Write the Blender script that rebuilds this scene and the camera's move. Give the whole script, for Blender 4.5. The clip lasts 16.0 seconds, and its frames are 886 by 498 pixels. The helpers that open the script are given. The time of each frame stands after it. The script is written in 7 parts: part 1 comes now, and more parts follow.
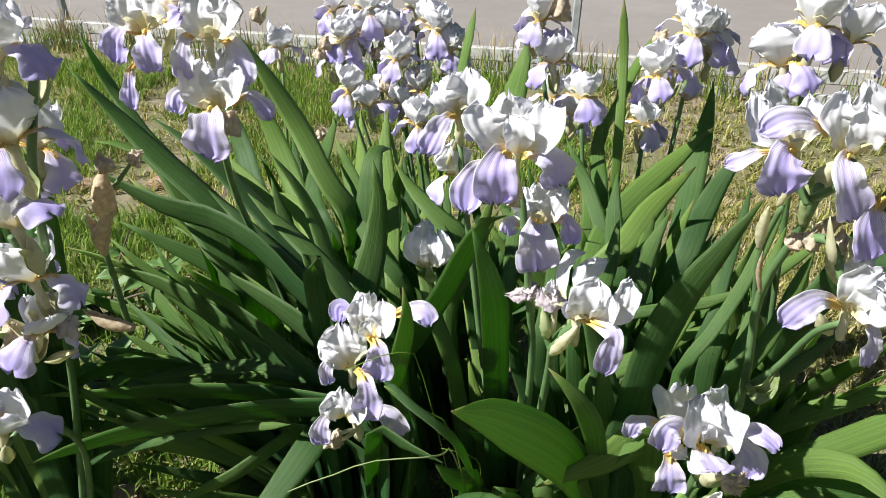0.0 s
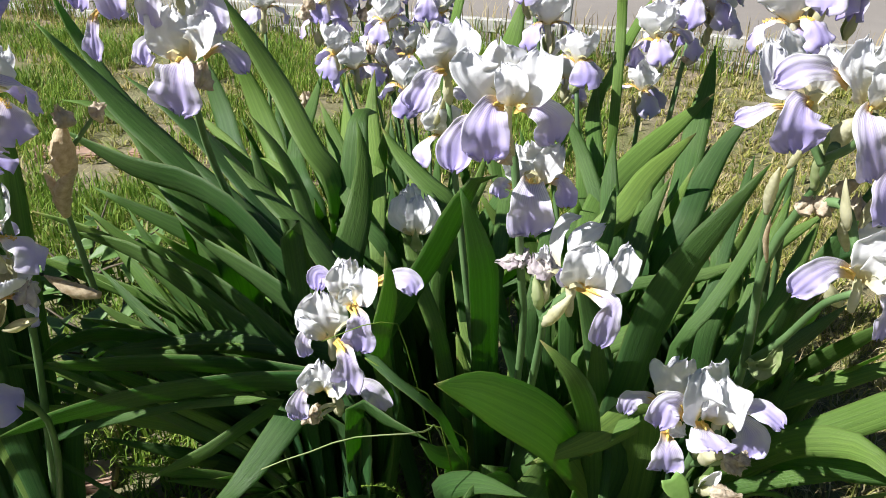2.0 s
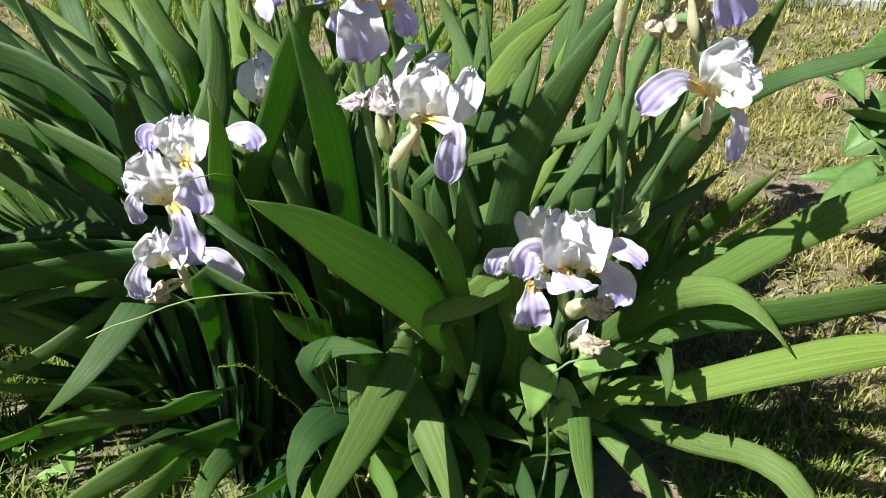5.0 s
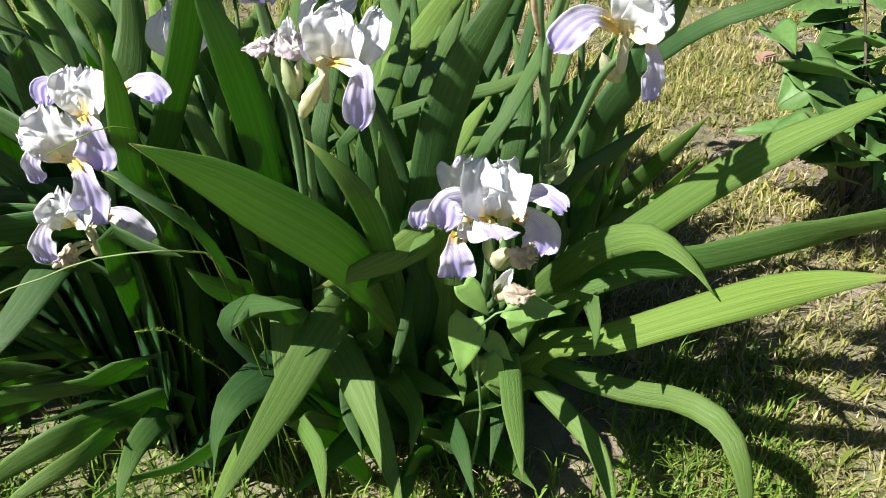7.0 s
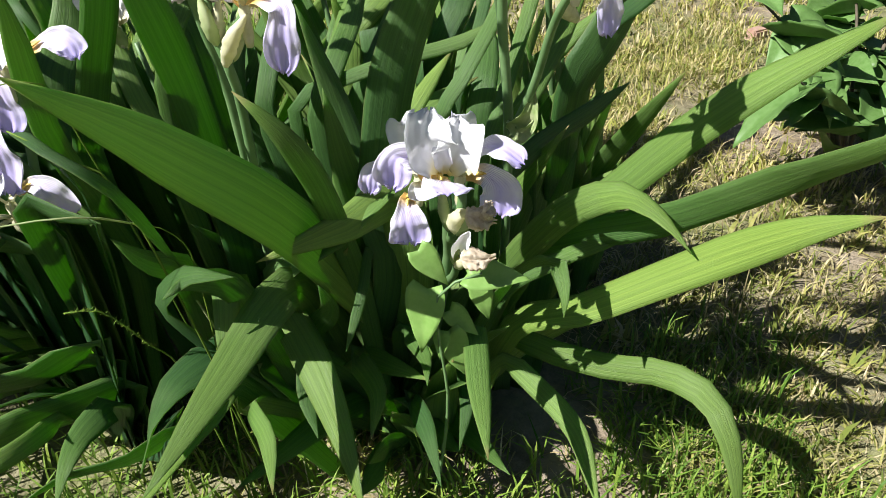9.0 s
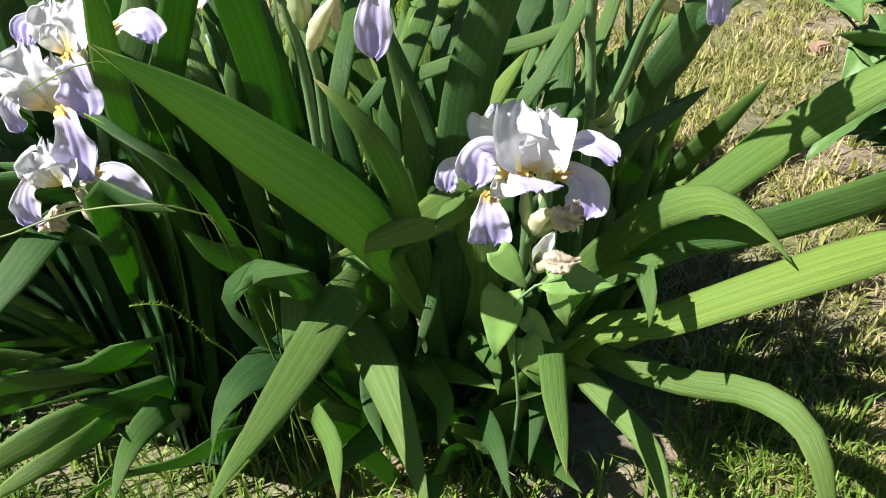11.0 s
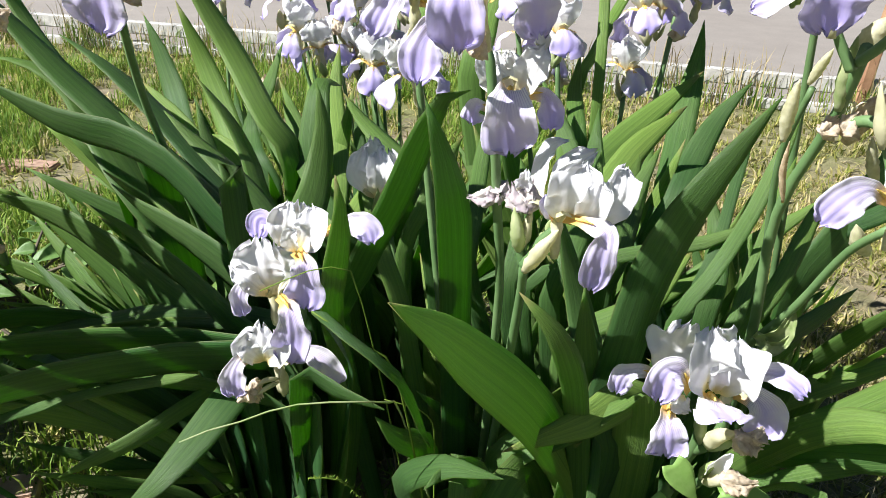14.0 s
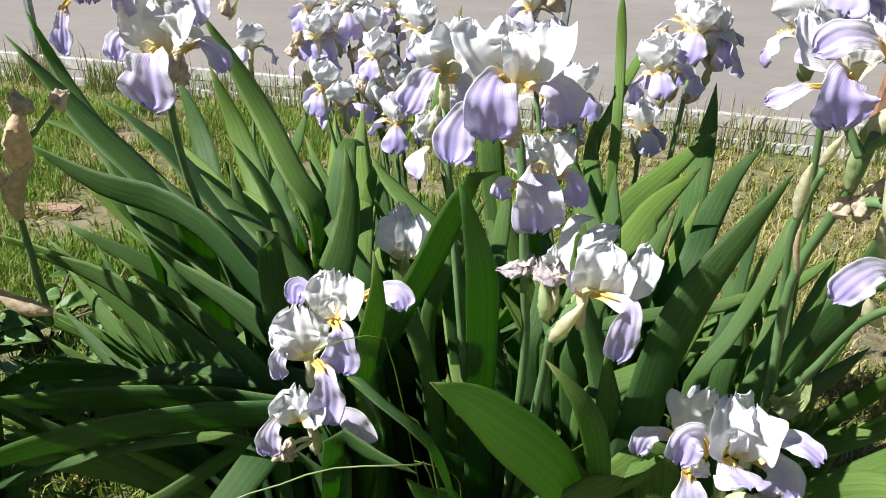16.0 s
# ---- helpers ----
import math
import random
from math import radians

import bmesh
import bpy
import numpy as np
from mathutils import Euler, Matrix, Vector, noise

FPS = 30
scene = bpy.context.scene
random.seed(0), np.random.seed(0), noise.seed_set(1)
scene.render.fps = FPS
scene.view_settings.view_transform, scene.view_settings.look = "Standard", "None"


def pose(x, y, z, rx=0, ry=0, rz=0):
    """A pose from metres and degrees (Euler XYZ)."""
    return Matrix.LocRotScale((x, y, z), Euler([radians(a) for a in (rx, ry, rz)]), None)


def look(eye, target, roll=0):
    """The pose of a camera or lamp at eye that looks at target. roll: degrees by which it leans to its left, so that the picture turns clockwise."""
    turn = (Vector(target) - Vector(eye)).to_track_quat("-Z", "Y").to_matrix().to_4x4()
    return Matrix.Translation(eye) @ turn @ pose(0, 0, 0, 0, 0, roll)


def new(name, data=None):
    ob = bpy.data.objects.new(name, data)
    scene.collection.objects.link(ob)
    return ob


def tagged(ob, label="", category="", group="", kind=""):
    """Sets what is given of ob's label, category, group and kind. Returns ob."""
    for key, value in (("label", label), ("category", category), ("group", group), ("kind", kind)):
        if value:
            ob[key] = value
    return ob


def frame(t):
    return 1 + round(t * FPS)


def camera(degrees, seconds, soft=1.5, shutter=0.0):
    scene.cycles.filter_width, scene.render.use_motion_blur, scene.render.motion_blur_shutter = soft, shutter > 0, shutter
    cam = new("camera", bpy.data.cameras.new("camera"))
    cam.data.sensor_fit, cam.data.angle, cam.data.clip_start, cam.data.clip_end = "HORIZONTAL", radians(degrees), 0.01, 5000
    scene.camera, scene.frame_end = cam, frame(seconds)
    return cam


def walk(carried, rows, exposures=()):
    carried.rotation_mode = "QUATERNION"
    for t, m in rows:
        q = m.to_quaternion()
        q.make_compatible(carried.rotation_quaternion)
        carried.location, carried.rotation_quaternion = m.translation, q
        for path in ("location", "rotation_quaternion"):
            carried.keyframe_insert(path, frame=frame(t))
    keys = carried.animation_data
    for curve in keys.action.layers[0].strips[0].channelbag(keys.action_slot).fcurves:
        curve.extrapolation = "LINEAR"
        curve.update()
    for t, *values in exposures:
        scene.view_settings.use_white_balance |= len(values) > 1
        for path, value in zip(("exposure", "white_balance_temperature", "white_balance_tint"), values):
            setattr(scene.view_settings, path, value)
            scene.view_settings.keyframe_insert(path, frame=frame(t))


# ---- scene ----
cam = camera(59.8, 16.0, soft=0.8)
PATH = [
    (0, (0.311, 0.154, 1.271), (0.022, 1.909, 0.356), -0.5),
    (0.5, (0.307, 0.165, 1.259), (0.03, 1.917, 0.335), -0.4),
    (1, (0.306, 0.181, 1.248), (0.035, 1.927, 0.311), -0.1),
    (1.5, (0.306, 0.193, 1.234), (0.04, 1.932, 0.282), 0.3),
    (2, (0.309, 0.204, 1.226), (0.047, 1.936, 0.26), 0.3),
    (2.5, (0.313, 0.22, 1.202), (0.037, 1.937, 0.213), -0.5),
    (3, (0.329, 0.226, 1.182), (0.044, 1.93, 0.174), -1.3),
    (3.5, (0.347, 0.22, 1.163), (0.085, 1.929, 0.159), -1.1),
    (4, (0.361, 0.211, 1.144), (0.157, 1.932, 0.147), -0.3),
    (4.5, (0.38, 0.206, 1.114), (0.23, 1.932, 0.113), 0.2),
    (5, (0.4, 0.202, 1.085), (0.334, 1.899, 0.028), 0.7),
    (7.4, (0.476, 0.208, 1.032), (0.516, 1.869, -0.081), 0.9),
    (7.5, (0.493, 0.208, 1.018), (0.516, 1.88, -0.079), 0.4),
    (8, (0.505, 0.217, 1.004), (0.549, 1.884, -0.101), -0.6),
    (10.3, (0.492, 0.268, 0.936), (0.483, 1.932, -0.173), -1.8),
    (10.5, (0.483, 0.269, 0.937), (0.46, 1.939, -0.163), -1.6),
    (11, (0.455, 0.271, 0.939), (0.397, 1.956, -0.136), -1.0),
    (11.5, (0.42, 0.272, 0.945), (0.321, 1.963, -0.117), -0.5),
    (12, (0.376, 0.278, 0.969), (0.247, 1.986, -0.065), 0.1),
    (12.5, (0.337, 0.279, 0.993), (0.168, 2.011, 0.008), 0.9),
    (13, (0.319, 0.289, 1.011), (0.119, 2.045, 0.074), 1.5),
    (13.5, (0.313, 0.283, 1.028), (0.098, 2.06, 0.136), 1.5),
    (14, (0.312, 0.275, 1.054), (0.104, 2.074, 0.207), 1.7),
    (14.5, (0.305, 0.271, 1.07), (0.085, 2.085, 0.257), 1.6),
    (15, (0.297, 0.265, 1.077), (0.076, 2.084, 0.275), 1.7),
    (15.5, (0.294, 0.257, 1.092), (0.067, 2.085, 0.314), 1.7),
    (16, (0.291, 0.249, 1.104), (0.054, 2.081, 0.339), 1.7),
]
walk(cam, [(t, look(eye, target, roll)) for t, eye, target, roll in PATH],
     exposures=((0.0, 0.70), (3.0, 0.80), (5.0, 0.90), (8.0, 0.99), (11.0, 1.05), (12.5, 1.15), (14.0, 1.00), (16.0, 0.76)))

# ---- world, sun, exposure ----
SUN_EL, SUN_X, SUN_Y = 45.0, -0.88, -0.475
world = bpy.data.worlds.new("world")
scene.world = world
world.use_nodes = True
wn = world.node_tree
sky = wn.nodes.new("ShaderNodeTexSky")
sky.sky_type = "NISHITA"
sky.sun_disc = False
sky.ozone_density, sky.dust_density = 3.5, 0.6
sky.sun_elevation = radians(SUN_EL)
sky.sun_rotation = math.atan2(SUN_X, SUN_Y)
wn.links.new(sky.outputs[0], wn.nodes["Background"].inputs[0])
wn.nodes["Background"].inputs[1].default_value = 0.026
sun_data = bpy.data.lights.new("sun", "SUN")
sun_data.energy, sun_data.angle, sun_data.color = 5.0, radians(0.5), (0.985, 0.97, 0.95)
sun = new("sun", sun_data)
sun.matrix_world = look((3 * SUN_X, 3 * SUN_Y, 3 * math.tan(radians(SUN_EL))), (0, 0, 0))


# ---- materials ----
def ramp(nt, fac, *stops):
    node = nt.nodes.new("ShaderNodeValToRGB")
    els = node.color_ramp.elements
    while len(els) < len(stops):
        els.new(0.5)
    for el, (p, c) in zip(els, stops):
        el.position, el.color = p, (*c, 1) if len(c) == 3 else c
    nt.links.new(fac, node.inputs[0])
    return node.outputs[0]


def maths(nt, op, a, b=0.0, c=None):
    node = nt.nodes.new("ShaderNodeMath")
    node.operation = op
    for i, v in enumerate((a, b) if c is None else (a, b, c)):
        if isinstance(v, (int, float)):
            node.inputs[i].default_value = v
        else:
            nt.links.new(v, node.inputs[i])
    return node.outputs[0]


def mixed(nt, fac, a, b, how="MIX"):
    node = nt.nodes.new("ShaderNodeMix")
    node.data_type, node.blend_type = "RGBA", how
    for i, v in ((0, fac), (6, a), (7, b)):
        if isinstance(v, (int, float)):
            node.inputs[i].default_value = v
        elif isinstance(v, tuple):
            node.inputs[i].default_value = (*v, 1)
        else:
            nt.links.new(v, node.inputs[i])
    return node.outputs[2]


def noise_tex(nt, scale, detail=3.0, vector=None, rough=0.55):
    node = nt.nodes.new("ShaderNodeTexNoise")
    node.inputs["Scale"].default_value = scale
    node.inputs["Detail"].default_value = detail
    node.inputs["Roughness"].default_value = rough
    if vector is None:
        tc = nt.nodes.new("ShaderNodeTexCoord")
        vector = tc.outputs["Object"]
    nt.links.new(vector, node.inputs["Vector"])
    return node.outputs[0]


def uv_xy(nt):
    uv = nt.nodes.new("ShaderNodeUVMap")
    uv.uv_map = "UVMap"
    sep = nt.nodes.new("ShaderNodeSeparateXYZ")
    nt.links.new(uv.outputs[0], sep.inputs[0])
    return sep.outputs[0], sep.outputs[1], uv.outputs[0]


def stretched(nt, vector, x, y, z=1.0):
    node = nt.nodes.new("ShaderNodeMapping")
    node.inputs["Scale"].default_value = (x, y, z)
    nt.links.new(vector, node.inputs[0])
    return node.outputs[0]


def finish(m, nt, colour, rough, bump=None, strength=0.3, distance=0.001, clear=0.0, glow=None, spec=0.5):
    """Surface: principled, with light let through where a thin sheet is meant (clear: share, glow: its colour)."""
    bsdf = nt.nodes["Principled BSDF"]
    bsdf.inputs["Specular IOR Level"].default_value = spec
    if isinstance(colour, tuple):
        bsdf.inputs["Base Color"].default_value = (*colour, 1)
    else:
        nt.links.new(colour, bsdf.inputs["Base Color"])
    if isinstance(rough, float):
        bsdf.inputs["Roughness"].default_value = rough
    else:
        nt.links.new(rough, bsdf.inputs["Roughness"])
    normal = None
    if bump is not None:
        b = nt.nodes.new("ShaderNodeBump")
        b.inputs["Strength"].default_value, b.inputs["Distance"].default_value = strength, distance
        nt.links.new(bump, b.inputs["Height"])
        normal = b.outputs[0]
        nt.links.new(normal, bsdf.inputs["Normal"])
    if clear > 0:
        tr = nt.nodes.new("ShaderNodeBsdfTranslucent")
        if normal is not None:
            nt.links.new(normal, tr.inputs["Normal"])
        if isinstance(glow, tuple):
            tr.inputs[0].default_value = (*glow, 1)
        else:
            nt.links.new(glow, tr.inputs[0])
        mx = nt.nodes.new("ShaderNodeMixShader")
        mx.inputs[0].default_value = clear
        nt.links.new(bsdf.outputs[0], mx.inputs[1])
        nt.links.new(tr.outputs[0], mx.inputs[2])
        nt.links.new(mx.outputs[0], nt.nodes["Material Output"].inputs[0])
    return m


def fresh(name):
    m = bpy.data.materials.new(name)
    m.use_nodes = True
    return m, m.node_tree


def random_of(nt):
    return nt.nodes.new("ShaderNodeObjectInfo").outputs["Random"]


def leaf_material():
    m, nt = fresh("iris_blade")
    u, v, uv = uv_xy(nt)
    veins = noise_tex(nt, 1.0, 3.0, stretched(nt, uv, 17.0, 0.5))
    fine = noise_tex(nt, 1.0, 2.0, stretched(nt, uv, 90.0, 1.5))
    blotch = noise_tex(nt, 9.0, 4.0)
    rnd = random_of(nt)
    base = ramp(nt, rnd, (0.0, (0.024, 0.080, 0.034)), (0.45, (0.038, 0.112, 0.040)), (0.72, (0.080, 0.178, 0.050)), (1.0, (0.205, 0.322, 0.085)))
    # yellower towards the tip: its own colour, plus painted sun on the upper half
    tip_sun = maths(nt, "MULTIPLY", maths(nt, "POWER", v, 1.6), maths(nt, "ADD", maths(nt, "MULTIPLY", rnd, 0.55), 0.22))
    base = mixed(nt, tip_sun, base, (0.250, 0.365, 0.075))
    # sunlit yellow-green painted into single leaves, as strong as their attribute says
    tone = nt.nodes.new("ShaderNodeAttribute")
    tone.attribute_name = "sun_tint"
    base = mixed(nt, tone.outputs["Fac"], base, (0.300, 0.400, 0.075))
    stripe = ramp(nt, veins, (0.32, (0.70, 0.74, 0.72)), (0.5, (1, 1, 1)), (0.68, (1.24, 1.18, 1.12)))
    c = mixed(nt, 0.8, base, stripe, "MULTIPLY")
    c = mixed(nt, 0.9, c, ramp(nt, fine, (0.32, (0.70, 0.74, 0.72)), (0.5, (1, 1, 1)), (0.68, (1.25, 1.21, 1.22))), "MULTIPLY")
    c = mixed(nt, ramp(nt, blotch, (0.5, (0, 0, 0)), (0.8, (0.35, 0.35, 0.35))), c, (0.20, 0.28, 0.11))
    tipdry = maths(nt, "MULTIPLY", ramp(nt, v, (0.955, (0, 0, 0)), (1.0, (1, 1, 1))), maths(nt, "GREATER_THAN", rnd, 0.55))
    c = mixed(nt, tipdry, c, (0.30, 0.22, 0.10))
    edge = ramp(nt, maths(nt, "ABSOLUTE", maths(nt, "SUBTRACT", u, 0.5)), (0.47, (0, 0, 0)), (0.5, (0.5, 0.5, 0.5)))
    c = mixed(nt, edge, c, (0.16, 0.15, 0.06))
    glow = mixed(nt, 0.75, (0.27, 0.62, 0.03), stripe, "MULTIPLY")
    h = maths(nt, "ADD", veins, maths(nt, "MULTIPLY", fine, 0.7))
    return finish(m, nt, c, ramp(nt, blotch, (0.3, (0.36,) * 3), (0.7, (0.55,) * 3)), h, 0.70, 0.0014, 0.36, glow, 0.32)


def petal_material(name, kind):
    m, nt = fresh(name)
    u, v, uv = uv_xy(nt)
    rnd = random_of(nt)
    side = maths(nt, "ABSOLUTE", maths(nt, "SUBTRACT", u, 0.5))
    mottled = noise_tex(nt, 60.0, 3.0)
    if kind == "fall":
        wash = maths(nt, "SUBTRACT", maths(nt, "MULTIPLY", v, 0.62), maths(nt, "MULTIPLY", side, 0.50))
        wash = maths(nt, "ADD", wash, 0.16)
        wash = maths(nt, "ADD", wash, maths(nt, "MULTIPLY", maths(nt, "SUBTRACT", mottled, 0.5), 0.30))
        wash = maths(nt, "ADD", wash, maths(nt, "MULTIPLY", maths(nt, "SUBTRACT", rnd, 0.35), 0.22))
        c = ramp(nt, wash, (0.24, (0.89, 0.88, 0.91)), (0.42, (0.78, 0.73, 0.92)), (0.60, (0.64, 0.57, 0.91)), (0.90, (0.50, 0.42, 0.88)))
        fan = maths(nt, "SUBTRACT", maths(nt, "MULTIPLY", side, 105.0), maths(nt, "MULTIPLY", v, 30.0))
        wob = maths(nt, "MULTIPLY", noise_tex(nt, 1.0, 2.0, stretched(nt, uv, 4.0, 5.0)), 3.0)
        line = maths(nt, "SINE", maths(nt, "ADD", fan, wob))
        line = ramp(nt, line, (0.25, (0, 0, 0)), (0.85, (1, 1, 1)))
        span = ramp(nt, v, (0.10, (0, 0, 0)), (0.18, (1.0,) * 3), (0.40, (0.9,) * 3), (0.52, (0.45,) * 3), (0.68, (0, 0, 0)))
        c = mixed(nt, maths(nt, "MULTIPLY", maths(nt, "MULTIPLY", line, 0.62), span), c, (0.29, 0.12, 0.50))
        throat = ramp(nt, v, (0.16, (1, 1, 1)), (0.36, (0, 0, 0)))
        c = mixed(nt, maths(nt, "MULTIPLY", throat, 0.9), c, (0.86, 0.56, 0.10))
    else:
        foot = ramp(nt, v, (0.0, (0.86, 0.70, 0.30)), (0.15, (0.92, 0.84, 0.56)), (0.34, (0.90, 0.90, 0.89)), (1.0, (0.90, 0.90, 0.93)))
        lilac = maths(nt, "MULTIPLY", ramp(nt, mottled, (0.45, (0, 0, 0)), (0.8, (0.4,) * 3)), rnd)
        c = mixed(nt, lilac, foot, (0.74, 0.70, 0.92))
    crease = noise_tex(nt, 1.0, 4.0, stretched(nt, uv, 20.0, 2.4))
    return finish(m, nt, c, 0.6, crease, 0.35, 0.0008, 0.42, mixed(nt, 0.45, c, (0.99, 0.99, 1.0)), 0.3)


def plain_material(name, dark, light, scale, rough=0.7, bump=0.4, dist=0.002, clear=0.0, glow=None, detail=4.0, per_object=0.0):
    m, nt = fresh(name)
    n = noise_tex(nt, scale, detail)
    c = ramp(nt, n, (0.3, dark), (0.7, light))
    if per_object:
        r = random_of(nt)
        c = mixed(nt, maths(nt, "MULTIPLY", r, per_object), c, tuple(x * 0.45 for x in dark))
    return finish(m, nt, c, rough, n, bump, dist, clear, glow)


def island_material(name, stops, rough=0.6, clear=0.3):
    """For joined blades and leaves: each takes its own tone."""
    m, nt = fresh(name)
    r = nt.nodes.new("ShaderNodeNewGeometry").outputs["Random Per Island"]
    c = ramp(nt, r, *stops)
    big = noise_tex(nt, 2.2, 3.0)
    c = mixed(nt, 0.55, c, ramp(nt, big, (0.35, (0.62, 0.66, 0.60)), (0.65, (1.25, 1.18, 1.05))), "MULTIPLY")
    return finish(m, nt, c, rough, None, 0, 0, clear, c, 0.3)


def ground_material():
    m, nt = fresh("garden_soil")
    big, mid, fine = noise_tex(nt, 1.6, 4.0), noise_tex(nt, 14.0, 5.0), noise_tex(nt, 120.0, 4.0)
    soil = ramp(nt, mid, (0.3, (0.14, 0.105, 0.075)), (0.55, (0.30, 0.24, 0.18)), (0.8, (0.44, 0.37, 0.29)))
    turf = ramp(nt, fine, (0.3, (0.09, 0.115, 0.035)), (0.7, (0.24, 0.25, 0.10)))
    c = mixed(nt, ramp(nt, big, (0.38, (0.10,) * 3), (0.60, (0.85,) * 3)), soil, turf)
    h = maths(nt, "ADD", mid, maths(nt, "MULTIPLY", fine, 0.4))
    return finish(m, nt, c, 0.92, h, 0.9, 0.02, spec=0.15)


def paving_material():
    m, nt = fresh("dusty_paving")
    big, mid, fine = noise_tex(nt, 0.35, 3.0), noise_tex(nt, 5.0, 5.0), noise_tex(nt, 160.0, 3.0)
    c = ramp(nt, big, (0.35, (0.256, 0.232, 0.212)), (0.65, (0.294, 0.270, 0.248)))
    c = mixed(nt, 0.35, c, ramp(nt, mid, (0.3, (0.8,) * 3), (0.7, (1.12, 1.1, 1.08))), "MULTIPLY")
    c = mixed(nt, 0.3, c, ramp(nt, fine, (0.35, (0.7,) * 3), (0.6, (1.1,) * 3)), "MULTIPLY")
    return finish(m, nt, c, 0.88, fine, 0.4, 0.003, spec=0.2)


BLADE = leaf_material()
STANDARD = petal_material("iris_standard", "standard")
FALL = petal_material("iris_fall", "fall")
BEARD = plain_material("iris_beard", (0.80, 0.50, 0.05), (0.92, 0.72, 0.25), 300.0, 0.8, 0.8, 0.003)
STALK = plain_material("iris_stalk", (0.095, 0.19, 0.065), (0.165, 0.27, 0.11), 25.0, 0.5, 0.3, 0.001, per_object=0.35)
PAPER = plain_material("papery_bract", (0.50, 0.49, 0.28), (0.80, 0.77, 0.56), 40.0, 0.7, 0.5, 0.002, 0.35, (0.72, 0.70, 0.40))
GREEN_BRACT = plain_material("green_bract", (0.27, 0.38, 0.13), (0.56, 0.60, 0.34), 25.0, 0.6, 0.4, 0.002, 0.3, (0.50, 0.62, 0.22))
WILTED = plain_material("wilted_petal", (0.50, 0.38, 0.26), (0.90, 0.82, 0.66), 60.0, 0.8, 0.7, 0.003, 0.25, (0.75, 0.6, 0.4), per_object=0.2)
WILTED_BLUE = plain_material("wilted_violet_petal", (0.38, 0.31, 0.38), (0.80, 0.74, 0.68), 55.0, 0.8, 0.7, 0.003, 0.25, (0.7, 0.65, 0.7))
DRY_BUD = plain_material("dry_bud", (0.42, 0.30, 0.17), (0.78, 0.66, 0.46), 45.0, 0.75, 0.6, 0.003, 0.25, (0.75, 0.6, 0.35))
SOIL = ground_material()
PAVING = paving_material()
TURF = island_material("lawn_blade", ((0.0, (0.12, 0.17, 0.03)), (0.30, (0.26, 0.29, 0.06)), (0.60, (0.43, 0.41, 0.13)), (0.82, (0.52, 0.45, 0.22)), (1.0, (0.66, 0.57, 0.36))))
LUSH = island_material("lush_blade", ((0.0, (0.09, 0.19, 0.025)), (0.5, (0.18, 0.30, 0.04)), (1.0, (0.32, 0.42, 0.08))))
STRAW = island_material("dry_straw", ((0.0, (0.26, 0.20, 0.11)), (0.6, (0.44, 0.36, 0.20)), (1.0, (0.60, 0.52, 0.34))), 0.7, 0.15)
RAIL = plain_material("weathered_pale_paint", (0.30, 0.29, 0.27), (0.62, 0.61, 0.58), 18.0, 0.6, 0.4, 0.002)
POST = plain_material("grey_metal_post", (0.20, 0.21, 0.22), (0.40, 0.41, 0.41), 12.0, 0.45, 0.3, 0.002)
RUST = plain_material("rusty_post", (0.22, 0.11, 0.06), (0.42, 0.25, 0.14), 16.0, 0.8, 0.6, 0.003)
BRICK = plain_material("worn_brick", (0.30, 0.17, 0.12), (0.46, 0.32, 0.24), 30.0, 0.9, 0.6, 0.004)
BROAD = plain_material("broad_leaf", (0.12, 0.24, 0.055), (0.19, 0.33, 0.10), 14.0, 0.5, 0.4, 0.002, 0.3, (0.22, 0.44, 0.05), per_object=0.35)
WEED = plain_material("weed_leaf", (0.22, 0.40, 0.09), (0.29, 0.47, 0.13), 9.0, 0.5, 0.15, 0.001, 0.3, (0.30, 0.58, 0.06), per_object=0.15)
TWIG = plain_material("twig_bark", (0.07, 0.06, 0.04), (0.15, 0.12, 0.08), 60.0, 0.8, 0.5, 0.002)


# ---- mesh helpers ----
def mesh_of(name, verts, faces, mat, uvs=None, smooth=True):
    me = bpy.data.meshes.new(name)
    me.from_pydata([tuple(v) for v in verts], [], faces)
    me.materials.append(mat)
    if uvs is not None:
        layer = me.uv_layers.new(name="UVMap")
        idx = np.empty(len(me.loops), dtype=np.int32)
        me.loops.foreach_get("vertex_index", idx)
        layer.data.foreach_set("uv", np.asarray(uvs, dtype=np.float32)[idx].ravel())
    if smooth:
        me.polygons.foreach_set("use_smooth", np.ones(len(me.polygons), dtype=bool))
    me.update()
    return me


def under(ob, parent, label=""):
    ob.parent = parent
    ob.matrix_parent_inverse = parent.matrix_world.inverted()
    return tagged(ob, label)


def part(name, me, parent, label="", m=None):
    ob = new(name, me)
    if m is not None:
        ob.matrix_basis = m
    ob.parent = parent
    if label:
        tagged(ob, label)
    return ob


def thing(name, x, y, z, label, category, group="", kind=""):
    ob = new(name)
    ob.empty_display_size = 0.05
    ob.location = (x, y, z)
    return tagged(ob, label, category, group, kind)


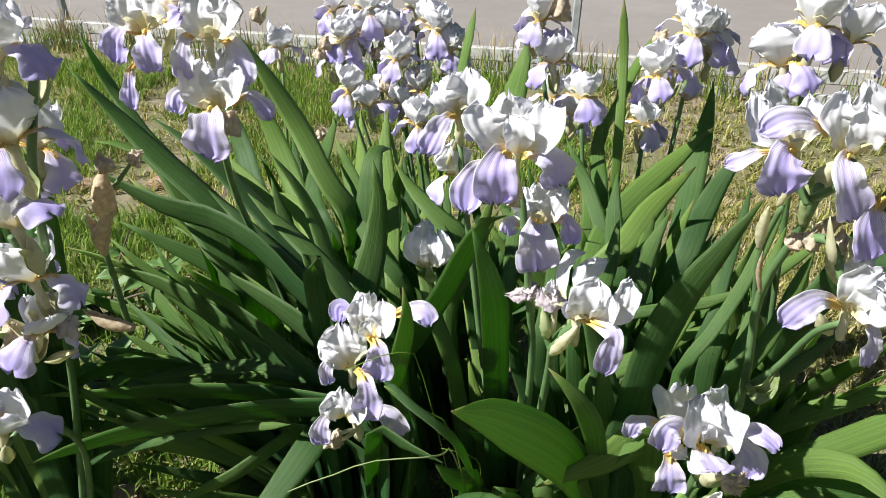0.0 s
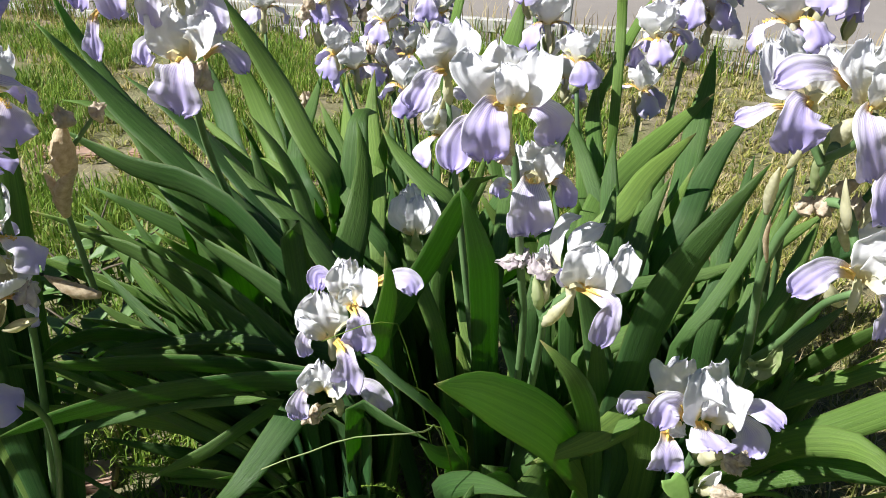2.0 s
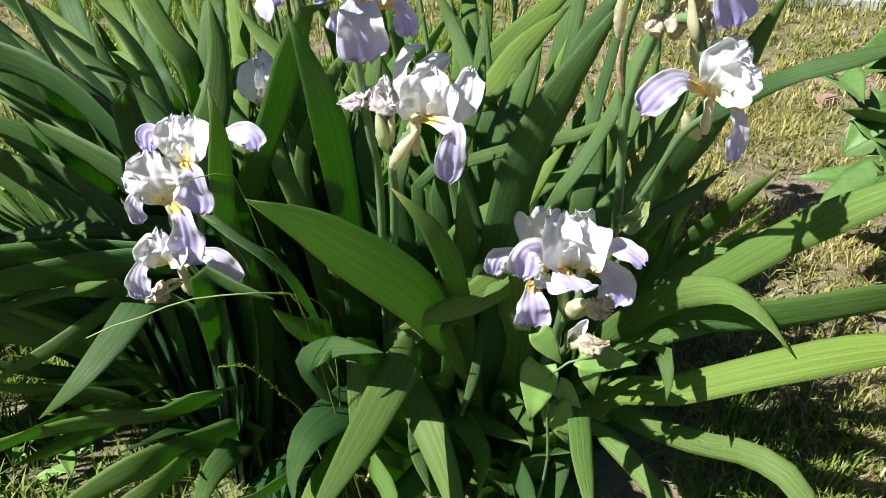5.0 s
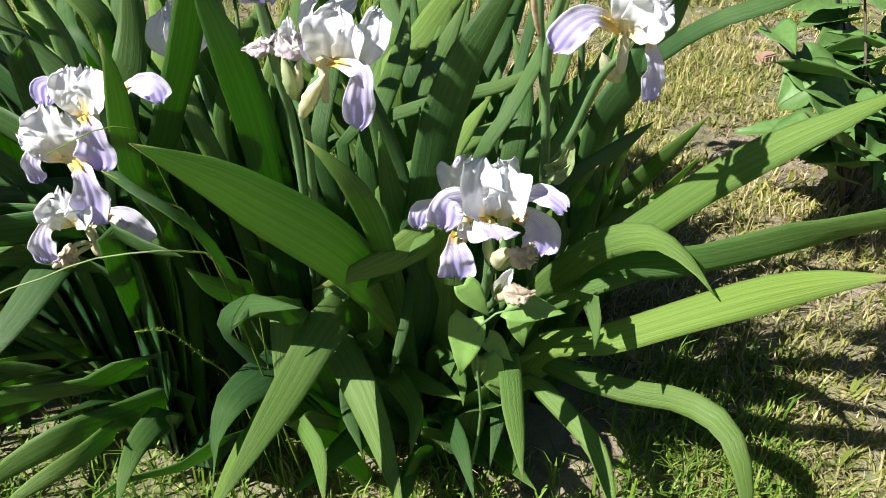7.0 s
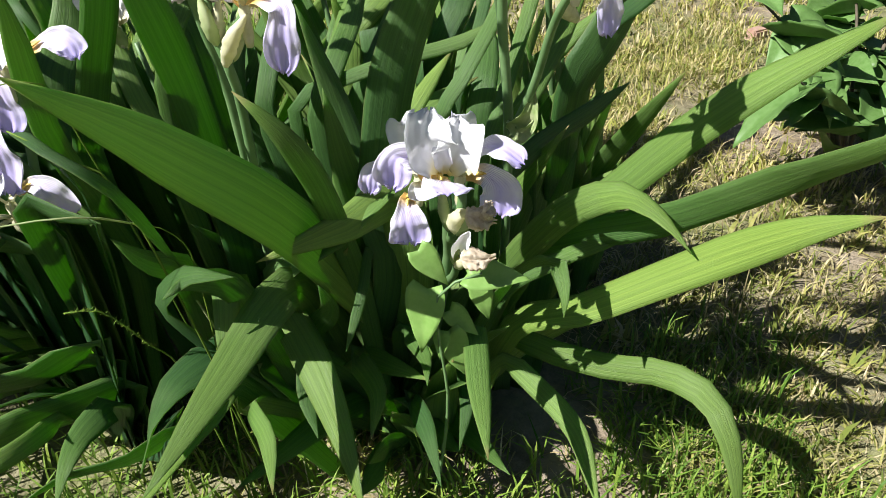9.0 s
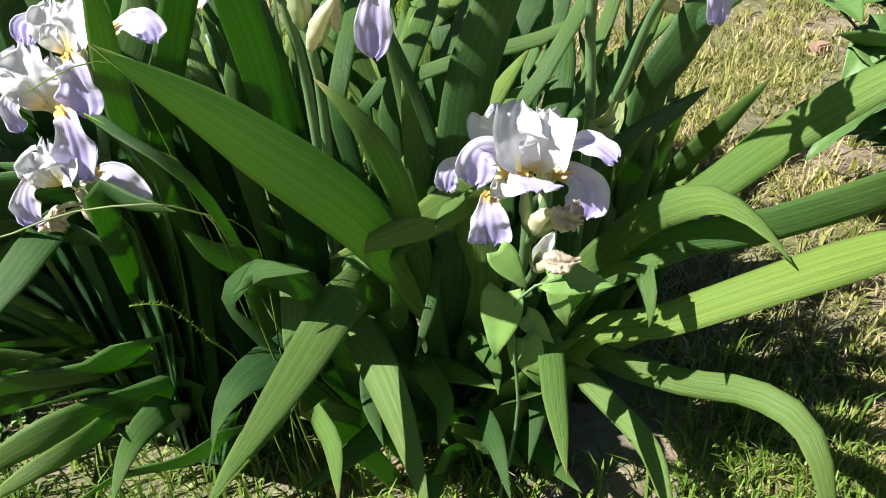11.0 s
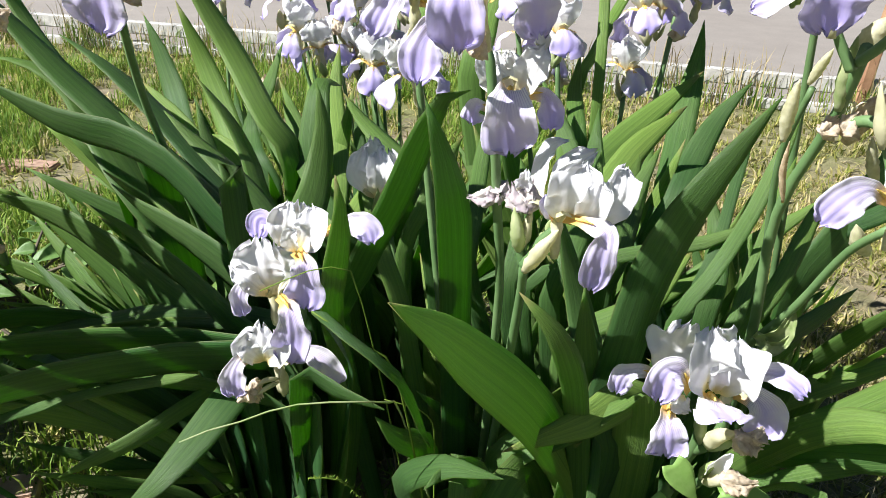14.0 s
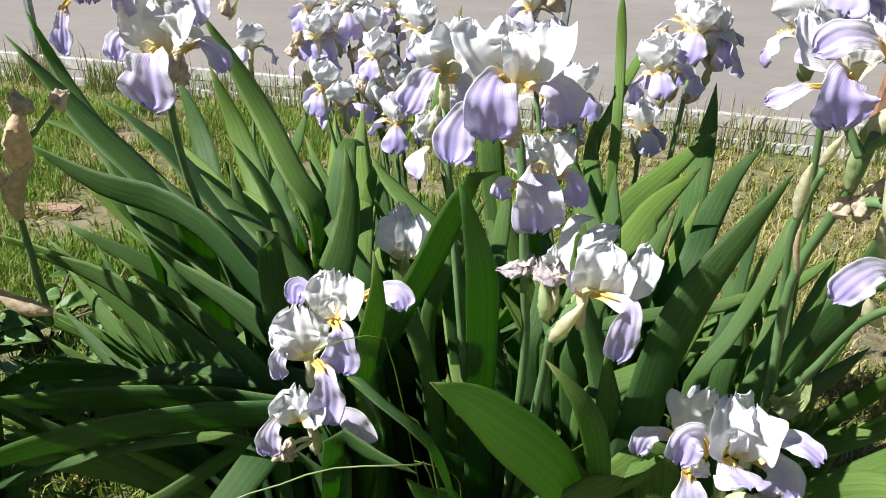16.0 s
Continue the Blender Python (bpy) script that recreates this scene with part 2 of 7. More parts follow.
def sheet(name, point, nu, nv, thick, mat):
    """A closed thin shell over the surface point(u, v) -> (place, normal)."""
    top, bot, uvs = [], [], []
    for j in range(nv + 1):
        for i in range(nu + 1):
            u, v = i / nu, j / nv
            p, n = point(2 * u - 1, v)
            t = thick * (0.35 + 0.65 * (1 - (2 * u - 1) ** 2))
            top.append(p + n * t * 0.5)
            bot.append(p - n * t * 0.5)
            uvs.append((u, v))
    k, row = len(top), nu + 1
    faces = []
    for j in range(nv):
        for i in range(nu):
            a = j * row + i
            faces.append((a, a + 1, a + row + 1, a + row))
            faces.append((k + a, k + a + row, k + a + row + 1, k + a + 1))
    for j in range(nv):
        a, b = j * row, j * row + nu
        faces.append((a, a + row, k + a + row, k + a))
        faces.append((b, k + b, k + b + row, b + row))
    for i in range(nu):
        a, b = i, nv * row + i
        faces.append((a, k + a, k + a + 1, a + 1))
        faces.append((b, b + 1, k + b + 1, k + b))
    return mesh_of(name, top + bot, faces, mat, uvs + uvs)


def spline(pts, s):
    """A smooth curve through the points, s from 0 to 1 (by chord length)."""
    d = [0.0]
    for a, b in zip(pts, pts[1:]):
        d.append(d[-1] + max((b - a).length, 1e-5) ** 0.7)
    x = s * d[-1]
    i = max(k for k in range(len(pts) - 1) if d[k] <= x + 1e-9)
    w = (x - d[i]) / (d[i + 1] - d[i])

    def slope(k):
        if k == 0:
            return (pts[1] - pts[0]) / (d[1] - d[0])
        if k == len(pts) - 1:
            return (pts[-1] - pts[-2]) / (d[-1] - d[-2])
        return (pts[k + 1] - pts[k - 1]) / (d[k + 1] - d[k - 1])

    h = d[i + 1] - d[i]
    return (pts[i] * (2 * w ** 3 - 3 * w ** 2 + 1) + slope(i) * h * (w ** 3 - 2 * w ** 2 + w)
            + pts[i + 1] * (-2 * w ** 3 + 3 * w ** 2) + slope(i + 1) * h * (w ** 3 - w ** 2))


def tube(name, pts, radii, mat, sides=7, steps=14, rough=0.0):
    verts, faces, uvs = [], [], []
    prev = None
    for j in range(steps + 1):
        s = j / steps
        p = spline(pts, s)
        t = (spline(pts, min(1, s + 0.02)) - spline(pts, max(0, s - 0.02))).normalized()
        side = t.cross(Vector((0.3, 0.9, 0.2)) if prev is None else prev.cross(t)).normalized()
        prev = side
        other = t.cross(side)
        x = s * (len(radii) - 1)
        k = min(int(x), len(radii) - 2)
        r = radii[k] + (radii[k + 1] - radii[k]) * (x - k)
        for i in range(sides):
            a = 2 * math.pi * i / sides
            rr = r * (1 + rough * random.uniform(-1, 1))
            verts.append(p + (side * math.cos(a) + other * math.sin(a)) * rr)
            uvs.append((i / sides, s))
    for j in range(steps):
        for i in range(sides):
            a, b = j * sides + i, j * sides + (i + 1) % sides
            faces.append((a, b, b + sides, a + sides))
    faces.append(tuple(range(sides))[::-1])
    faces.append(tuple(steps * sides + i for i in range(sides)))
    return mesh_of(name, verts, faces, mat, uvs)


# ---- iris plants ----
FRONT = Vector((0.12, -0.86, 0.50)).normalized()


def blade(plant, pts, width, turn=0.0, twist=0.0, cup=0.10, steps=18, name="leaf", label="", foot=0.62, sun_tint=0.0):
    """A sword-shaped leaf along the curve through pts (first to last is foot to tip)."""
    pts = [Vector(p) - plant.location for p in pts]
    bend = random.uniform(-1, 1) * 0.02
    wave = random.uniform(0, 6.28)
    taper = min(0.60, 6.0 * width / sum((b - a).length for a, b in zip(pts, pts[1:])))
    cache = {}

    def at(v):
        if v not in cache:
            p = spline(pts, v)
            t = (spline(pts, min(1, v + 0.015)) - spline(pts, max(0, v - 0.015))).normalized()
            w = t.cross(FRONT)
            w = w.normalized() if w.length > 0.15 else t.cross(Vector((1, 0, 0))).normalized()
            w = Matrix.Rotation(radians(turn + twist * (v - 0.5)), 3, t) @ w
            cache[v] = p, w, t.cross(w).normalized()
        return cache[v]

    def point(u, v):
        p, w, n = at(v)
        rise = min(1.0, v / 0.4)
        f = (foot + (1 - foot) * rise * rise * (3 - 2 * rise)) * max(0.0, 1 - max(0.0, (v - 1 + taper) / taper) ** 1.7)
        half = max(0.0004, width * 0.57 * f)
        q = p + w * (u * half + bend * math.sin(3.1 * v) * width) + n * (cup * half * (u * u - 0.3) + 0.03 * half * math.sin(9 * v + wave) * u)
        return q, (n - w * (2 * cup * u)).normalized()

    ob = part(name, sheet(name, point, 6, steps, 0.0022, BLADE), plant, label)
    # how much sunlit colour is painted into this leaf
    if sun_tint:
        tone = ob.data.attributes.new("sun_tint", "FLOAT", "POINT")
        tone.data.foreach_set("value", [sun_tint] * len(tone.data))
    return ob


def fill_fan(plant, count, low, high, seed, aim=0.0, spread=80.0, reach=0.5, face=0.0, sway=40.0):
    """The rest of a fan: leaves that rise from the foot and lean out."""
    rnd = random.Random(seed)
    for k in range(count):
        a = radians(aim + rnd.uniform(-spread, spread) + 90)
        h = rnd.uniform(low, high)
        out = h * rnd.uniform(0.15, reach)
        d = Vector((math.cos(a), math.sin(a), 0))
        p = plant.location + Vector((rnd.uniform(-0.06, 0.06), rnd.uniform(-0.06, 0.06), 0.0))
        droop = rnd.random() ** 2 * 0.35
        pts = [p, p + d * out * 0.35 + Vector((0, 0, h * 0.5)), p + d * out * (1 + droop) + Vector((0, 0, h * (1 - droop * 0.6)))]
        blade(plant, pts, rnd.uniform(0.034, 0.054), face + rnd.uniform(-sway, sway), rnd.uniform(-25, 25), steps=12)


def make_standard(seed):
    rnd = random.Random(seed)
    ph, k, lean = rnd.uniform(0, 6.28), rnd.uniform(4, 7), rnd.uniform(-0.4, 0.5)
    skew, fold = rnd.uniform(-0.006, 0.006), rnd.uniform(0.24, 0.40)

    def raw(u, v):
        r = 0.004 + 0.041 * v ** 1.05 * (1 - 0.58 * v ** 3.2) + lean * 0.007 * v * v
        z = 0.068 * v ** 0.95 - 0.006 * u * u * v
        w = 0.0045 + 0.0315 * math.sin(math.pi * 0.5 * min(1.0, v / 0.66)) ** 1.25
        w *= math.sqrt(max(0.03, 1 - (max(0.0, v - 0.62) / 0.395) ** 2.8))
        m = abs(u) ** 1.5
        ruf = 0.0030 * m * math.sin(k * math.pi * v + ph + (2.2 if u > 0 else 0)) * min(1, v * 2)
        ruf += 0.0016 * m * math.sin(23 * v + 2 * ph) * v
        pleat = (0.0013 * math.sin(7.5 * u + ph) + 0.0008 * math.sin(15 * u + 2 * ph)) * v * (1.2 - 0.5 * v) + 0.0022 * math.exp(-30 * u * u) * v
        return Vector((r - fold * w * u * u + ruf + pleat, u * w + skew * v * v + 0.0016 * m * math.sin(19 * v + ph), z + (0.0035 * math.sin(8 * u + ph) + 0.002 * math.sin(17 * u)) * v ** 5))

    def point(u, v):
        e = 0.02
        a = raw(u + e, v) - raw(u - e, v)
        b = raw(u, min(1, v + e)) - raw(u, max(0, v - e))
        return raw(u, v), a.cross(b).normalized()

    return sheet("standard", point, 18, 16, 0.0006, STANDARD)


def make_fall(seed):
    rnd = random.Random(seed)
    ph, k, drop, flare = rnd.uniform(0, 6.28), rnd.uniform(3, 5), rnd.uniform(0.82, 1.12), rnd.uniform(0.9, 1.15)
    n = 24
    path = [(0.006, 0.004)]
    for i in range(n):
        s = i / n
        ang = 0.60 - 2.05 * drop * min(1.0, s * 1.12) ** 0.95
        path.append((path[-1][0] + 0.084 / n * math.cos(ang), path[-1][1] + 0.084 / n * math.sin(ang)))
    curl = rnd.uniform(-0.25, 0.15)

    def raw(u, v):
        x = max(0.0, min(1.0, v)) * n
        i = min(int(x), n - 1)
        f = x - i
        r = path[i][0] * (1 - f) + path[i + 1][0] * f
        z = path[i][1] * (1 - f) + path[i + 1][1] * f
        w = 0.0062 + 0.0215 * flare * max(0.0, min(1, (v - 0.16) / 0.58)) ** 1.15
        w *= math.sqrt(max(0.03, 1 - (max(0.0, v - 0.70) / 0.305) ** 3.2))
        m = u * u
        ruf = (0.0052 * m * math.sin(k * math.pi * v * 1.4 + ph + (1.8 if u > 0 else 0)) + 0.0018 * abs(u) * math.sin(19 * v + ph)) * v
        rib = 0.0011 * math.exp(-40 * m) * (1 - v) + 0.0007 * math.sin(11 * u + ph) * v
        tuck = 0.006 * v ** 6 * math.sin(4 * u + ph)
        return Vector((r + curl * w * m + ruf + rib, u * w, z - 0.20 * w * m + ruf * 0.6 + rib + tuck))

    def point(u, v):
        e = 0.02
        a = raw(u + e, v) - raw(u - e, v)
        b = raw(u, min(1, v + e)) - raw(u, max(0, v - e))
        return raw(u, v), a.cross(b).normalized()

    return sheet("fall", point, 14, 18, 0.0006, FALL), path


def make_beard(path):
    verts, faces = [], []
    rnd = random.Random(5)
    for i in range(70):
        s = rnd.uniform(1.0, 10.5)
        k = int(s)
        f = s - k
        r = path[k][0] * (1 - f) + path[k + 1][0] * f
        z = path[k][1] * (1 - f) + path[k + 1][1] * f
        y = rnd.gauss(0, 0.0015)
        b = len(verts)
        h = rnd.uniform(0.0025, 0.0045)
        verts += [(r - 0.0007, y, z), (r + 0.0007, y - 0.0006, z), (r + 0.0007, y + 0.0006, z), (r + rnd.uniform(-0.001, 0.002), y * 1.6, z + h)]
        faces += [(b, b + 1, b + 3), (b + 1, b + 2, b + 3), (b + 2, b, b + 3)]
    return mesh_of("beard", verts, faces, BEARD)


def make_core():
    """Ovary, tube and the three arching style arms."""
    verts, faces = [], []
    rings = ((-0.040, 0.0045), (-0.028, 0.0068), (-0.012, 0.0058), (0.0, 0.0078), (0.006, 0.006))
    for z, r in rings:
        verts += [(r * math.cos(a * 1.0472), r * math.sin(a * 1.0472), z) for a in range(6)]
    for j in range(len(rings) - 1):
        faces += [(j * 6 + i, j * 6 + (i + 1) % 6, j * 6 + 6 + (i + 1) % 6, j * 6 + 6 + i) for i in range(6)]
    faces.append(tuple(range(6))[::-1])
    for k in range(3):
        m = Matrix.Rotation(2.0944 * k, 3, "Z")
        b = len(verts)
        for j in range(6):
            s = j / 5
            w = 0.004 + 0.005 * s
            x, z = 0.004 + 0.028 * s, 0.006 + 0.020 * math.sin(s * 2.0)
            for y, dz in ((-w, -0.002), (0, 0.0015), (w, -0.002)):
                verts.append(m @ Vector((x, y, z + dz)))
        for j in range(5):
            for i in range(2):
                a = b + j * 3 + i
                faces.append((a, a + 1, a + 4, a + 3))
    return mesh_of("flower", verts, faces, CORE)


CORE = plain_material("iris_tube", (0.52, 0.50, 0.24), (0.80, 0.76, 0.60), 50.0, 0.6, 0.3, 0.001, 0.25, (0.7, 0.7, 0.4))
STANDARDS = [make_standard(s) for s in (1, 2, 3, 4, 5)]
FALLS, PATHS = zip(*[make_fall(s) for s in (11, 12, 13, 14, 15)])
BEARDS = [make_beard(p) for p in PATHS]
CORE_MESH = make_core()


def make_bract(length, width, mat, seed):
    rnd = random.Random(seed)
    ph = rnd.uniform(0, 6)

    def raw(u, v):
        w = width * min(1.0, 0.22 + 2.4 * v) * (1 - v ** 2.2) ** 0.8 + 0.0005
        a = u * (1.9 - 0.9 * v)
        return Vector((w * math.cos(a) + 0.010 * v * v, w * math.sin(a) * 1.1, length * v + 0.001 * math.sin(9 * v + ph)))

    def point(u, v):
        p = raw(u, v)
        return p, Vector((math.cos(u), math.sin(u), 0.1)).normalized()

    return sheet("bract", point, 6, 8, 0.0008, mat)


BRACTS = [make_bract(0.055, 0.0105, PAPER, 1), make_bract(0.045, 0.0115, GREEN_BRACT, 2), make_bract(0.062, 0.0095, PAPER, 3)]


def make_wilted(seed, mat, long=1.0):
    """A shrivelled bloom: a twisted, fluted bag that ends in ragged rolled tips."""
    rnd = random.Random(seed)
    ph, lobes, twist = rnd.uniform(0, 6), rnd.choice((4, 5)), rnd.uniform(2.0, 4.0)
    off = Vector((rnd.uniform(0, 9), rnd.uniform(0, 9), rnd.uniform(0, 9)))
    nu, nv = 36, 18
    verts, faces = [], []
    for j in range(nv + 1):
        v = j / nv
        r = 0.005 + 0.0125 * math.sin(math.pi * min(1.0, v / 0.9) ** 0.8) ** 0.8
        for i in range(nu):
            a = 2 * math.pi * i / nu
            fold = 1 + 0.34 * math.sin(lobes * a + twist * v + ph) + 0.16 * math.sin(11 * a - 5 * v + ph)
            p = Vector((math.cos(a) * r * fold, math.sin(a) * r * fold, (v - 0.5) * 0.040 * long))
            n = noise.noise(p * 130 + off) * 0.35 + noise.noise(p * 330 + off) * 0.22
            p.x, p.y = p.x * (1 + n) + 0.006 * math.sin(3 * v + ph), p.y * (1 + n)
            p.z += 0.007 * v ** 3 * math.sin(lobes * a + ph) + 0.003 * n
            verts.append(p)
    for j in range(nv):
        for i in range(nu):
            a, b = j * nu + i, j * nu + (i + 1) % nu
            faces.append((a, b, b + nu, a + nu))
    faces.append(tuple(range(nu))[::-1])
    return mesh_of("wilted_bloom", verts, faces, mat)


WILTS = [make_wilted(1, WILTED), make_wilted(2, WILTED, 1.4), make_wilted(3, WILTED_BLUE), make_wilted(4, WILTED_BLUE, 1.3)]


def flower(plant, x, y, z, size=1.0, yaw=0.0, tip=0.0, tip_to=0.0, closed=1.0, falls=3, seed=0, spread=0.0):
    """An open bloom with its foot at the place. yaw: turn of the first fall from the x axis; tip: lean towards tip_to, in degrees."""
    rnd = random.Random(seed)
    ax = Vector((-math.sin(radians(tip_to)), math.cos(radians(tip_to)), 0))
    m = Matrix.Translation(Vector((x, y, z)) - plant.location) @ Matrix.Rotation(radians(tip), 4, ax) @ Matrix.Rotation(radians(yaw), 4, "Z") @ Matrix.Scale(size * 0.94, 4)
    core = part("flower", CORE_MESH, plant, "white and pale violet bearded iris bloom", m)
    for k in range(3):
        j = rnd.randrange(5)
        turn = Matrix.Rotation(2.0944 * k + rnd.uniform(-0.12, 0.12), 4, "Z")
        if k < falls:
            lift = Matrix.Rotation(rnd.uniform(-0.22, 0.22) - spread, 4, "Y")
            part("fall", FALLS[j], core, "drooping fall flushed violet" if k == 0 else "", turn @ lift @ Matrix.Scale(rnd.uniform(0.92, 1.08), 4))
            part("beard", BEARDS[j], core, "yellow beard" if k == 0 else "", turn @ lift)
        up = Matrix.Rotation(2.0944 * k + 1.047 + rnd.uniform(-0.15, 0.15), 4, "Z") @ Matrix.Rotation(rnd.uniform(-0.12, 0.14) + (1 - closed) * 0.7, 4, "Y") @ Matrix.Rotation(rnd.uniform(-0.15, 0.15), 4, "X")
        part("standard", STANDARDS[rnd.randrange(5)], core, "white ruffled standard" if k == 0 else "", up @ Matrix.Scale(rnd.uniform(0.92, 1.10), 4))
    for k in range(2):
        m = Matrix.Rotation(math.pi * k + rnd.uniform(0, 3), 4, "Z") @ Matrix.Translation((0.0, 0.0, -0.062)) @ Matrix.Rotation(rnd.uniform(0.02, 0.18), 4, "Y") @ Matrix.Scale(rnd.uniform(0.8, 1.05), 4)
        part("spathe", BRACTS[rnd.choice((0, 0, 1, 2))], core, "papery spathe" if k == 0 else "", m)
    return core


def throat(plant, x, y, z, size=1.0, yaw=0.0):
    """The tube and style arms of a bloom whose petals are shaped one by one."""
    return part("flower", CORE_MESH, plant, "white and pale violet bearded iris bloom", Matrix.Translation(Vector((x, y, z)) - plant.location) @ Matrix.Rotation(radians(yaw), 4, "Z") @ Matrix.Scale(size, 4))


def petal(core, kind, pts, width, turn=0.0, cup=0.35, ruffle=1.0, seed=0):
    """One petal of a bloom along the curve through pts, foot to tip; cup: edges bent back (+) or forward (-)."""
    back = (Matrix.Translation(core.parent.location) @ core.matrix_basis).inverted()
    pts = [Vector(p) for p in pts]
    ruffle *= 1.25
    rnd = random.Random(seed)
    ph, k = rnd.uniform(0, 6.28), rnd.uniform(3.5, 6)
    long = sum((b - a).length for a, b in zip(pts, pts[1:]))
    half = width * 0.5
    cache = {}

    def at(v):
        key = round(v, 5)
        if key not in cache:
            p = spline(pts, v)
            t = (spline(pts, min(1, v + 0.03)) - spline(pts, max(0, v - 0.03))).normalized()
            w = t.cross(FRONT)
            w = w.normalized() if w.length > 0.12 else t.cross(Vector((0, 0, 1))).normalized()
            w = Matrix.Rotation(radians(turn), 3, t) @ w
            cache[key] = p, t, w, t.cross(w).normalized()
        return cache[key]

    def raw(u, v):
        p, t, w, n = at(v)
        if kind == "standard":
            f = 0.16 + 0.84 * math.sin(math.pi * 0.5 * min(1.0, v / 0.58)) ** 1.15
            f *= math.sqrt(max(0.05, 1 - (max(0.0, v - 0.55) / 0.46) ** 2.6))
        elif kind == "fall":
            q = max(0.0, min(1.0, (v - 0.12) / 0.6))
            f = (0.30 + 0.70 * q ** 1.1) * math.sqrt(max(0.05, 1 - (max(0.0, v - 0.70) / 0.31) ** 4.5))
        else:
            f = min(1.0, 0.35 + 1.9 * v) * max(0.02, 1 - max(0.0, (v - 0.3) / 0.7) ** 1.7)
        m = abs(u) ** 1.6
        b = half * f
        wave = ruffle * half * (0.16 * m * math.sin(k * math.pi * v + ph + (2.1 if u > 0 else 0)) + 0.09 * m * math.sin(21 * v + 2 * ph) + 0.05 * m * math.sin(39 * v + ph)) * min(1, 2 * v)
        pleat = ruffle * half * (0.05 * math.sin(6.5 * u + ph + v) + 0.03 * math.sin(14 * u + 2 * ph + 3 * v) + 0.04 * math.exp(-25 * u * u)) * v
        frill = ruffle * half * (0.11 * math.sin(7 * u + ph) + 0.07 * math.sin(17 * u + 2 * ph) + 0.04 * math.sin(31 * u)) * v ** 6
        return p + w * (u * b * (1 - 0.1 * abs(cup) * u * u) + 0.05 * ruffle * half * m * math.sin(17 * v + ph) * (1 if u > 0 else -1)) + n * (-cup * b * u * u + wave + pleat) + t * (frill - (0.10 if kind == "fall" else 0.25) * half * u * u * v)

    def point(u, v):
        e = 0.02
        a = raw(u + e, v) - raw(u - e, v)
        b = raw(u, min(1, v + e)) - raw(u, max(0, v - e))
        return back @ raw(u, v), a.cross(b).normalized()

    if kind == "fall":
        ridge = [back @ (spline(pts, v) + FRONT * 0.0025 + Vector((0, 0, 0.0015))) for v in (0.04, 0.14, 0.24, 0.33)]
        random.seed(seed)
        part("beard", tube("beard", ridge, (width * 0.05, width * 0.055, width * 0.05, width * 0.015), BEARD, 7, 14, 0.35), core, "yellow beard")
    mat, label = {"standard": (STANDARD, ""), "fall": (FALL, ""), "sheath": (GREEN_BRACT, "pale green sheath"), "spathe": (PAPER, "papery spathe")}[kind]
    return part(kind, sheet(kind, point, 26, 24, 0.0006, mat), core, label)


def pod(core, pts, width, mat, seed=0, name="spathe"):
    """A plump, pointed sheath that wraps the foot of a bloom, foot to tip."""
    back = (Matrix.Translation(core.parent.location) @ core.matrix_basis).inverted()
    random.seed(seed)
    r = width * 0.5
    return part(name, tube(name, [back @ Vector(p) for p in pts], [r * f for f in (0.45, 0.80, 1.0, 1.0, 0.85, 0.55, 0.08)], mat, 12, 16, 0.13), core)


def bract(plant, x, y, z, kind=0, yaw=0.0, tip=15.0, size=1.0):
    m = Matrix.Translation(Vector((x, y, z)) - plant.location) @ Matrix.Rotation(radians(yaw), 4, "Z") @ Matrix.Rotation(radians(tip), 4, "Y") @ Matrix.Scale(size, 4)
    return part("bract", BRACTS[kind], plant, "papery bract" if kind != 1 else "green bract", m)


def wilt(plant, x, y, z, kind=0, size=1.0, yaw=0.0, tip=40.0):
    m = Matrix.Translation(Vector((x, y, z)) - plant.location) @ Matrix.Rotation(radians(yaw), 4, "Z") @ Matrix.Rotation(radians(tip), 4, "Y") @ Matrix.Scale(size, 4)
    return part("wilted_bloom", WILTS[kind], plant, "shrivelled brown bloom" if kind < 2 else "shrivelled violet bloom", m)


def stem(plant, *pts, r=0.0055):
    pts = [Vector(p) - plant.location for p in pts]
    return part("flower_stem", tube("flower_stem", pts, (r * 1.15, r, r * 0.85), STALK, 8, 16, 0.03), plant)


def iris(x, y, label):
    return thing("iris_plant", x, y, 0.0, label, "iris", "clump of bearded irises")


front_fan = iris(0.47, 1.16, "bearded iris with broad arching green leaves and white-violet blooms")
centre_fan = iris(0.26, 1.26, "bearded iris with upright sword leaves and a white bloom")
left_fan = iris(0.0, 1.22, "bearded iris with dark leaves leaning aside and stacked blooms")
low_fan = iris(-0.12, 1.3, "bearded iris with long leaves sweeping low over the grass")
side_fan = iris(-0.3, 1.45, "bearded iris with a thick fan of dark green leaves")
rear_fan = iris(0.08, 1.62, "bearded iris with pale sunlit leaves behind the clump")
rear_right_fan = iris(0.44, 1.62, "bearded iris with tall blooms over dark leaves")
right_fan = iris(0.62, 1.3, "bearded iris with a tall leaning stem of heavy blooms")
far_fan = iris(0.02, 1.95, "bearded iris with a crowd of small violet-white blooms")
far_left_fan = iris(-0.42, 1.95, "bearded iris with a single small bloom")
rear_left_fan = iris(-0.18, 1.6, "bearded iris with tall pale leaves in full sun")
mid_fan = iris(0.52, 1.42, "bearded iris with dark upright leaves")
edge_fan = iris(-0.58, 1.12, "bearded iris with violet falls and dry bracts")
far_right_fan = iris(0.78, 1.55, "bearded iris with bright white blooms in full sun")
blade(front_fan, ((0.53, 1.26, 0.0), (0.359, 1.03, 0.468), (0.267, 0.87, 0.669), (0.222, 0.735, 0.793)), 0.072, 38, foot=0.02, sun_tint=0.25)
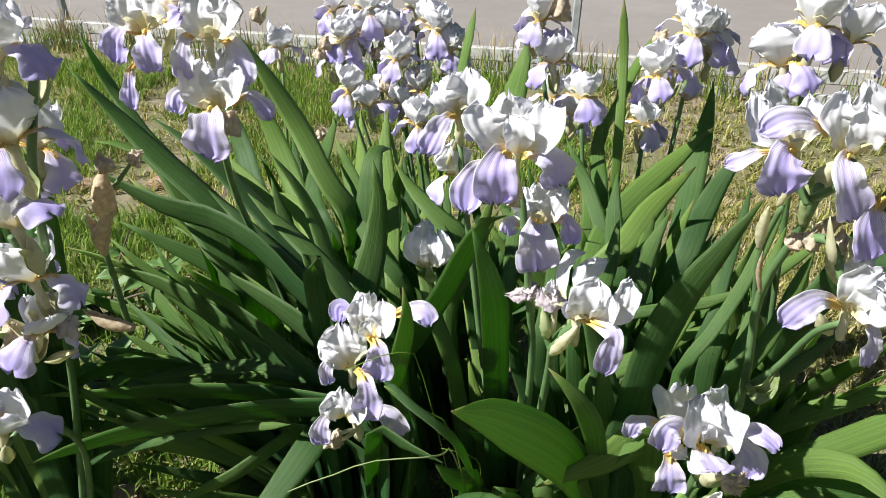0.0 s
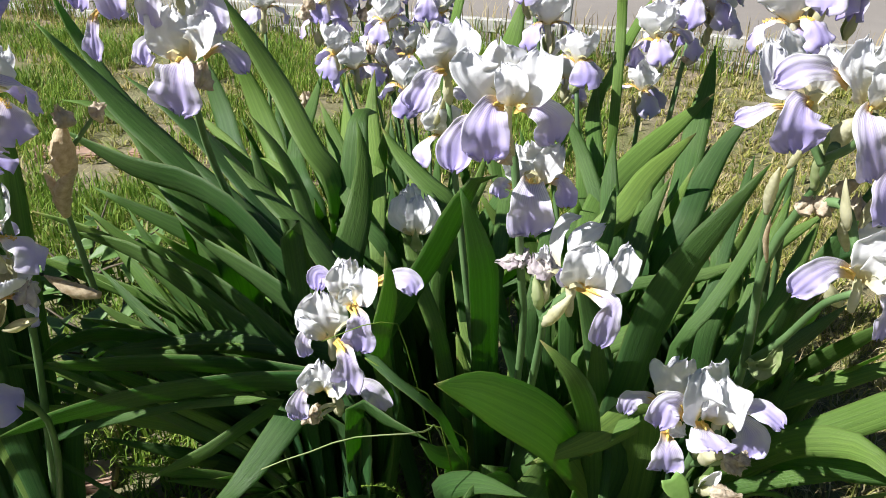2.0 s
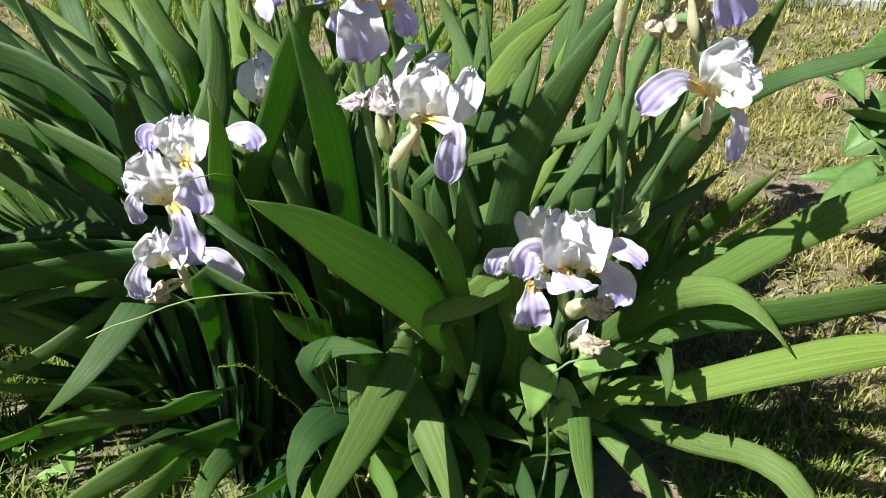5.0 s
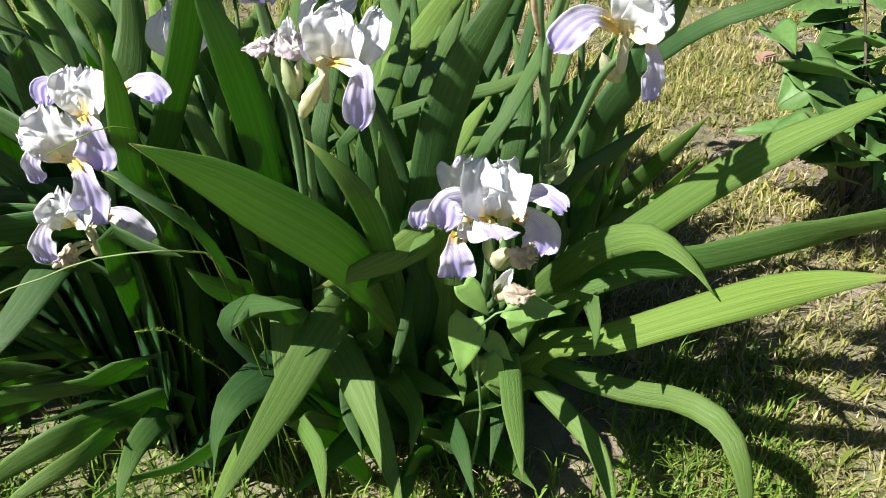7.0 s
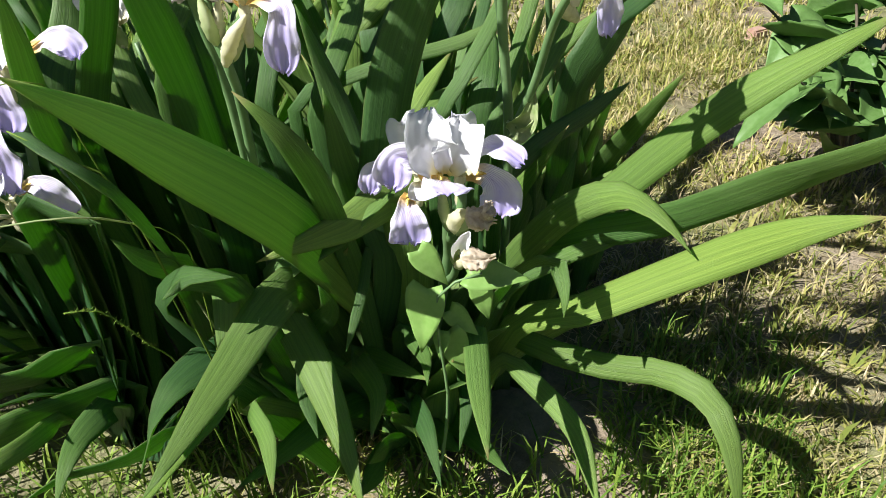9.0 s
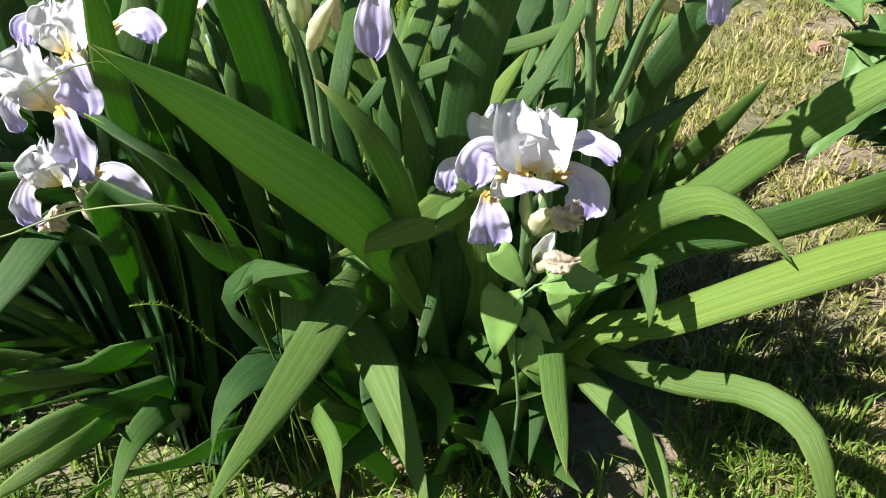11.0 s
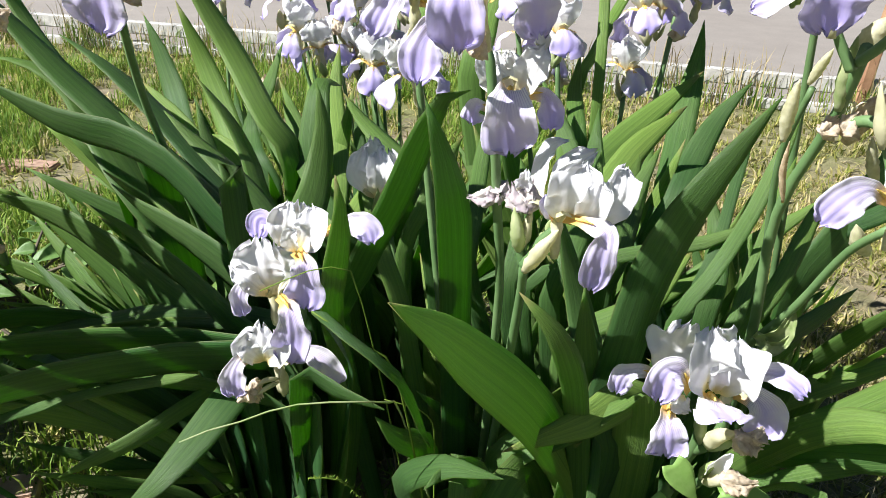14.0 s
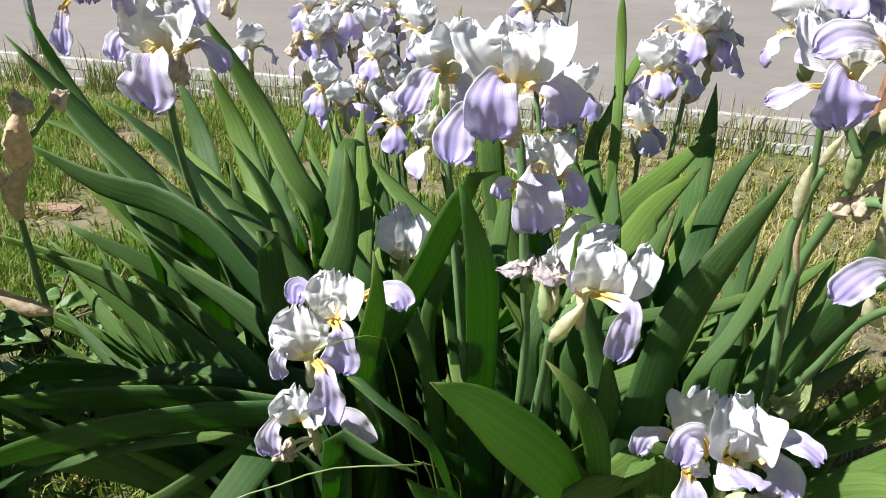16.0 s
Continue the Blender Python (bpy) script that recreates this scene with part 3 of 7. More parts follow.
blade(front_fan, ((0.47, 1.16, 0.0), (0.468, 1.09, 0.483), (0.398, 1.03, 0.486), (0.305, 0.97, 0.48)), 0.052, -6)
blade(front_fan, ((0.37, 1.16, 0.0), (0.302, 1.05, 0.392), (0.393, 1.05, 0.464), (0.475, 1.04, 0.538)), 0.046, -49)
blade(front_fan, ((0.42, 1.16, 0.0), (0.355, 1.08, 0.317), (0.329, 1.0, 0.42), (0.279, 0.84, 0.417), (0.228, 0.72, 0.386)), 0.048, 22, sun_tint=0.25)
blade(front_fan, ((0.47, 1.16, 0.0), (0.55, 1.02, 0.338), (0.556, 0.9, 0.331), (0.56, 0.82, 0.31)), 0.028, 2)
blade(front_fan, ((0.47, 1.16, 0.0), (0.6, 1.05, 0.377), (0.646, 0.98, 0.462), (0.655, 0.95, 0.442), (0.653, 0.93, 0.418)), 0.03, 45)
blade(front_fan, ((0.47, 1.16, 0.0), (0.416, 1.12, 0.426), (0.397, 1.1, 0.545), (0.385, 1.08, 0.642)), 0.036, 16)
blade(front_fan, ((0.32, 1.16, 0.0), (0.281, 0.97, 0.431), (0.252, 0.9, 0.506), (0.231, 0.87, 0.505)), 0.03, 4)
blade(front_fan, ((0.32, 1.16, 0.0), (0.193, 0.97, 0.402), (0.243, 0.9, 0.51), (0.31, 0.86, 0.538)), 0.03, -43)
blade(front_fan, ((0.47, 1.16, 0.0), (0.404, 1.1, 0.212), (0.453, 1.02, 0.268), (0.497, 0.97, 0.29)), 0.03, -30)
blade(front_fan, ((0.47, 1.16, 0.0), (0.46, 1.05, 0.184), (0.488, 0.95, 0.234), (0.508, 0.86, 0.219)), 0.03, 19)
blade(front_fan, ((0.37, 1.16, 0.0), (0.275, 0.95, 0.279), (0.311, 0.86, 0.308), (0.324, 0.8, 0.289)), 0.022, 8)
blade(front_fan, ((0.47, 1.16, 0.0), (0.427, 1.1, 0.403), (0.415, 1.0, 0.398), (0.398, 0.95, 0.36)), 0.012, -6)
blade(front_fan, ((0.37, 1.16, 0.0), (0.261, 1.05, 0.35), (0.264, 0.99, 0.45), (0.261, 0.95, 0.403), (0.255, 0.92, 0.342)), 0.034, 2)
blade(front_fan, ((0.42, 1.16, 0.0), (0.342, 1.08, 0.271), (0.376, 1.0, 0.386), (0.371, 0.97, 0.445)), 0.03, 0)
blade(front_fan, ((0.47, 1.16, 0.0), (0.456, 1.1, 0.261), (0.491, 1.0, 0.304), (0.494, 0.95, 0.3)), 0.022, 8)
blade(front_fan, ((0.47, 1.16, 0.0), (0.389, 1.08, 0.236), (0.428, 0.98, 0.263), (0.424, 0.9, 0.263)), 0.034, 9)
blade(front_fan, ((0.47, 1.16, 0.0), (0.345, 1.05, 0.265), (0.337, 0.98, 0.267), (0.36, 0.9, 0.266)), 0.03, -19)
blade(front_fan, ((0.47, 1.16, 0.0), (0.54, 1.1, 0.213), (0.548, 1.0, 0.239), (0.533, 0.93, 0.204)), 0.03, 16)
fill_fan(front_fan, 18, 0.2, 0.38, 1, 0, 180, 0.7)
fill_fan(centre_fan, 14, 0.3, 0.55, 2, 0, 180, 0.4)
fill_fan(left_fan, 11, 0.25, 0.47, 3, 80, 100, 0.7, -40, 22)
blade(left_fan, ((0.0, 1.22, 0.0), (0.084, 0.95, 0.565), (0.138, 0.91, 0.583), (0.189, 0.88, 0.591)), 0.026, 48)
blade(left_fan, ((0.0, 1.22, 0.0), (0.131, 0.98, 0.564), (0.099, 0.95, 0.656), (0.157, 0.9, 0.651), (0.199, 0.9, 0.616), (0.226, 0.95, 0.492)), 0.016, -64)
blade(left_fan, ((0.15, 1.22, 0.0), (0.212, 1.0, 0.442), (0.19, 0.95, 0.5), (0.169, 0.93, 0.542)), 0.034, 18)
fill_fan(low_fan, 12, 0.2, 0.40, 4, 100, 90, 1.0, -40, 22)
fill_fan(side_fan, 12, 0.3, 0.47, 5, 60, 100, 0.7, -40, 22)
fill_fan(rear_fan, 17, 0.42, 0.70, 6, 0, 180, 0.5)
fill_fan(rear_fan, 6, 0.5, 0.71, 41, 70, 40, 0.8)
fill_fan(rear_right_fan, 13, 0.55, 0.76, 61, 0, 180, 0.35)
fill_fan(rear_fan, 13, 0.58, 0.76, 64, -20, 110, 0.45)
fill_fan(mid_fan, 8, 0.4, 0.59, 65, -20, 90, 0.5)
fill_fan(centre_fan, 10, 0.4, 0.59, 66, 0, 80, 0.4)
fill_fan(side_fan, 13, 0.4, 0.57, 67, 20, 80, 0.6, -40, 22)
fill_fan(rear_left_fan, 10, 0.5, 0.72, 68, 60, 80, 0.6)
fill_fan(right_fan, 10, 0.45, 0.65, 69, 20, 80, 0.5)
fill_fan(far_right_fan, 11, 0.4, 0.59, 62, 40, 100, 0.5)
fill_fan(rear_left_fan, 7, 0.42, 0.59, 63, 60, 60, 0.6)
fill_fan(left_fan, 10, 0.42, 0.59, 21, 70, 35, 1.0, -40, 22)
fill_fan(low_fan, 10, 0.3, 0.47, 22, 85, 30, 1.5, -40, 22)
fill_fan(low_fan, 11, 0.16, 0.28, 23, 125, 40, 1.8, -40, 22)
fill_fan(low_fan, 16, 0.28, 0.46, 131, 95, 26, 1.5, -35, 20)
fill_fan(side_fan, 8, 0.4, 0.57, 24, 70, 45, 0.9, -40, 22)
fill_fan(front_fan, 10, 0.15, 0.28, 25, 170, 60, 1.5)
fill_fan(front_fan, 8, 0.2, 0.4, 26, -80, 40, 1.0)
fill_fan(rear_left_fan, 15, 0.5, 0.76, 51, 0, 180, 0.45)
fill_fan(mid_fan, 11, 0.35, 0.59, 52, 0, 180, 0.5)
fill_fan(mid_fan, 4, 0.45, 0.62, 53, -50, 40, 0.8)
fill_fan(rear_right_fan, 15, 0.38, 0.65, 7, 0, 180, 0.5)
fill_fan(rear_right_fan, 5, 0.45, 0.65, 42, -60, 40, 0.8)
fill_fan(right_fan, 11, 0.25, 0.47, 8, 0, 120, 0.5)
fill_fan(far_fan, 12, 0.35, 0.5, 9, 0, 180, 0.4)
fill_fan(far_left_fan, 8, 0.3, 0.5, 10, 0, 180, 0.5)
fill_fan(edge_fan, 4, 0.3, 0.45, 11, 60, 120, 0.5)
fill_fan(far_right_fan, 14, 0.35, 0.57, 12, 0, 180, 0.5)
blade(side_fan, ((-0.247, 1.396, 0.000), (-0.259, 1.360, 0.630), (-0.339, 1.380, 0.711), (-0.443, 1.420, 0.777), (-0.531, 1.450, 0.844), (-0.607, 1.450, 0.924)), 0.061, 61)
blade(side_fan, ((-0.232, 1.360, 0.000), (-0.217, 1.300, 0.532), (-0.283, 1.320, 0.617), (-0.361, 1.380, 0.681), (-0.431, 1.420, 0.750), (-0.498, 1.420, 0.785), (-0.566, 1.420, 0.791)), 0.068, 56)
blade(low_fan, ((-0.054, 1.228, 0.000), (-0.047, 1.180, 0.558), (-0.121, 1.200, 0.651), (-0.183, 1.220, 0.704), (-0.266, 1.250, 0.727), (-0.348, 1.260, 0.739), (-0.418, 1.270, 0.765), (-0.483, 1.280, 0.796)), 0.051, -52)
blade(side_fan, ((-0.159, 1.360, 0.000), (-0.076, 1.300, 0.565), (-0.149, 1.320, 0.640), (-0.234, 1.380, 0.692), (-0.313, 1.420, 0.745), (-0.392, 1.450, 0.790), (-0.484, 1.500, 0.816)), 0.055, 66)
blade(side_fan, ((-0.353, 1.540, 0.000), (-0.462, 1.530, 0.678), (-0.532, 1.550, 0.760), (-0.605, 1.600, 0.814), (-0.645, 1.620, 0.861), (-0.682, 1.620, 0.945)), 0.030, 56)
blade(rear_left_fan, ((-0.229, 1.640, 0.000), (-0.314, 1.630, 0.531), (-0.359, 1.650, 0.615), (-0.404, 1.720, 0.669), (-0.445, 1.760, 0.747), (-0.478, 1.780, 0.809)), 0.044, -15)
blade(rear_left_fan, ((-0.109, 1.528, 0.000), (-0.082, 1.480, 0.615), (-0.138, 1.500, 0.703), (-0.214, 1.580, 0.782), (-0.286, 1.610, 0.881), (-0.344, 1.620, 0.961)), 0.048, 44)
blade(rear_left_fan, ((-0.159, 1.576, 0.000), (-0.174, 1.560, 0.459), (-0.218, 1.580, 0.548), (-0.270, 1.660, 0.617), (-0.334, 1.720, 0.731), (-0.380, 1.720, 0.850)), 0.043, -5)
blade(rear_fan, ((-0.006, 1.536, 0.000), (-0.125, 1.480, 0.476), (-0.166, 1.500, 0.542), (-0.215, 1.600, 0.585), (-0.218, 1.650, 0.638), (-0.191, 1.680, 0.712), (-0.167, 1.700, 0.784)), 0.040, -20)
blade(rear_fan, ((0.049, 1.512, 0.000), (-0.021, 1.440, 0.488), (-0.069, 1.460, 0.561), (-0.107, 1.520, 0.595), (-0.157, 1.580, 0.643), (-0.189, 1.600, 0.704)), 0.030, -10)
blade(rear_fan, ((0.042, 1.536, 0.000), (-0.031, 1.480, 0.561), (-0.075, 1.500, 0.622), (-0.117, 1.580, 0.651), (-0.147, 1.620, 0.693)), 0.021, -5)
blade(rear_fan, ((0.058, 1.476, 0.000), (0.023, 1.380, 0.473), (0.007, 1.400, 0.549), (-0.011, 1.500, 0.602), (-0.044, 1.620, 0.656), (-0.069, 1.700, 0.709), (-0.073, 1.760, 0.775)), 0.026, 10)
blade(left_fan, ((-0.011, 1.290, 0.000), (-0.021, 1.280, 0.500), (-0.020, 1.300, 0.579), (-0.019, 1.380, 0.624), (-0.015, 1.420, 0.705), (-0.030, 1.440, 0.777)), 0.052, 30)
blade(rear_fan, ((0.017, 1.524, 0.000), (-0.049, 1.460, 0.473), (-0.053, 1.480, 0.595), (-0.057, 1.520, 0.687), (-0.055, 1.560, 0.746), (-0.042, 1.640, 0.723)), 0.053, -5)
blade(left_fan, ((-0.033, 1.270, 0.000), (-0.092, 1.260, 0.456), (-0.126, 1.280, 0.546), (-0.149, 1.330, 0.587), (-0.173, 1.370, 0.631), (-0.201, 1.400, 0.690), (-0.221, 1.420, 0.737)), 0.024, 35)
blade(left_fan, ((0.050, 1.196, 0.000), (0.047, 1.180, 0.527), (-0.018, 1.200, 0.624), (-0.055, 1.220, 0.662), (-0.107, 1.250, 0.692), (-0.168, 1.280, 0.725), (-0.215, 1.300, 0.755)), 0.039, 51)
blade(rear_left_fan, ((-0.125, 1.516, 0.000), (-0.112, 1.460, 0.491), (-0.163, 1.480, 0.557), (-0.209, 1.550, 0.589), (-0.256, 1.580, 0.621), (-0.323, 1.600, 0.622)), 0.047, -15)
blade(left_fan, ((-0.011, 1.370, 0.000), (-0.061, 1.360, 0.524), (-0.108, 1.380, 0.599), (-0.152, 1.450, 0.641), (-0.194, 1.480, 0.697), (-0.258, 1.500, 0.763)), 0.041, 61)
blade(left_fan, ((0.053, 1.148, 0.000), (0.038, 1.100, 0.520), (-0.048, 1.120, 0.591), (-0.131, 1.150, 0.631), (-0.202, 1.180, 0.653), (-0.252, 1.200, 0.677)), 0.059, -52)
blade(low_fan, ((-0.057, 1.180, 0.000), (-0.063, 1.100, 0.488), (-0.149, 1.120, 0.553), (-0.241, 1.160, 0.591), (-0.314, 1.180, 0.623), (-0.392, 1.200, 0.637), (-0.457, 1.200, 0.649)), 0.068, -52)
blade(low_fan, ((-0.010, 1.144, 0.000), (0.036, 1.040, 0.485), (-0.044, 1.060, 0.564), (-0.111, 1.090, 0.605), (-0.176, 1.110, 0.644), (-0.237, 1.120, 0.678)), 0.056, -52)
blade(low_fan, ((-0.102, 1.228, 0.000), (-0.159, 1.180, 0.522), (-0.254, 1.200, 0.577), (-0.345, 1.220, 0.601), (-0.465, 1.250, 0.628), (-0.548, 1.250, 0.654)), 0.055, -62)
blade(low_fan, ((0.011, 1.126, 0.000), (0.065, 1.010, 0.526), (-0.032, 1.030, 0.542), (-0.124, 1.050, 0.529), (-0.259, 1.080, 0.496), (-0.421, 1.100, 0.457), (-0.585, 1.120, 0.421)), 0.068, -62)
blade(low_fan, ((-0.006, 1.156, 0.000), (0.036, 1.060, 0.550), (-0.056, 1.080, 0.556), (-0.172, 1.120, 0.525), (-0.289, 1.150, 0.477), (-0.421, 1.170, 0.438)), 0.028, 15)
blade(low_fan, ((0.010, 1.132, 0.000), (0.061, 1.020, 0.525), (-0.037, 1.020, 0.536), (-0.130, 1.020, 0.518), (-0.249, 1.020, 0.484), (-0.409, 1.030, 0.415), (-0.581, 1.050, 0.321)), 0.068, -62)
blade(low_fan, ((-0.355, 1.177, 0.000), (-0.520, 1.094, 0.264), (-0.432, 1.080, 0.340), (-0.248, 1.050, 0.436), (-0.136, 1.020, 0.489), (-0.055, 0.990, 0.530)), 0.012, -10)
blade(low_fan, ((-0.049, 1.239, 0.000), (0.006, 1.198, 0.458), (-0.015, 1.100, 0.484), (-0.032, 1.020, 0.481), (-0.057, 0.970, 0.453), (-0.092, 0.920, 0.418), (-0.142, 0.900, 0.374)), 0.040, 15)
blade(low_fan, ((-0.023, 1.219, 0.000), (0.018, 1.166, 0.448), (-0.053, 1.100, 0.453), (-0.107, 1.050, 0.434), (-0.162, 1.000, 0.409), (-0.258, 0.980, 0.356)), 0.021, -30)
blade(low_fan, ((-0.033, 1.175, 0.000), (0.055, 1.050, 0.298), (-0.049, 1.050, 0.243), (-0.195, 1.060, 0.203), (-0.363, 1.080, 0.131), (-0.458, 1.080, 0.106)), 0.068, -62)
blade(low_fan, ((-0.030, 1.190, 0.000), (0.060, 1.080, 0.192), (0.004, 1.020, 0.212), (-0.060, 0.960, 0.229), (-0.135, 0.930, 0.198), (-0.220, 0.920, 0.128)), 0.049, -30)
blade(low_fan, ((-0.028, 1.160, 0.000), (0.063, 1.020, 0.216), (0.048, 0.950, 0.234), (0.043, 0.900, 0.228), (0.039, 0.860, 0.200)), 0.039, 10)
blade(low_fan, ((-0.058, 1.150, 0.000), (0.003, 1.000, 0.212), (-0.014, 0.920, 0.243), (-0.058, 0.870, 0.242), (-0.111, 0.840, 0.216)), 0.024, -10)
blade(low_fan, ((0.015, 1.140, 0.000), (0.151, 0.980, 0.198), (0.107, 0.930, 0.203), (0.040, 0.900, 0.210), (0.001, 0.860, 0.213)), 0.068, -62)
blade(low_fan, ((-0.037, 1.190, 0.000), (0.045, 1.080, 0.244), (-0.047, 1.080, 0.230), (-0.182, 1.100, 0.189), (-0.305, 1.120, 0.161)), 0.068, -62)
blade(low_fan, ((0.022, 1.156, 0.000), (0.086, 1.060, 0.480), (-0.010, 1.080, 0.515), (-0.081, 1.100, 0.519), (-0.198, 1.130, 0.496), (-0.317, 1.150, 0.469)), 0.068, -62)
blade(low_fan, ((-0.007, 1.145, 0.000), (0.028, 1.041, 0.443), (-0.069, 1.060, 0.459), (-0.171, 1.080, 0.444), (-0.278, 1.100, 0.423)), 0.056, -62)
blade(low_fan, ((-0.075, 1.198, 0.000), (-0.106, 1.130, 0.417), (-0.203, 1.150, 0.454), (-0.319, 1.180, 0.462), (-0.477, 1.200, 0.436), (-0.613, 1.200, 0.349)), 0.068, -62)
blade(low_fan, ((-0.099, 1.216, 0.000), (-0.154, 1.160, 0.404), (-0.249, 1.180, 0.439), (-0.374, 1.220, 0.446), (-0.516, 1.250, 0.442)), 0.068, -62)
blade(front_fan, ((0.383, 1.111, 0.000), (0.264, 1.078, 0.261), (0.226, 0.990, 0.318), (0.200, 0.930, 0.336), (0.198, 0.850, 0.355), (0.219, 0.750, 0.388)), 0.068, 50)
blade(front_fan, ((0.360, 1.065, 0.000), (0.251, 0.970, 0.285), (0.232, 0.900, 0.309), (0.215, 0.820, 0.322), (0.206, 0.740, 0.338)), 0.045, 50)
blade(front_fan, ((0.359, 1.126, 0.000), (0.283, 1.104, 0.329), (0.328, 1.020, 0.328), (0.360, 0.960, 0.306), (0.389, 0.900, 0.269), (0.418, 0.820, 0.228)), 0.045, 10, sun_tint=0.3)
blade(front_fan, ((0.535, 1.130, 0.000), (0.601, 1.100, 0.199), (0.659, 1.040, 0.190), (0.696, 0.980, 0.175), (0.707, 0.920, 0.150), (0.712, 0.880, 0.135)), 0.028, 15, sun_tint=0.15)
blade(front_fan, ((0.539, 1.160, 0.000), (0.609, 1.140, 0.210), (0.672, 1.090, 0.226), (0.743, 1.030, 0.248), (0.804, 0.980, 0.278), (0.846, 0.930, 0.280), (0.863, 0.880, 0.245), (0.877, 0.840, 0.151)), 0.032, 0, sun_tint=0.35)
blade(front_fan, ((0.543, 1.130, 0.000), (0.616, 1.100, 0.264), (0.696, 1.020, 0.359), (0.774, 0.960, 0.449), (0.829, 0.900, 0.527), (0.863, 0.840, 0.589), (0.891, 0.790, 0.631)), 0.039, -40, sun_tint=0.42)
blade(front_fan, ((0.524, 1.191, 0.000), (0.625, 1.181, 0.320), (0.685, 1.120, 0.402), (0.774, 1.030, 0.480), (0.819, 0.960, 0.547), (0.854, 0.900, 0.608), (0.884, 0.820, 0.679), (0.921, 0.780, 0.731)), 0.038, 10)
blade(front_fan, ((0.529, 1.213, 0.000), (0.631, 1.203, 0.272), (0.686, 1.170, 0.379), (0.752, 1.130, 0.472), (0.810, 1.080, 0.569), (0.862, 1.030, 0.648), (0.925, 1.000, 0.706), (0.971, 0.980, 0.748)), 0.041, -35, sun_tint=0.2)
blade(front_fan, ((0.523, 1.177, 0.000), (0.610, 1.167, 0.305), (0.653, 1.120, 0.412), (0.689, 1.080, 0.477), (0.730, 1.030, 0.520), (0.763, 0.980, 0.520), (0.785, 0.930, 0.503)), 0.038, -20, sun_tint=0.25)
blade(front_fan, ((0.504, 1.143, 0.000), (0.599, 1.131, 0.296), (0.676, 1.100, 0.382), (0.725, 1.080, 0.418), (0.763, 1.060, 0.442)), 0.020, -20)
blade(front_fan, ((0.444, 1.111, 0.000), (0.407, 1.079, 0.355), (0.392, 1.040, 0.476), (0.377, 1.000, 0.569), (0.351, 0.970, 0.641), (0.311, 0.970, 0.685)), 0.027, -5)
blade(front_fan, ((0.477, 1.190, 0.000), (0.540, 1.180, 0.400), (0.611, 1.200, 0.460), (0.666, 1.250, 0.483), (0.745, 1.320, 0.496), (0.827, 1.400, 0.513)), 0.027, 15)
blade(left_fan, ((0.046, 1.166, 0.000), (0.095, 1.130, 0.366), (0.099, 1.080, 0.482), (0.106, 1.000, 0.619), (0.122, 0.960, 0.693), (0.138, 0.930, 0.767), (0.134, 0.930, 0.812)), 0.024, 35)
blade(centre_fan, ((0.246, 1.190, 0.000), (0.233, 1.143, 0.451), (0.235, 1.100, 0.571), (0.237, 1.050, 0.675), (0.237, 1.000, 0.761), (0.226, 0.980, 0.825), (0.211, 0.970, 0.878)), 0.038, 22)
blade(centre_fan, ((0.152, 1.185, 0.000), (0.076, 1.135, 0.515), (0.116, 1.100, 0.630), (0.172, 1.050, 0.750), (0.202, 1.020, 0.825), (0.228, 1.000, 0.876), (0.250, 1.000, 0.881)), 0.033, 37)
blade(mid_fan, ((0.468, 1.240, 0.000), (0.429, 1.120, 0.398), (0.445, 1.120, 0.527), (0.462, 1.120, 0.632), (0.492, 1.120, 0.720), (0.537, 1.130, 0.797), (0.577, 1.140, 0.861)), 0.053, 18)
blade(rear_right_fan, ((0.391, 1.488, 0.000), (0.357, 1.400, 0.506), (0.377, 1.420, 0.573), (0.399, 1.520, 0.614), (0.460, 1.620, 0.653), (0.543, 1.700, 0.708), (0.616, 1.750, 0.763)), 0.042, -4)
blade(far_right_fan, ((0.636, 1.508, 0.000), (0.510, 1.480, 0.467), (0.532, 1.500, 0.552), (0.559, 1.600, 0.620), (0.584, 1.700, 0.706), (0.607, 1.780, 0.782), (0.611, 1.800, 0.846)), 0.042, -15)
blade(far_right_fan, ((0.636, 1.496, 0.000), (0.520, 1.460, 0.510), (0.553, 1.480, 0.602), (0.586, 1.550, 0.663), (0.627, 1.600, 0.725), (0.671, 1.620, 0.774)), 0.040, -4)
blade(right_fan, ((0.546, 1.228, 0.000), (0.511, 1.180, 0.520), (0.560, 1.200, 0.621), (0.599, 1.240, 0.678), (0.626, 1.270, 0.735), (0.654, 1.300, 0.799)), 0.018, -20)
blade(right_fan, ((0.570, 1.258, 0.000), (0.540, 1.230, 0.528), (0.567, 1.250, 0.625), (0.594, 1.320, 0.693), (0.624, 1.400, 0.771)), 0.014, -20)
blade(rear_right_fan, ((0.390, 1.536, 0.000), (0.350, 1.480, 0.512), (0.362, 1.500, 0.576), (0.375, 1.600, 0.612), (0.368, 1.660, 0.657), (0.354, 1.700, 0.710)), 0.028, 0)
blade(rear_right_fan, ((0.448, 1.548, 0.000), (0.430, 1.500, 0.525), (0.399, 1.520, 0.614), (0.365, 1.600, 0.678), (0.318, 1.650, 0.757)), 0.025, -4)
blade(rear_right_fan, ((0.422, 1.640, 0.000), (0.398, 1.630, 0.589), (0.392, 1.650, 0.661), (0.385, 1.750, 0.707), (0.391, 1.800, 0.772)), 0.029, -10)
blade(far_right_fan, ((0.734, 1.448, 0.000), (0.731, 1.380, 0.497), (0.783, 1.400, 0.596), (0.836, 1.450, 0.666), (0.877, 1.500, 0.718), (0.927, 1.550, 0.790)), 0.061, 25)
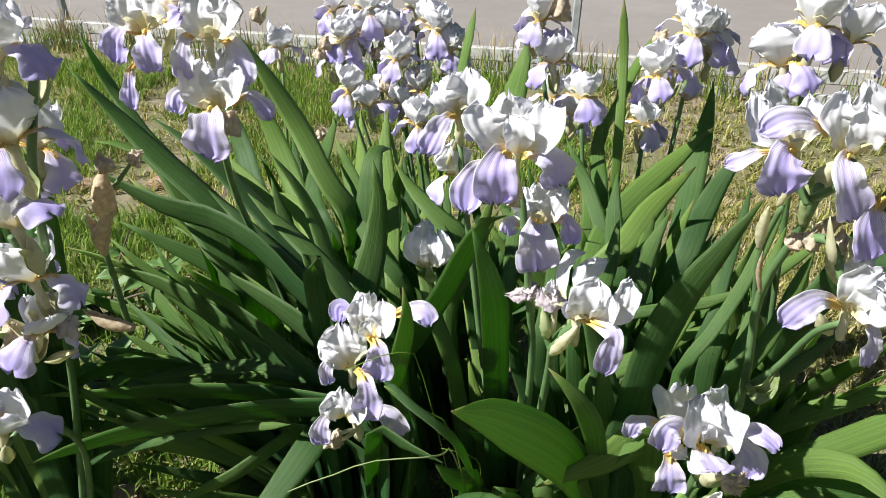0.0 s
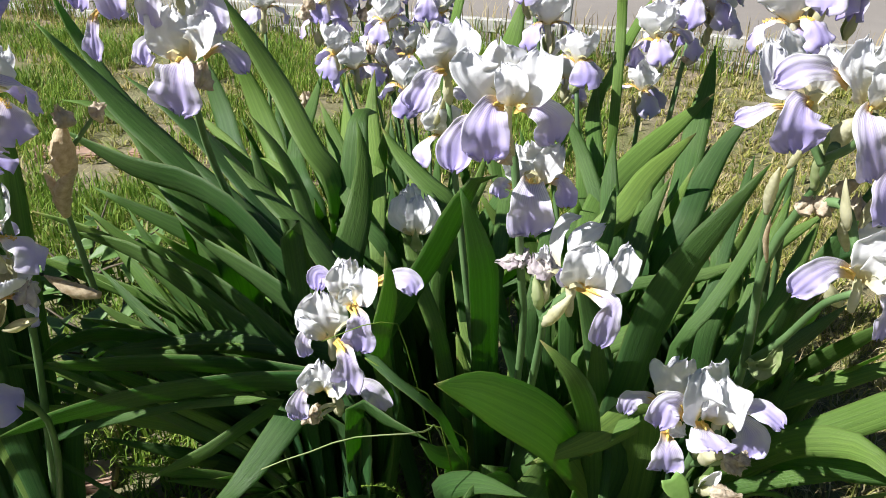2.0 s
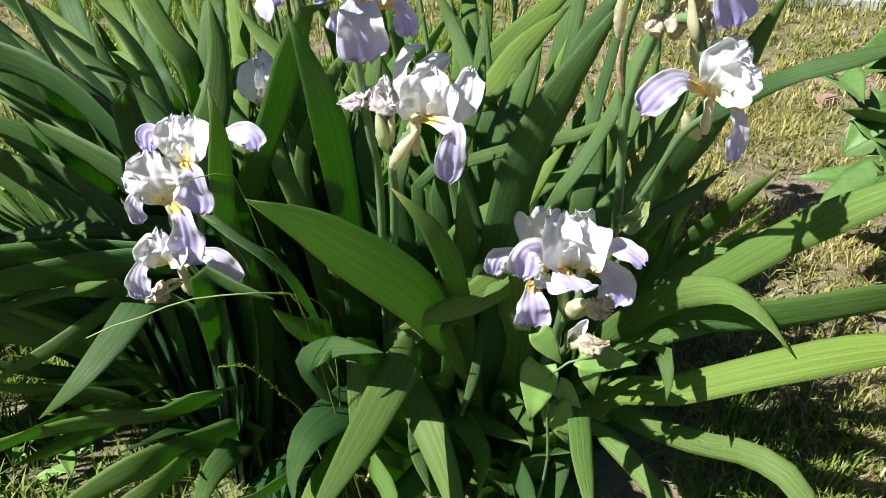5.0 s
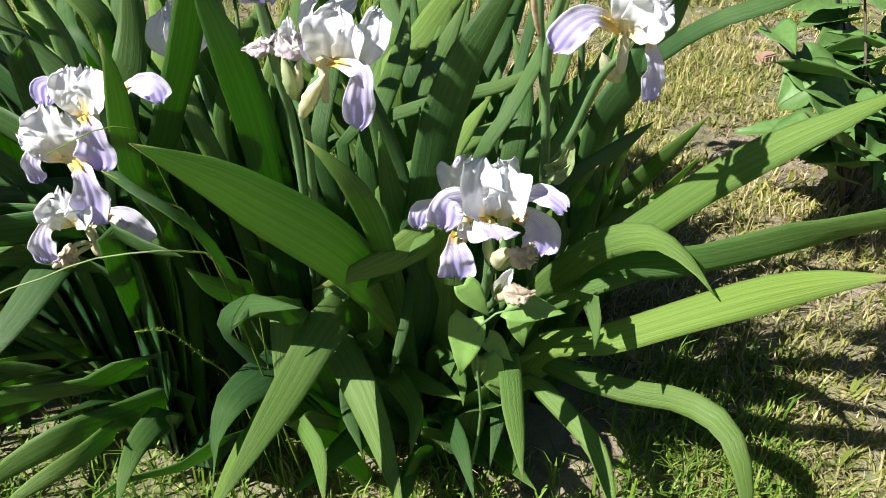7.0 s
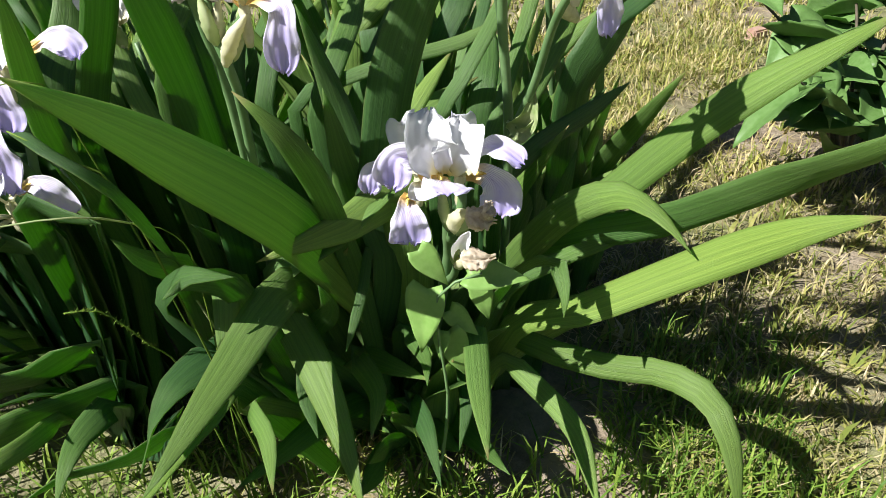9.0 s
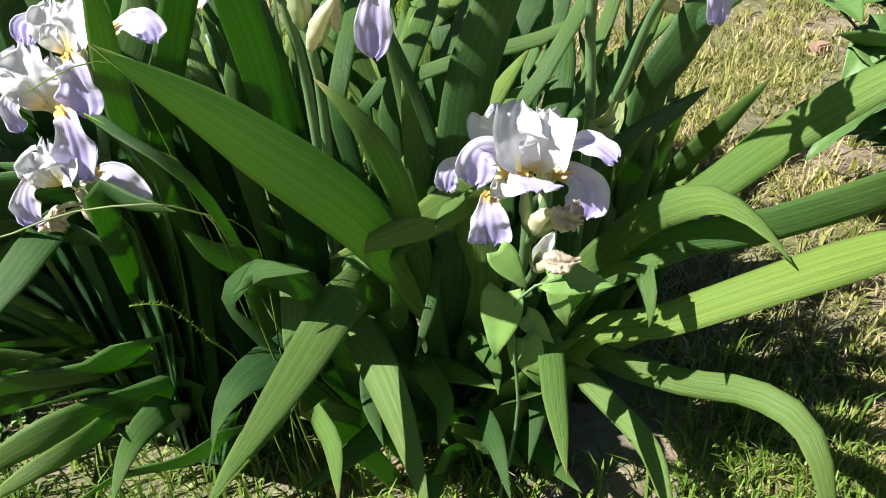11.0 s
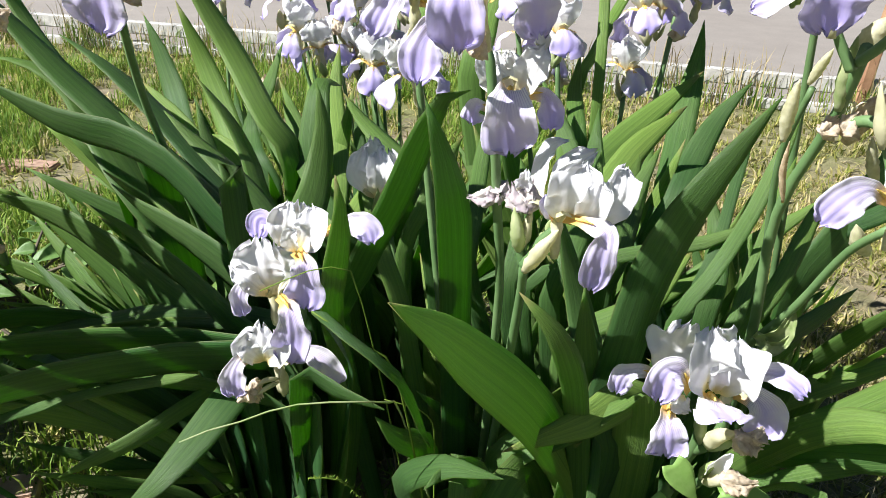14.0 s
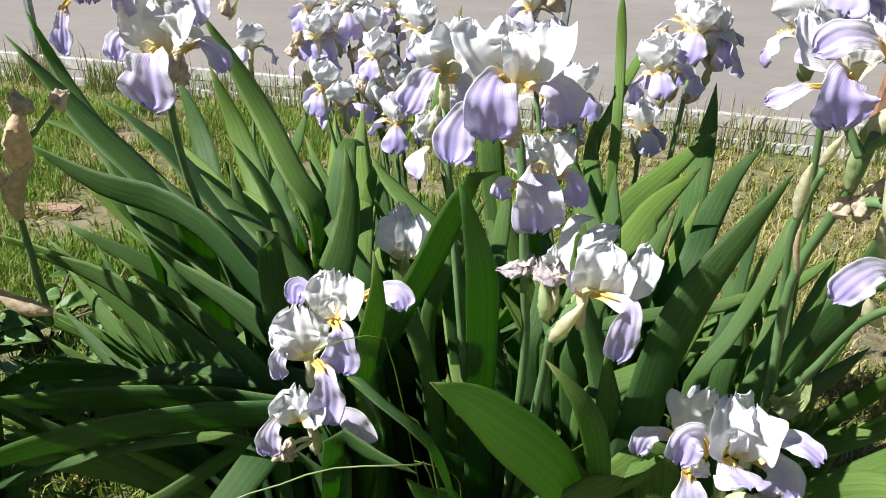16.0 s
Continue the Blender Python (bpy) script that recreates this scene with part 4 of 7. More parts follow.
blade(far_right_fan, ((0.753, 1.482, 0.000), (0.765, 1.437, 0.543), (0.814, 1.380, 0.639), (0.865, 1.320, 0.708), (0.921, 1.280, 0.745), (1.001, 1.250, 0.786)), 0.024, -20)
blade(right_fan, ((0.431, 1.270, 0.000), (0.318, 1.250, 0.533), (0.413, 1.250, 0.594), (0.487, 1.250, 0.618), (0.552, 1.250, 0.635), (0.609, 1.250, 0.667)), 0.017, 0)
blade(right_fan, ((0.466, 1.258, 0.000), (0.379, 1.230, 0.453), (0.464, 1.250, 0.519), (0.529, 1.280, 0.547), (0.578, 1.300, 0.566)), 0.030, -15)
blade(right_fan, ((0.594, 1.290, 0.000), (0.576, 1.280, 0.481), (0.587, 1.300, 0.557), (0.597, 1.380, 0.599), (0.580, 1.420, 0.661)), 0.033, -10)
blade(right_fan, ((0.579, 1.228, 0.000), (0.563, 1.180, 0.443), (0.595, 1.200, 0.542), (0.620, 1.250, 0.596), (0.649, 1.300, 0.670), (0.676, 1.350, 0.730)), 0.017, -15)
blade(right_fan, ((0.594, 1.258, 0.000), (0.605, 1.230, 0.480), (0.652, 1.250, 0.564), (0.699, 1.320, 0.618), (0.746, 1.400, 0.672)), 0.023, -4)
blade(right_fan, ((0.499, 1.216, 0.000), (0.419, 1.160, 0.450), (0.471, 1.180, 0.545), (0.508, 1.220, 0.591), (0.539, 1.250, 0.623)), 0.021, -10)
blade(centre_fan, ((0.363, 1.164, 0.000), (0.447, 1.100, 0.362), (0.421, 1.120, 0.469), (0.395, 1.180, 0.547), (0.372, 1.200, 0.620), (0.345, 1.200, 0.704)), 0.047, 32)
blade(rear_right_fan, ((0.306, 1.790, 0.000), (0.184, 1.780, 0.693), (0.198, 1.800, 0.787), (0.213, 1.880, 0.854), (0.226, 1.900, 0.919)), 0.046, -4)
blade(rear_right_fan, ((0.431, 1.670, 0.000), (0.422, 1.660, 0.684), (0.421, 1.680, 0.801), (0.420, 1.740, 0.905), (0.410, 1.750, 1.018)), 0.017, -4)
blade(rear_right_fan, ((0.250, 1.840, 0.000), (0.065, 1.830, 0.717), (0.071, 1.850, 0.806), (0.078, 1.950, 0.879), (0.090, 2.000, 0.951)), 0.019, -15)
blade(rear_right_fan, ((0.403, 1.790, 0.000), (0.390, 1.780, 0.703), (0.421, 1.800, 0.783), (0.459, 1.900, 0.844), (0.507, 1.950, 0.919)), 0.019, -20)
blade(rear_fan, ((0.079, 1.488, 0.000), (0.032, 1.400, 0.526), (-0.024, 1.420, 0.591), (-0.069, 1.480, 0.619), (-0.134, 1.550, 0.670)), 0.025, 10)
blade(centre_fan, ((0.223, 1.370, 0.000), (0.152, 1.360, 0.611), (0.109, 1.380, 0.661), (0.075, 1.450, 0.677), (0.043, 1.500, 0.698)), 0.021, 12)
blade(centre_fan, ((0.224, 1.212, 0.000), (0.160, 1.180, 0.505), (0.124, 1.200, 0.604), (0.101, 1.240, 0.648), (0.075, 1.270, 0.690)), 0.027, 37)
blade(centre_fan, ((0.189, 1.270, 0.000), (0.140, 1.260, 0.554), (0.169, 1.280, 0.652), (0.186, 1.320, 0.692), (0.213, 1.350, 0.732)), 0.021, 17)
blade(mid_fan, ((0.378, 1.348, 0.000), (0.235, 1.300, 0.527), (0.235, 1.320, 0.605), (0.235, 1.420, 0.660), (0.241, 1.500, 0.731)), 0.023, -4)
blade(mid_fan, ((0.405, 1.276, 0.000), (0.296, 1.180, 0.549), (0.304, 1.200, 0.626), (0.311, 1.280, 0.669), (0.297, 1.350, 0.703)), 0.022, -4)
blade(mid_fan, ((0.426, 1.306, 0.000), (0.353, 1.230, 0.525), (0.378, 1.250, 0.603), (0.405, 1.340, 0.655), (0.416, 1.400, 0.707)), 0.026, -4)
blade(mid_fan, ((0.458, 1.348, 0.000), (0.415, 1.300, 0.530), (0.440, 1.320, 0.598), (0.468, 1.420, 0.641), (0.487, 1.500, 0.689)), 0.029, 10)
blade(mid_fan, ((0.472, 1.396, 0.000), (0.441, 1.380, 0.461), (0.464, 1.400, 0.534), (0.490, 1.500, 0.583), (0.522, 1.600, 0.668)), 0.026, -4)
blade(centre_fan, ((0.235, 1.410, 0.000), (0.156, 1.400, 0.619), (0.087, 1.420, 0.686), (0.032, 1.470, 0.716), (-0.001, 1.500, 0.745)), 0.036, 35)
blade(left_fan, ((-0.020, 1.148, 0.000), (-0.040, 1.100, 0.746), (-0.038, 1.120, 0.689), (-0.037, 1.150, 0.635), (-0.037, 1.200, 0.557)), 0.027, 15)
blade(left_fan, ((0.049, 1.154, 0.000), (0.032, 1.110, 0.521), (-0.049, 1.130, 0.575), (-0.110, 1.170, 0.593), (-0.194, 1.200, 0.641), (-0.273, 1.220, 0.688)), 0.050, -52)
blade(left_fan, ((0.047, 1.136, 0.000), (0.029, 1.080, 0.491), (-0.053, 1.100, 0.538), (-0.127, 1.150, 0.553), (-0.206, 1.180, 0.589), (-0.280, 1.200, 0.627)), 0.050, -52)
blade(left_fan, ((0.009, 1.240, 0.000), (-0.046, 1.230, 0.562), (-0.125, 1.250, 0.637), (-0.220, 1.300, 0.691), (-0.312, 1.350, 0.734)), 0.031, 51)
blade(rear_left_fan, ((-0.144, 1.540, 0.000), (-0.136, 1.500, 0.557), (-0.172, 1.520, 0.616), (-0.204, 1.600, 0.642), (-0.207, 1.620, 0.699)), 0.039, -15)
blade(rear_left_fan, ((-0.117, 1.480, 0.000), (-0.110, 1.400, 0.538), (-0.180, 1.420, 0.611), (-0.279, 1.500, 0.671), (-0.378, 1.550, 0.734)), 0.021, -5)
blade(mid_fan, ((0.454, 1.336, 0.000), (0.411, 1.280, 0.522), (0.439, 1.300, 0.591), (0.471, 1.400, 0.636), (0.510, 1.450, 0.705)), 0.039, -4)
blade(mid_fan, ((0.480, 1.396, 0.000), (0.432, 1.380, 0.517), (0.423, 1.400, 0.606), (0.414, 1.480, 0.665), (0.417, 1.550, 0.732)), 0.034, -4)
blade(mid_fan, ((0.433, 1.410, 0.000), (0.385, 1.400, 0.576), (0.434, 1.420, 0.647), (0.485, 1.500, 0.690), (0.567, 1.600, 0.732)), 0.039, -4)
bloom = throat(centre_fan, 0.259, 0.97, 0.974, 0.9, -60)
petal(bloom, "standard", ((0.255, 0.970, 0.971), (0.226, 0.955, 1.006), (0.219, 0.975, 1.028)), 0.0506, 15, 0.35, 1, 337)
petal(bloom, "standard", ((0.260, 0.985, 0.966), (0.252, 1.000, 0.999), (0.248, 1.000, 1.030)), 0.0608, 0, -0.2, 1, 338)
petal(bloom, "standard", ((0.268, 0.965, 0.974), (0.290, 0.950, 1.010), (0.289, 0.975, 1.031)), 0.0488, -15, 0.35, 1, 339)
petal(bloom, "standard", ((0.262, 0.955, 0.978), (0.263, 0.935, 1.008), (0.255, 0.945, 1.023)), 0.0333, 0, 0.5, 1, 340)
petal(bloom, "fall", ((0.256, 0.960, 0.975), (0.248, 0.925, 0.985), (0.244, 0.905, 0.971), (0.243, 0.915, 0.933)), 0.0496, 0, 0.2, 0.8, 341)
petal(bloom, "fall", ((0.268, 0.970, 0.971), (0.287, 0.950, 0.980), (0.303, 0.945, 0.971), (0.310, 0.955, 0.941)), 0.0424, -5, 0.2, 0.8, 342)
petal(bloom, "fall", ((0.246, 0.990, 0.955), (0.217, 1.000, 0.939), (0.204, 1.000, 0.920), (0.200, 0.990, 0.888)), 0.0418, 0, 0.2, 0.8, 343)
stem(centre_fan, (0.26, 1.26, 0.0), (0.288, 1.05, 0.632), (0.282, 1.0, 0.762), (0.27, 0.96, 0.916), (0.259, 0.97, 0.944), r=0.0055)
pod(bloom, ((0.269, 0.945, 0.929), (0.262, 0.94, 0.951), (0.259, 0.935, 0.981)), 0.013, PAPER, 8)
wilt(centre_fan, 0.259, 0.93, 0.937, 0, 0.5, 0, 40)
wilt(centre_fan, 0.255, 0.935, 0.94, 1, 0.35, 40, 60)
bloom = throat(centre_fan, 0.288, 0.99, 0.881, 0.85, -90)
petal(bloom, "standard", ((0.283, 0.995, 0.876), (0.269, 0.990, 0.903), (0.270, 1.000, 0.920)), 0.0346, 15, 0.25, 1, 344)
petal(bloom, "standard", ((0.287, 1.010, 0.869), (0.288, 1.030, 0.886), (0.283, 1.030, 0.912)), 0.0427, 0, -0.2, 1, 345)
petal(bloom, "standard", ((0.295, 0.990, 0.879), (0.308, 0.980, 0.910), (0.317, 0.990, 0.927)), 0.0322, -12, 0.3, 1, 346)
petal(bloom, "standard", ((0.286, 0.985, 0.880), (0.280, 0.970, 0.902), (0.273, 0.975, 0.910)), 0.0169, 0, 0.5, 1, 347)
petal(bloom, "fall", ((0.288, 0.985, 0.883), (0.289, 0.950, 0.894), (0.290, 0.935, 0.878), (0.292, 0.945, 0.838)), 0.0518, 0, 0.2, 0.7, 348)
petal(bloom, "fall", ((0.298, 1.000, 0.877), (0.320, 1.000, 0.880), (0.327, 1.000, 0.865), (0.328, 1.000, 0.848)), 0.0268, 0, 0.2, 0.8, 349)
petal(bloom, "fall", ((0.272, 1.020, 0.859), (0.254, 1.030, 0.857), (0.249, 1.030, 0.841)), 0.0241, 0, 0.2, 0.8, 350)
stem(centre_fan, (0.269, 1.03, 0.831), (0.279, 1.015, 0.843), (0.288, 0.99, 0.881), r=0.005)
bloom = throat(centre_fan, 0.163, 1.2, 0.937, 0.9, 180)
petal(bloom, "standard", ((0.166, 1.2, 0.941), (0.178, 1.18, 0.979), (0.177, 1.2, 1.007)), 0.0603, 0, 0.4, 1, 17)
petal(bloom, "standard", ((0.16, 1.2, 0.94), (0.149, 1.18, 0.967), (0.131, 1.2, 0.985)), 0.0436, 0, 0.3, 1, 18)
petal(bloom, "standard", ((0.165, 1.22, 0.938), (0.153, 1.25, 0.962), (0.148, 1.24, 0.991)), 0.0545, 0, -0.2, 1, 19)
petal(bloom, "fall", ((0.161, 1.19, 0.942), (0.152, 1.15, 0.949), (0.139, 1.14, 0.93), (0.125, 1.14, 0.903)), 0.0399, 0, 0.2, 1, 20)
petal(bloom, "fall", ((0.164, 1.22, 0.933), (0.181, 1.24, 0.92), (0.19, 1.25, 0.89)), 0.0465, 0, 0.2, 1, 21)
pod(bloom, ((0.166, 1.2, 0.895), (0.165, 1.19, 0.918), (0.164, 1.195, 0.941)), 0.016, PAPER, 22)
stem(centre_fan, (0.26, 1.26, 0.0), (0.207, 1.227, 0.451), (0.163, 1.2, 0.902), r=0.0055)
flower(centre_fan, 0.159, 1.22, 0.842, 0.8, 230, 15, 200, 1, 2, 5)
bract(centre_fan, 0.145, 1.2, 0.858, 0, 0, 5, 1)
bloom = throat(centre_fan, 0.341, 0.95, 0.77, 0.85, 40)
petal(bloom, "standard", ((0.327, 0.980, 0.767), (0.322, 0.990, 0.806), (0.331, 1.000, 0.831), (0.347, 1.000, 0.838)), 0.0183, -30, 0.3, 0.9, 330)
petal(bloom, "standard", ((0.345, 0.970, 0.772), (0.349, 0.990, 0.813), (0.374, 1.000, 0.829)), 0.0279, 0, -0.2, 1, 331)
petal(bloom, "standard", ((0.347, 0.950, 0.773), (0.353, 0.925, 0.816), (0.360, 0.940, 0.836)), 0.0522, 0, 0.35, 1.1, 332)
petal(bloom, "standard", ((0.367, 0.950, 0.774), (0.390, 0.930, 0.807), (0.398, 0.955, 0.830)), 0.0341, 10, 0.35, 1.2, 333)
petal(bloom, "standard", ((0.360, 0.940, 0.778), (0.372, 0.915, 0.810), (0.376, 0.925, 0.824)), 0.0290, 0, 0.45, 1.1, 334)
petal(bloom, "fall", ((0.348, 0.940, 0.782), (0.366, 0.915, 0.788), (0.382, 0.905, 0.784), (0.380, 0.905, 0.762), (0.375, 0.915, 0.723)), 0.0314, 0, 0.2, 0.8, 335)
petal(bloom, "fall", ((0.337, 0.950, 0.774), (0.329, 0.935, 0.790), (0.328, 0.935, 0.805)), 0.0152, 25, 0.3, 0.8, 336)
pod(bloom, ((0.314, 0.955, 0.717), (0.327, 0.94, 0.746), (0.344, 0.945, 0.769)), 0.0173, PAPER, 29)
pod(bloom, ((0.315, 0.965, 0.717), (0.325, 0.96, 0.734), (0.336, 0.96, 0.773)), 0.0174, GREEN_BRACT, 30)
pod(bloom, ((0.307, 0.965, 0.733), (0.305, 0.955, 0.757), (0.3, 0.955, 0.783)), 0.0171, GREEN_BRACT, 31)
pod(bloom, ((0.309, 0.97, 0.733), (0.312, 0.96, 0.756), (0.317, 0.96, 0.78)), 0.0146, PAPER, 32)
stem(centre_fan, (0.26, 1.26, 0.0), (0.311, 1.0, 0.651), (0.313, 0.96, 0.723), r=0.0058)
stem(centre_fan, (0.314, 0.96, 0.719), (0.327, 0.957, 0.747), (0.34, 0.952, 0.765), r=0.0058)
stem(centre_fan, (0.313, 0.965, 0.719), (0.308, 0.965, 0.737), (0.305, 0.96, 0.779), r=0.005)
wilt(centre_fan, 0.306, 0.965, 0.788, 2, 0.75, 0, -20)
wilt(centre_fan, 0.313, 0.965, 0.793, 3, 0.5, 50, 20)
wilt(centre_fan, 0.268, 0.99, 0.777, 3, 0.5, 0, -80)
wilt(centre_fan, 0.286, 0.985, 0.785, 2, 0.5, 90, -60)
petal(bloom, "standard", ((0.305, 0.965, 0.795), (0.307, 0.96, 0.805), (0.309, 0.96, 0.818)), 0.0171, 0, 0.5, 1.6, 33)
bloom = throat(front_fan, 0.537, 0.982, 0.573, 0.9, -60)
petal(bloom, "standard", ((0.508, 1.020, 0.561), (0.490, 1.040, 0.593), (0.498, 1.030, 0.630)), 0.0644, 8, -0.25, 1, 301)
petal(bloom, "standard", ((0.516, 0.985, 0.579), (0.502, 0.950, 0.638), (0.507, 0.975, 0.659)), 0.0551, 5, 0.45, 1, 302)
petal(bloom, "standard", ((0.522, 0.985, 0.579), (0.536, 0.955, 0.627), (0.537, 0.980, 0.647)), 0.0506, -8, 0.45, 1, 303)
petal(bloom, "standard", ((0.520, 0.975, 0.584), (0.517, 0.955, 0.618), (0.514, 0.965, 0.629)), 0.0206, -10, 0.5, 0.8, 304)
petal(bloom, "standard", ((0.525, 1.030, 0.556), (0.539, 1.050, 0.590), (0.532, 1.040, 0.623)), 0.0540, 0, -0.2, 1, 305)
petal(bloom, "fall", ((0.544, 0.980, 0.590), (0.559, 0.965, 0.618), (0.579, 0.955, 0.622), (0.600, 0.945, 0.609)), 0.0291, -20, 0.2, 0.7, 306)
petal(bloom, "fall", ((0.541, 1.000, 0.568), (0.566, 0.990, 0.573), (0.581, 0.985, 0.555), (0.581, 0.985, 0.524)), 0.0510, 5, 0.15, 0.7, 307)
petal(bloom, "fall", ((0.514, 0.970, 0.585), (0.517, 0.935, 0.594), (0.521, 0.905, 0.599)), 0.0594, 0, -0.1, 0.6, 308)
pod(bloom, ((0.527, 1.0, 0.495), (0.519, 0.991, 0.53), (0.517, 0.994, 0.564)), 0.0146, GREEN_BRACT, 42)
stem(front_fan, (0.47, 1.16, 0.0), (0.524, 1.055, 0.413), (0.524, 1.016, 0.475), (0.523, 1.0, 0.517), (0.519, 0.998, 0.558), r=0.0075)
stem(front_fan, (0.526, 1.015, 0.476), (0.532, 0.989, 0.507), (0.539, 0.978, 0.548), (0.537, 0.982, 0.573), r=0.006)
bloom = throat(front_fan, 0.492, 1.014, 0.557, 0.85, 20)
petal(bloom, "fall", ((0.501, 0.990, 0.572), (0.485, 0.975, 0.605), (0.469, 0.965, 0.607), (0.463, 0.965, 0.573)), 0.0407, 5, 0.25, 1, 309)
petal(bloom, "fall", ((0.479, 1.020, 0.562), (0.457, 1.030, 0.566), (0.439, 1.040, 0.552), (0.432, 1.045, 0.524)), 0.0301, 10, 0.2, 1, 310)
petal(bloom, "fall", ((0.481, 0.990, 0.552), (0.479, 0.970, 0.549), (0.480, 0.960, 0.533), (0.480, 0.965, 0.502)), 0.0477, 0, 0.15, 0.7, 311)
petal(bloom, "standard", ((0.494, 0.985, 0.570), (0.490, 0.980, 0.562), (0.500, 0.975, 0.556)), 0.0232, 0, 0.3, 1, 312)
pod(bloom, ((0.531, 0.991, 0.501), (0.533, 0.968, 0.533), (0.548, 0.952, 0.552)), 0.0213, PAPER, 50)
pod(bloom, ((0.534, 0.995, 0.495), (0.544, 0.972, 0.524), (0.556, 0.959, 0.539)), 0.0167, GREEN_BRACT, 51)
wilt(front_fan, 0.557, 0.946, 0.546, 1, 0.62, 20, 110)
wilt(front_fan, 0.564, 0.943, 0.559, 0, 0.42, 60, 80)
pod(bloom, ((0.531, 0.99, 0.456), (0.531, 0.976, 0.482), (0.541, 0.966, 0.504)), 0.0129, GREEN_BRACT, 52)
petal(bloom, "standard", ((0.532, 0.983, 0.465), (0.536, 0.964, 0.499), (0.546, 0.952, 0.525)), 0.0204, 0, 0.8, 0.5, 53)
pod(bloom, ((0.533, 0.983, 0.457), (0.54, 0.964, 0.477), (0.551, 0.952, 0.495)), 0.0152, PAPER, 54)
wilt(front_fan, 0.553, 0.939, 0.499, 1, 0.62, 0, 80)
stem(front_fan, (0.523, 1.059, 0.381), (0.531, 1.017, 0.422), (0.534, 0.981, 0.467), r=0.005)
bloom = throat(left_fan, 0.074, 1.01, 0.697, 0.85, -70)
petal(bloom, "standard", ((0.068, 0.990, 0.702), (0.061, 0.985, 0.732), (0.064, 1.000, 0.752)), 0.0320, 10, 0.3, 1, 313)
petal(bloom, "standard", ((0.078, 0.980, 0.706), (0.100, 0.965, 0.740), (0.094, 0.985, 0.757)), 0.0376, -10, 0.35, 1, 314)
petal(bloom, "standard", ((0.068, 1.000, 0.699), (0.061, 1.030, 0.715), (0.068, 1.020, 0.745)), 0.0419, 0, -0.2, 1, 315)
petal(bloom, "standard", ((0.077, 0.970, 0.710), (0.079, 0.955, 0.733), (0.084, 0.960, 0.739)), 0.0193, 0, 0.5, 0.8, 316)
petal(bloom, "fall", ((0.056, 1.000, 0.708), (0.041, 1.010, 0.719), (0.028, 1.010, 0.725), (0.027, 1.000, 0.709)), 0.0274, 0, 0.2, 0.8, 317)
petal(bloom, "fall", ((0.095, 1.020, 0.710), (0.121, 1.020, 0.724), (0.144, 1.015, 0.722), (0.150, 1.010, 0.708)), 0.0326, -10, 0.2, 0.8, 318)
petal(bloom, "fall", ((0.078, 0.975, 0.709), (0.093, 0.950, 0.708), (0.094, 0.950, 0.682), (0.089, 0.955, 0.653)), 0.0421, 0, 0.2, 0.8, 319)
stem(left_fan, (0.0, 1.22, 0.0), (0.045, 1.05, 0.492), (0.066, 1.03, 0.631), (0.074, 1.012, 0.691), r=0.006)
bloom = throat(left_fan, 0.043, 0.995, 0.639, 0.85, -100)
petal(bloom, "standard", ((0.046, 0.985, 0.647), (0.035, 0.975, 0.684), (0.033, 0.985, 0.716)), 0.0557, 0, 0.25, 0.9, 320)
petal(bloom, "standard", ((0.043, 1.000, 0.640), (0.039, 1.020, 0.660), (0.038, 1.020, 0.692)), 0.0428, 0, -0.2, 1, 321)
petal(bloom, "standard", ((0.045, 0.970, 0.656), (0.031, 0.955, 0.680), (0.012, 0.960, 0.693)), 0.0228, 10, 0.3, 1.2, 322)
petal(bloom, "fall", ((0.038, 0.975, 0.654), (0.029, 0.955, 0.676), (0.022, 0.950, 0.664), (0.022, 0.955, 0.638)), 0.0215, 0, 0.2, 1, 323)
petal(bloom, "fall", ((0.057, 0.970, 0.656), (0.076, 0.945, 0.657), (0.080, 0.940, 0.631), (0.070, 0.950, 0.587)), 0.0432, 0, 0.2, 0.8, 324)
stem(left_fan, (0.058, 1.03, 0.559), (0.05, 1.01, 0.605), (0.043, 0.998, 0.634), r=0.005)
bloom = throat(left_fan, 0.046, 0.985, 0.554, 0.8, 200)
petal(bloom, "standard", ((0.033, 0.975, 0.568), (0.034, 0.960, 0.599), (0.036, 0.965, 0.623)), 0.0534, 0, 0.3, 1, 325)
petal(bloom, "standard", ((0.040, 0.965, 0.575), (0.061, 0.945, 0.606), (0.056, 0.950, 0.623)), 0.0317, 0, 0.5, 1, 326)
petal(bloom, "standard", ((0.032, 0.970, 0.571), (0.024, 0.955, 0.594), (0.014, 0.960, 0.604)), 0.0253, 10, 0.3, 1.1, 327)
petal(bloom, "fall", ((0.027, 0.970, 0.574), (0.015, 0.955, 0.581), (0.007, 0.950, 0.564), (0.002, 0.955, 0.531)), 0.0328, 0, 0.2, 0.8, 328)
petal(bloom, "fall", ((0.059, 0.985, 0.569), (0.083, 0.975, 0.584), (0.103, 0.970, 0.576), (0.112, 0.975, 0.543)), 0.0354, -10, 0.2, 0.8, 329)
pod(bloom, ((0.048, 0.99, 0.514), (0.052, 0.98, 0.543), (0.049, 0.98, 0.563)), 0.0156, PAPER, 75)
stem(left_fan, (0.043, 1.05, 0.476), (0.047, 0.995, 0.522), (0.047, 0.985, 0.551), r=0.0055)
wilt(left_fan, 0.019, 0.965, 0.528, 0, 0.55, 30, 160)
wilt(left_fan, 0.024, 0.97, 0.534, 1, 0.42, 0, 150)
pod(bloom, ((0.049, 0.975, 0.546), (0.037, 0.965, 0.55), (0.027, 0.96, 0.543)), 0.0074, PAPER, 76)
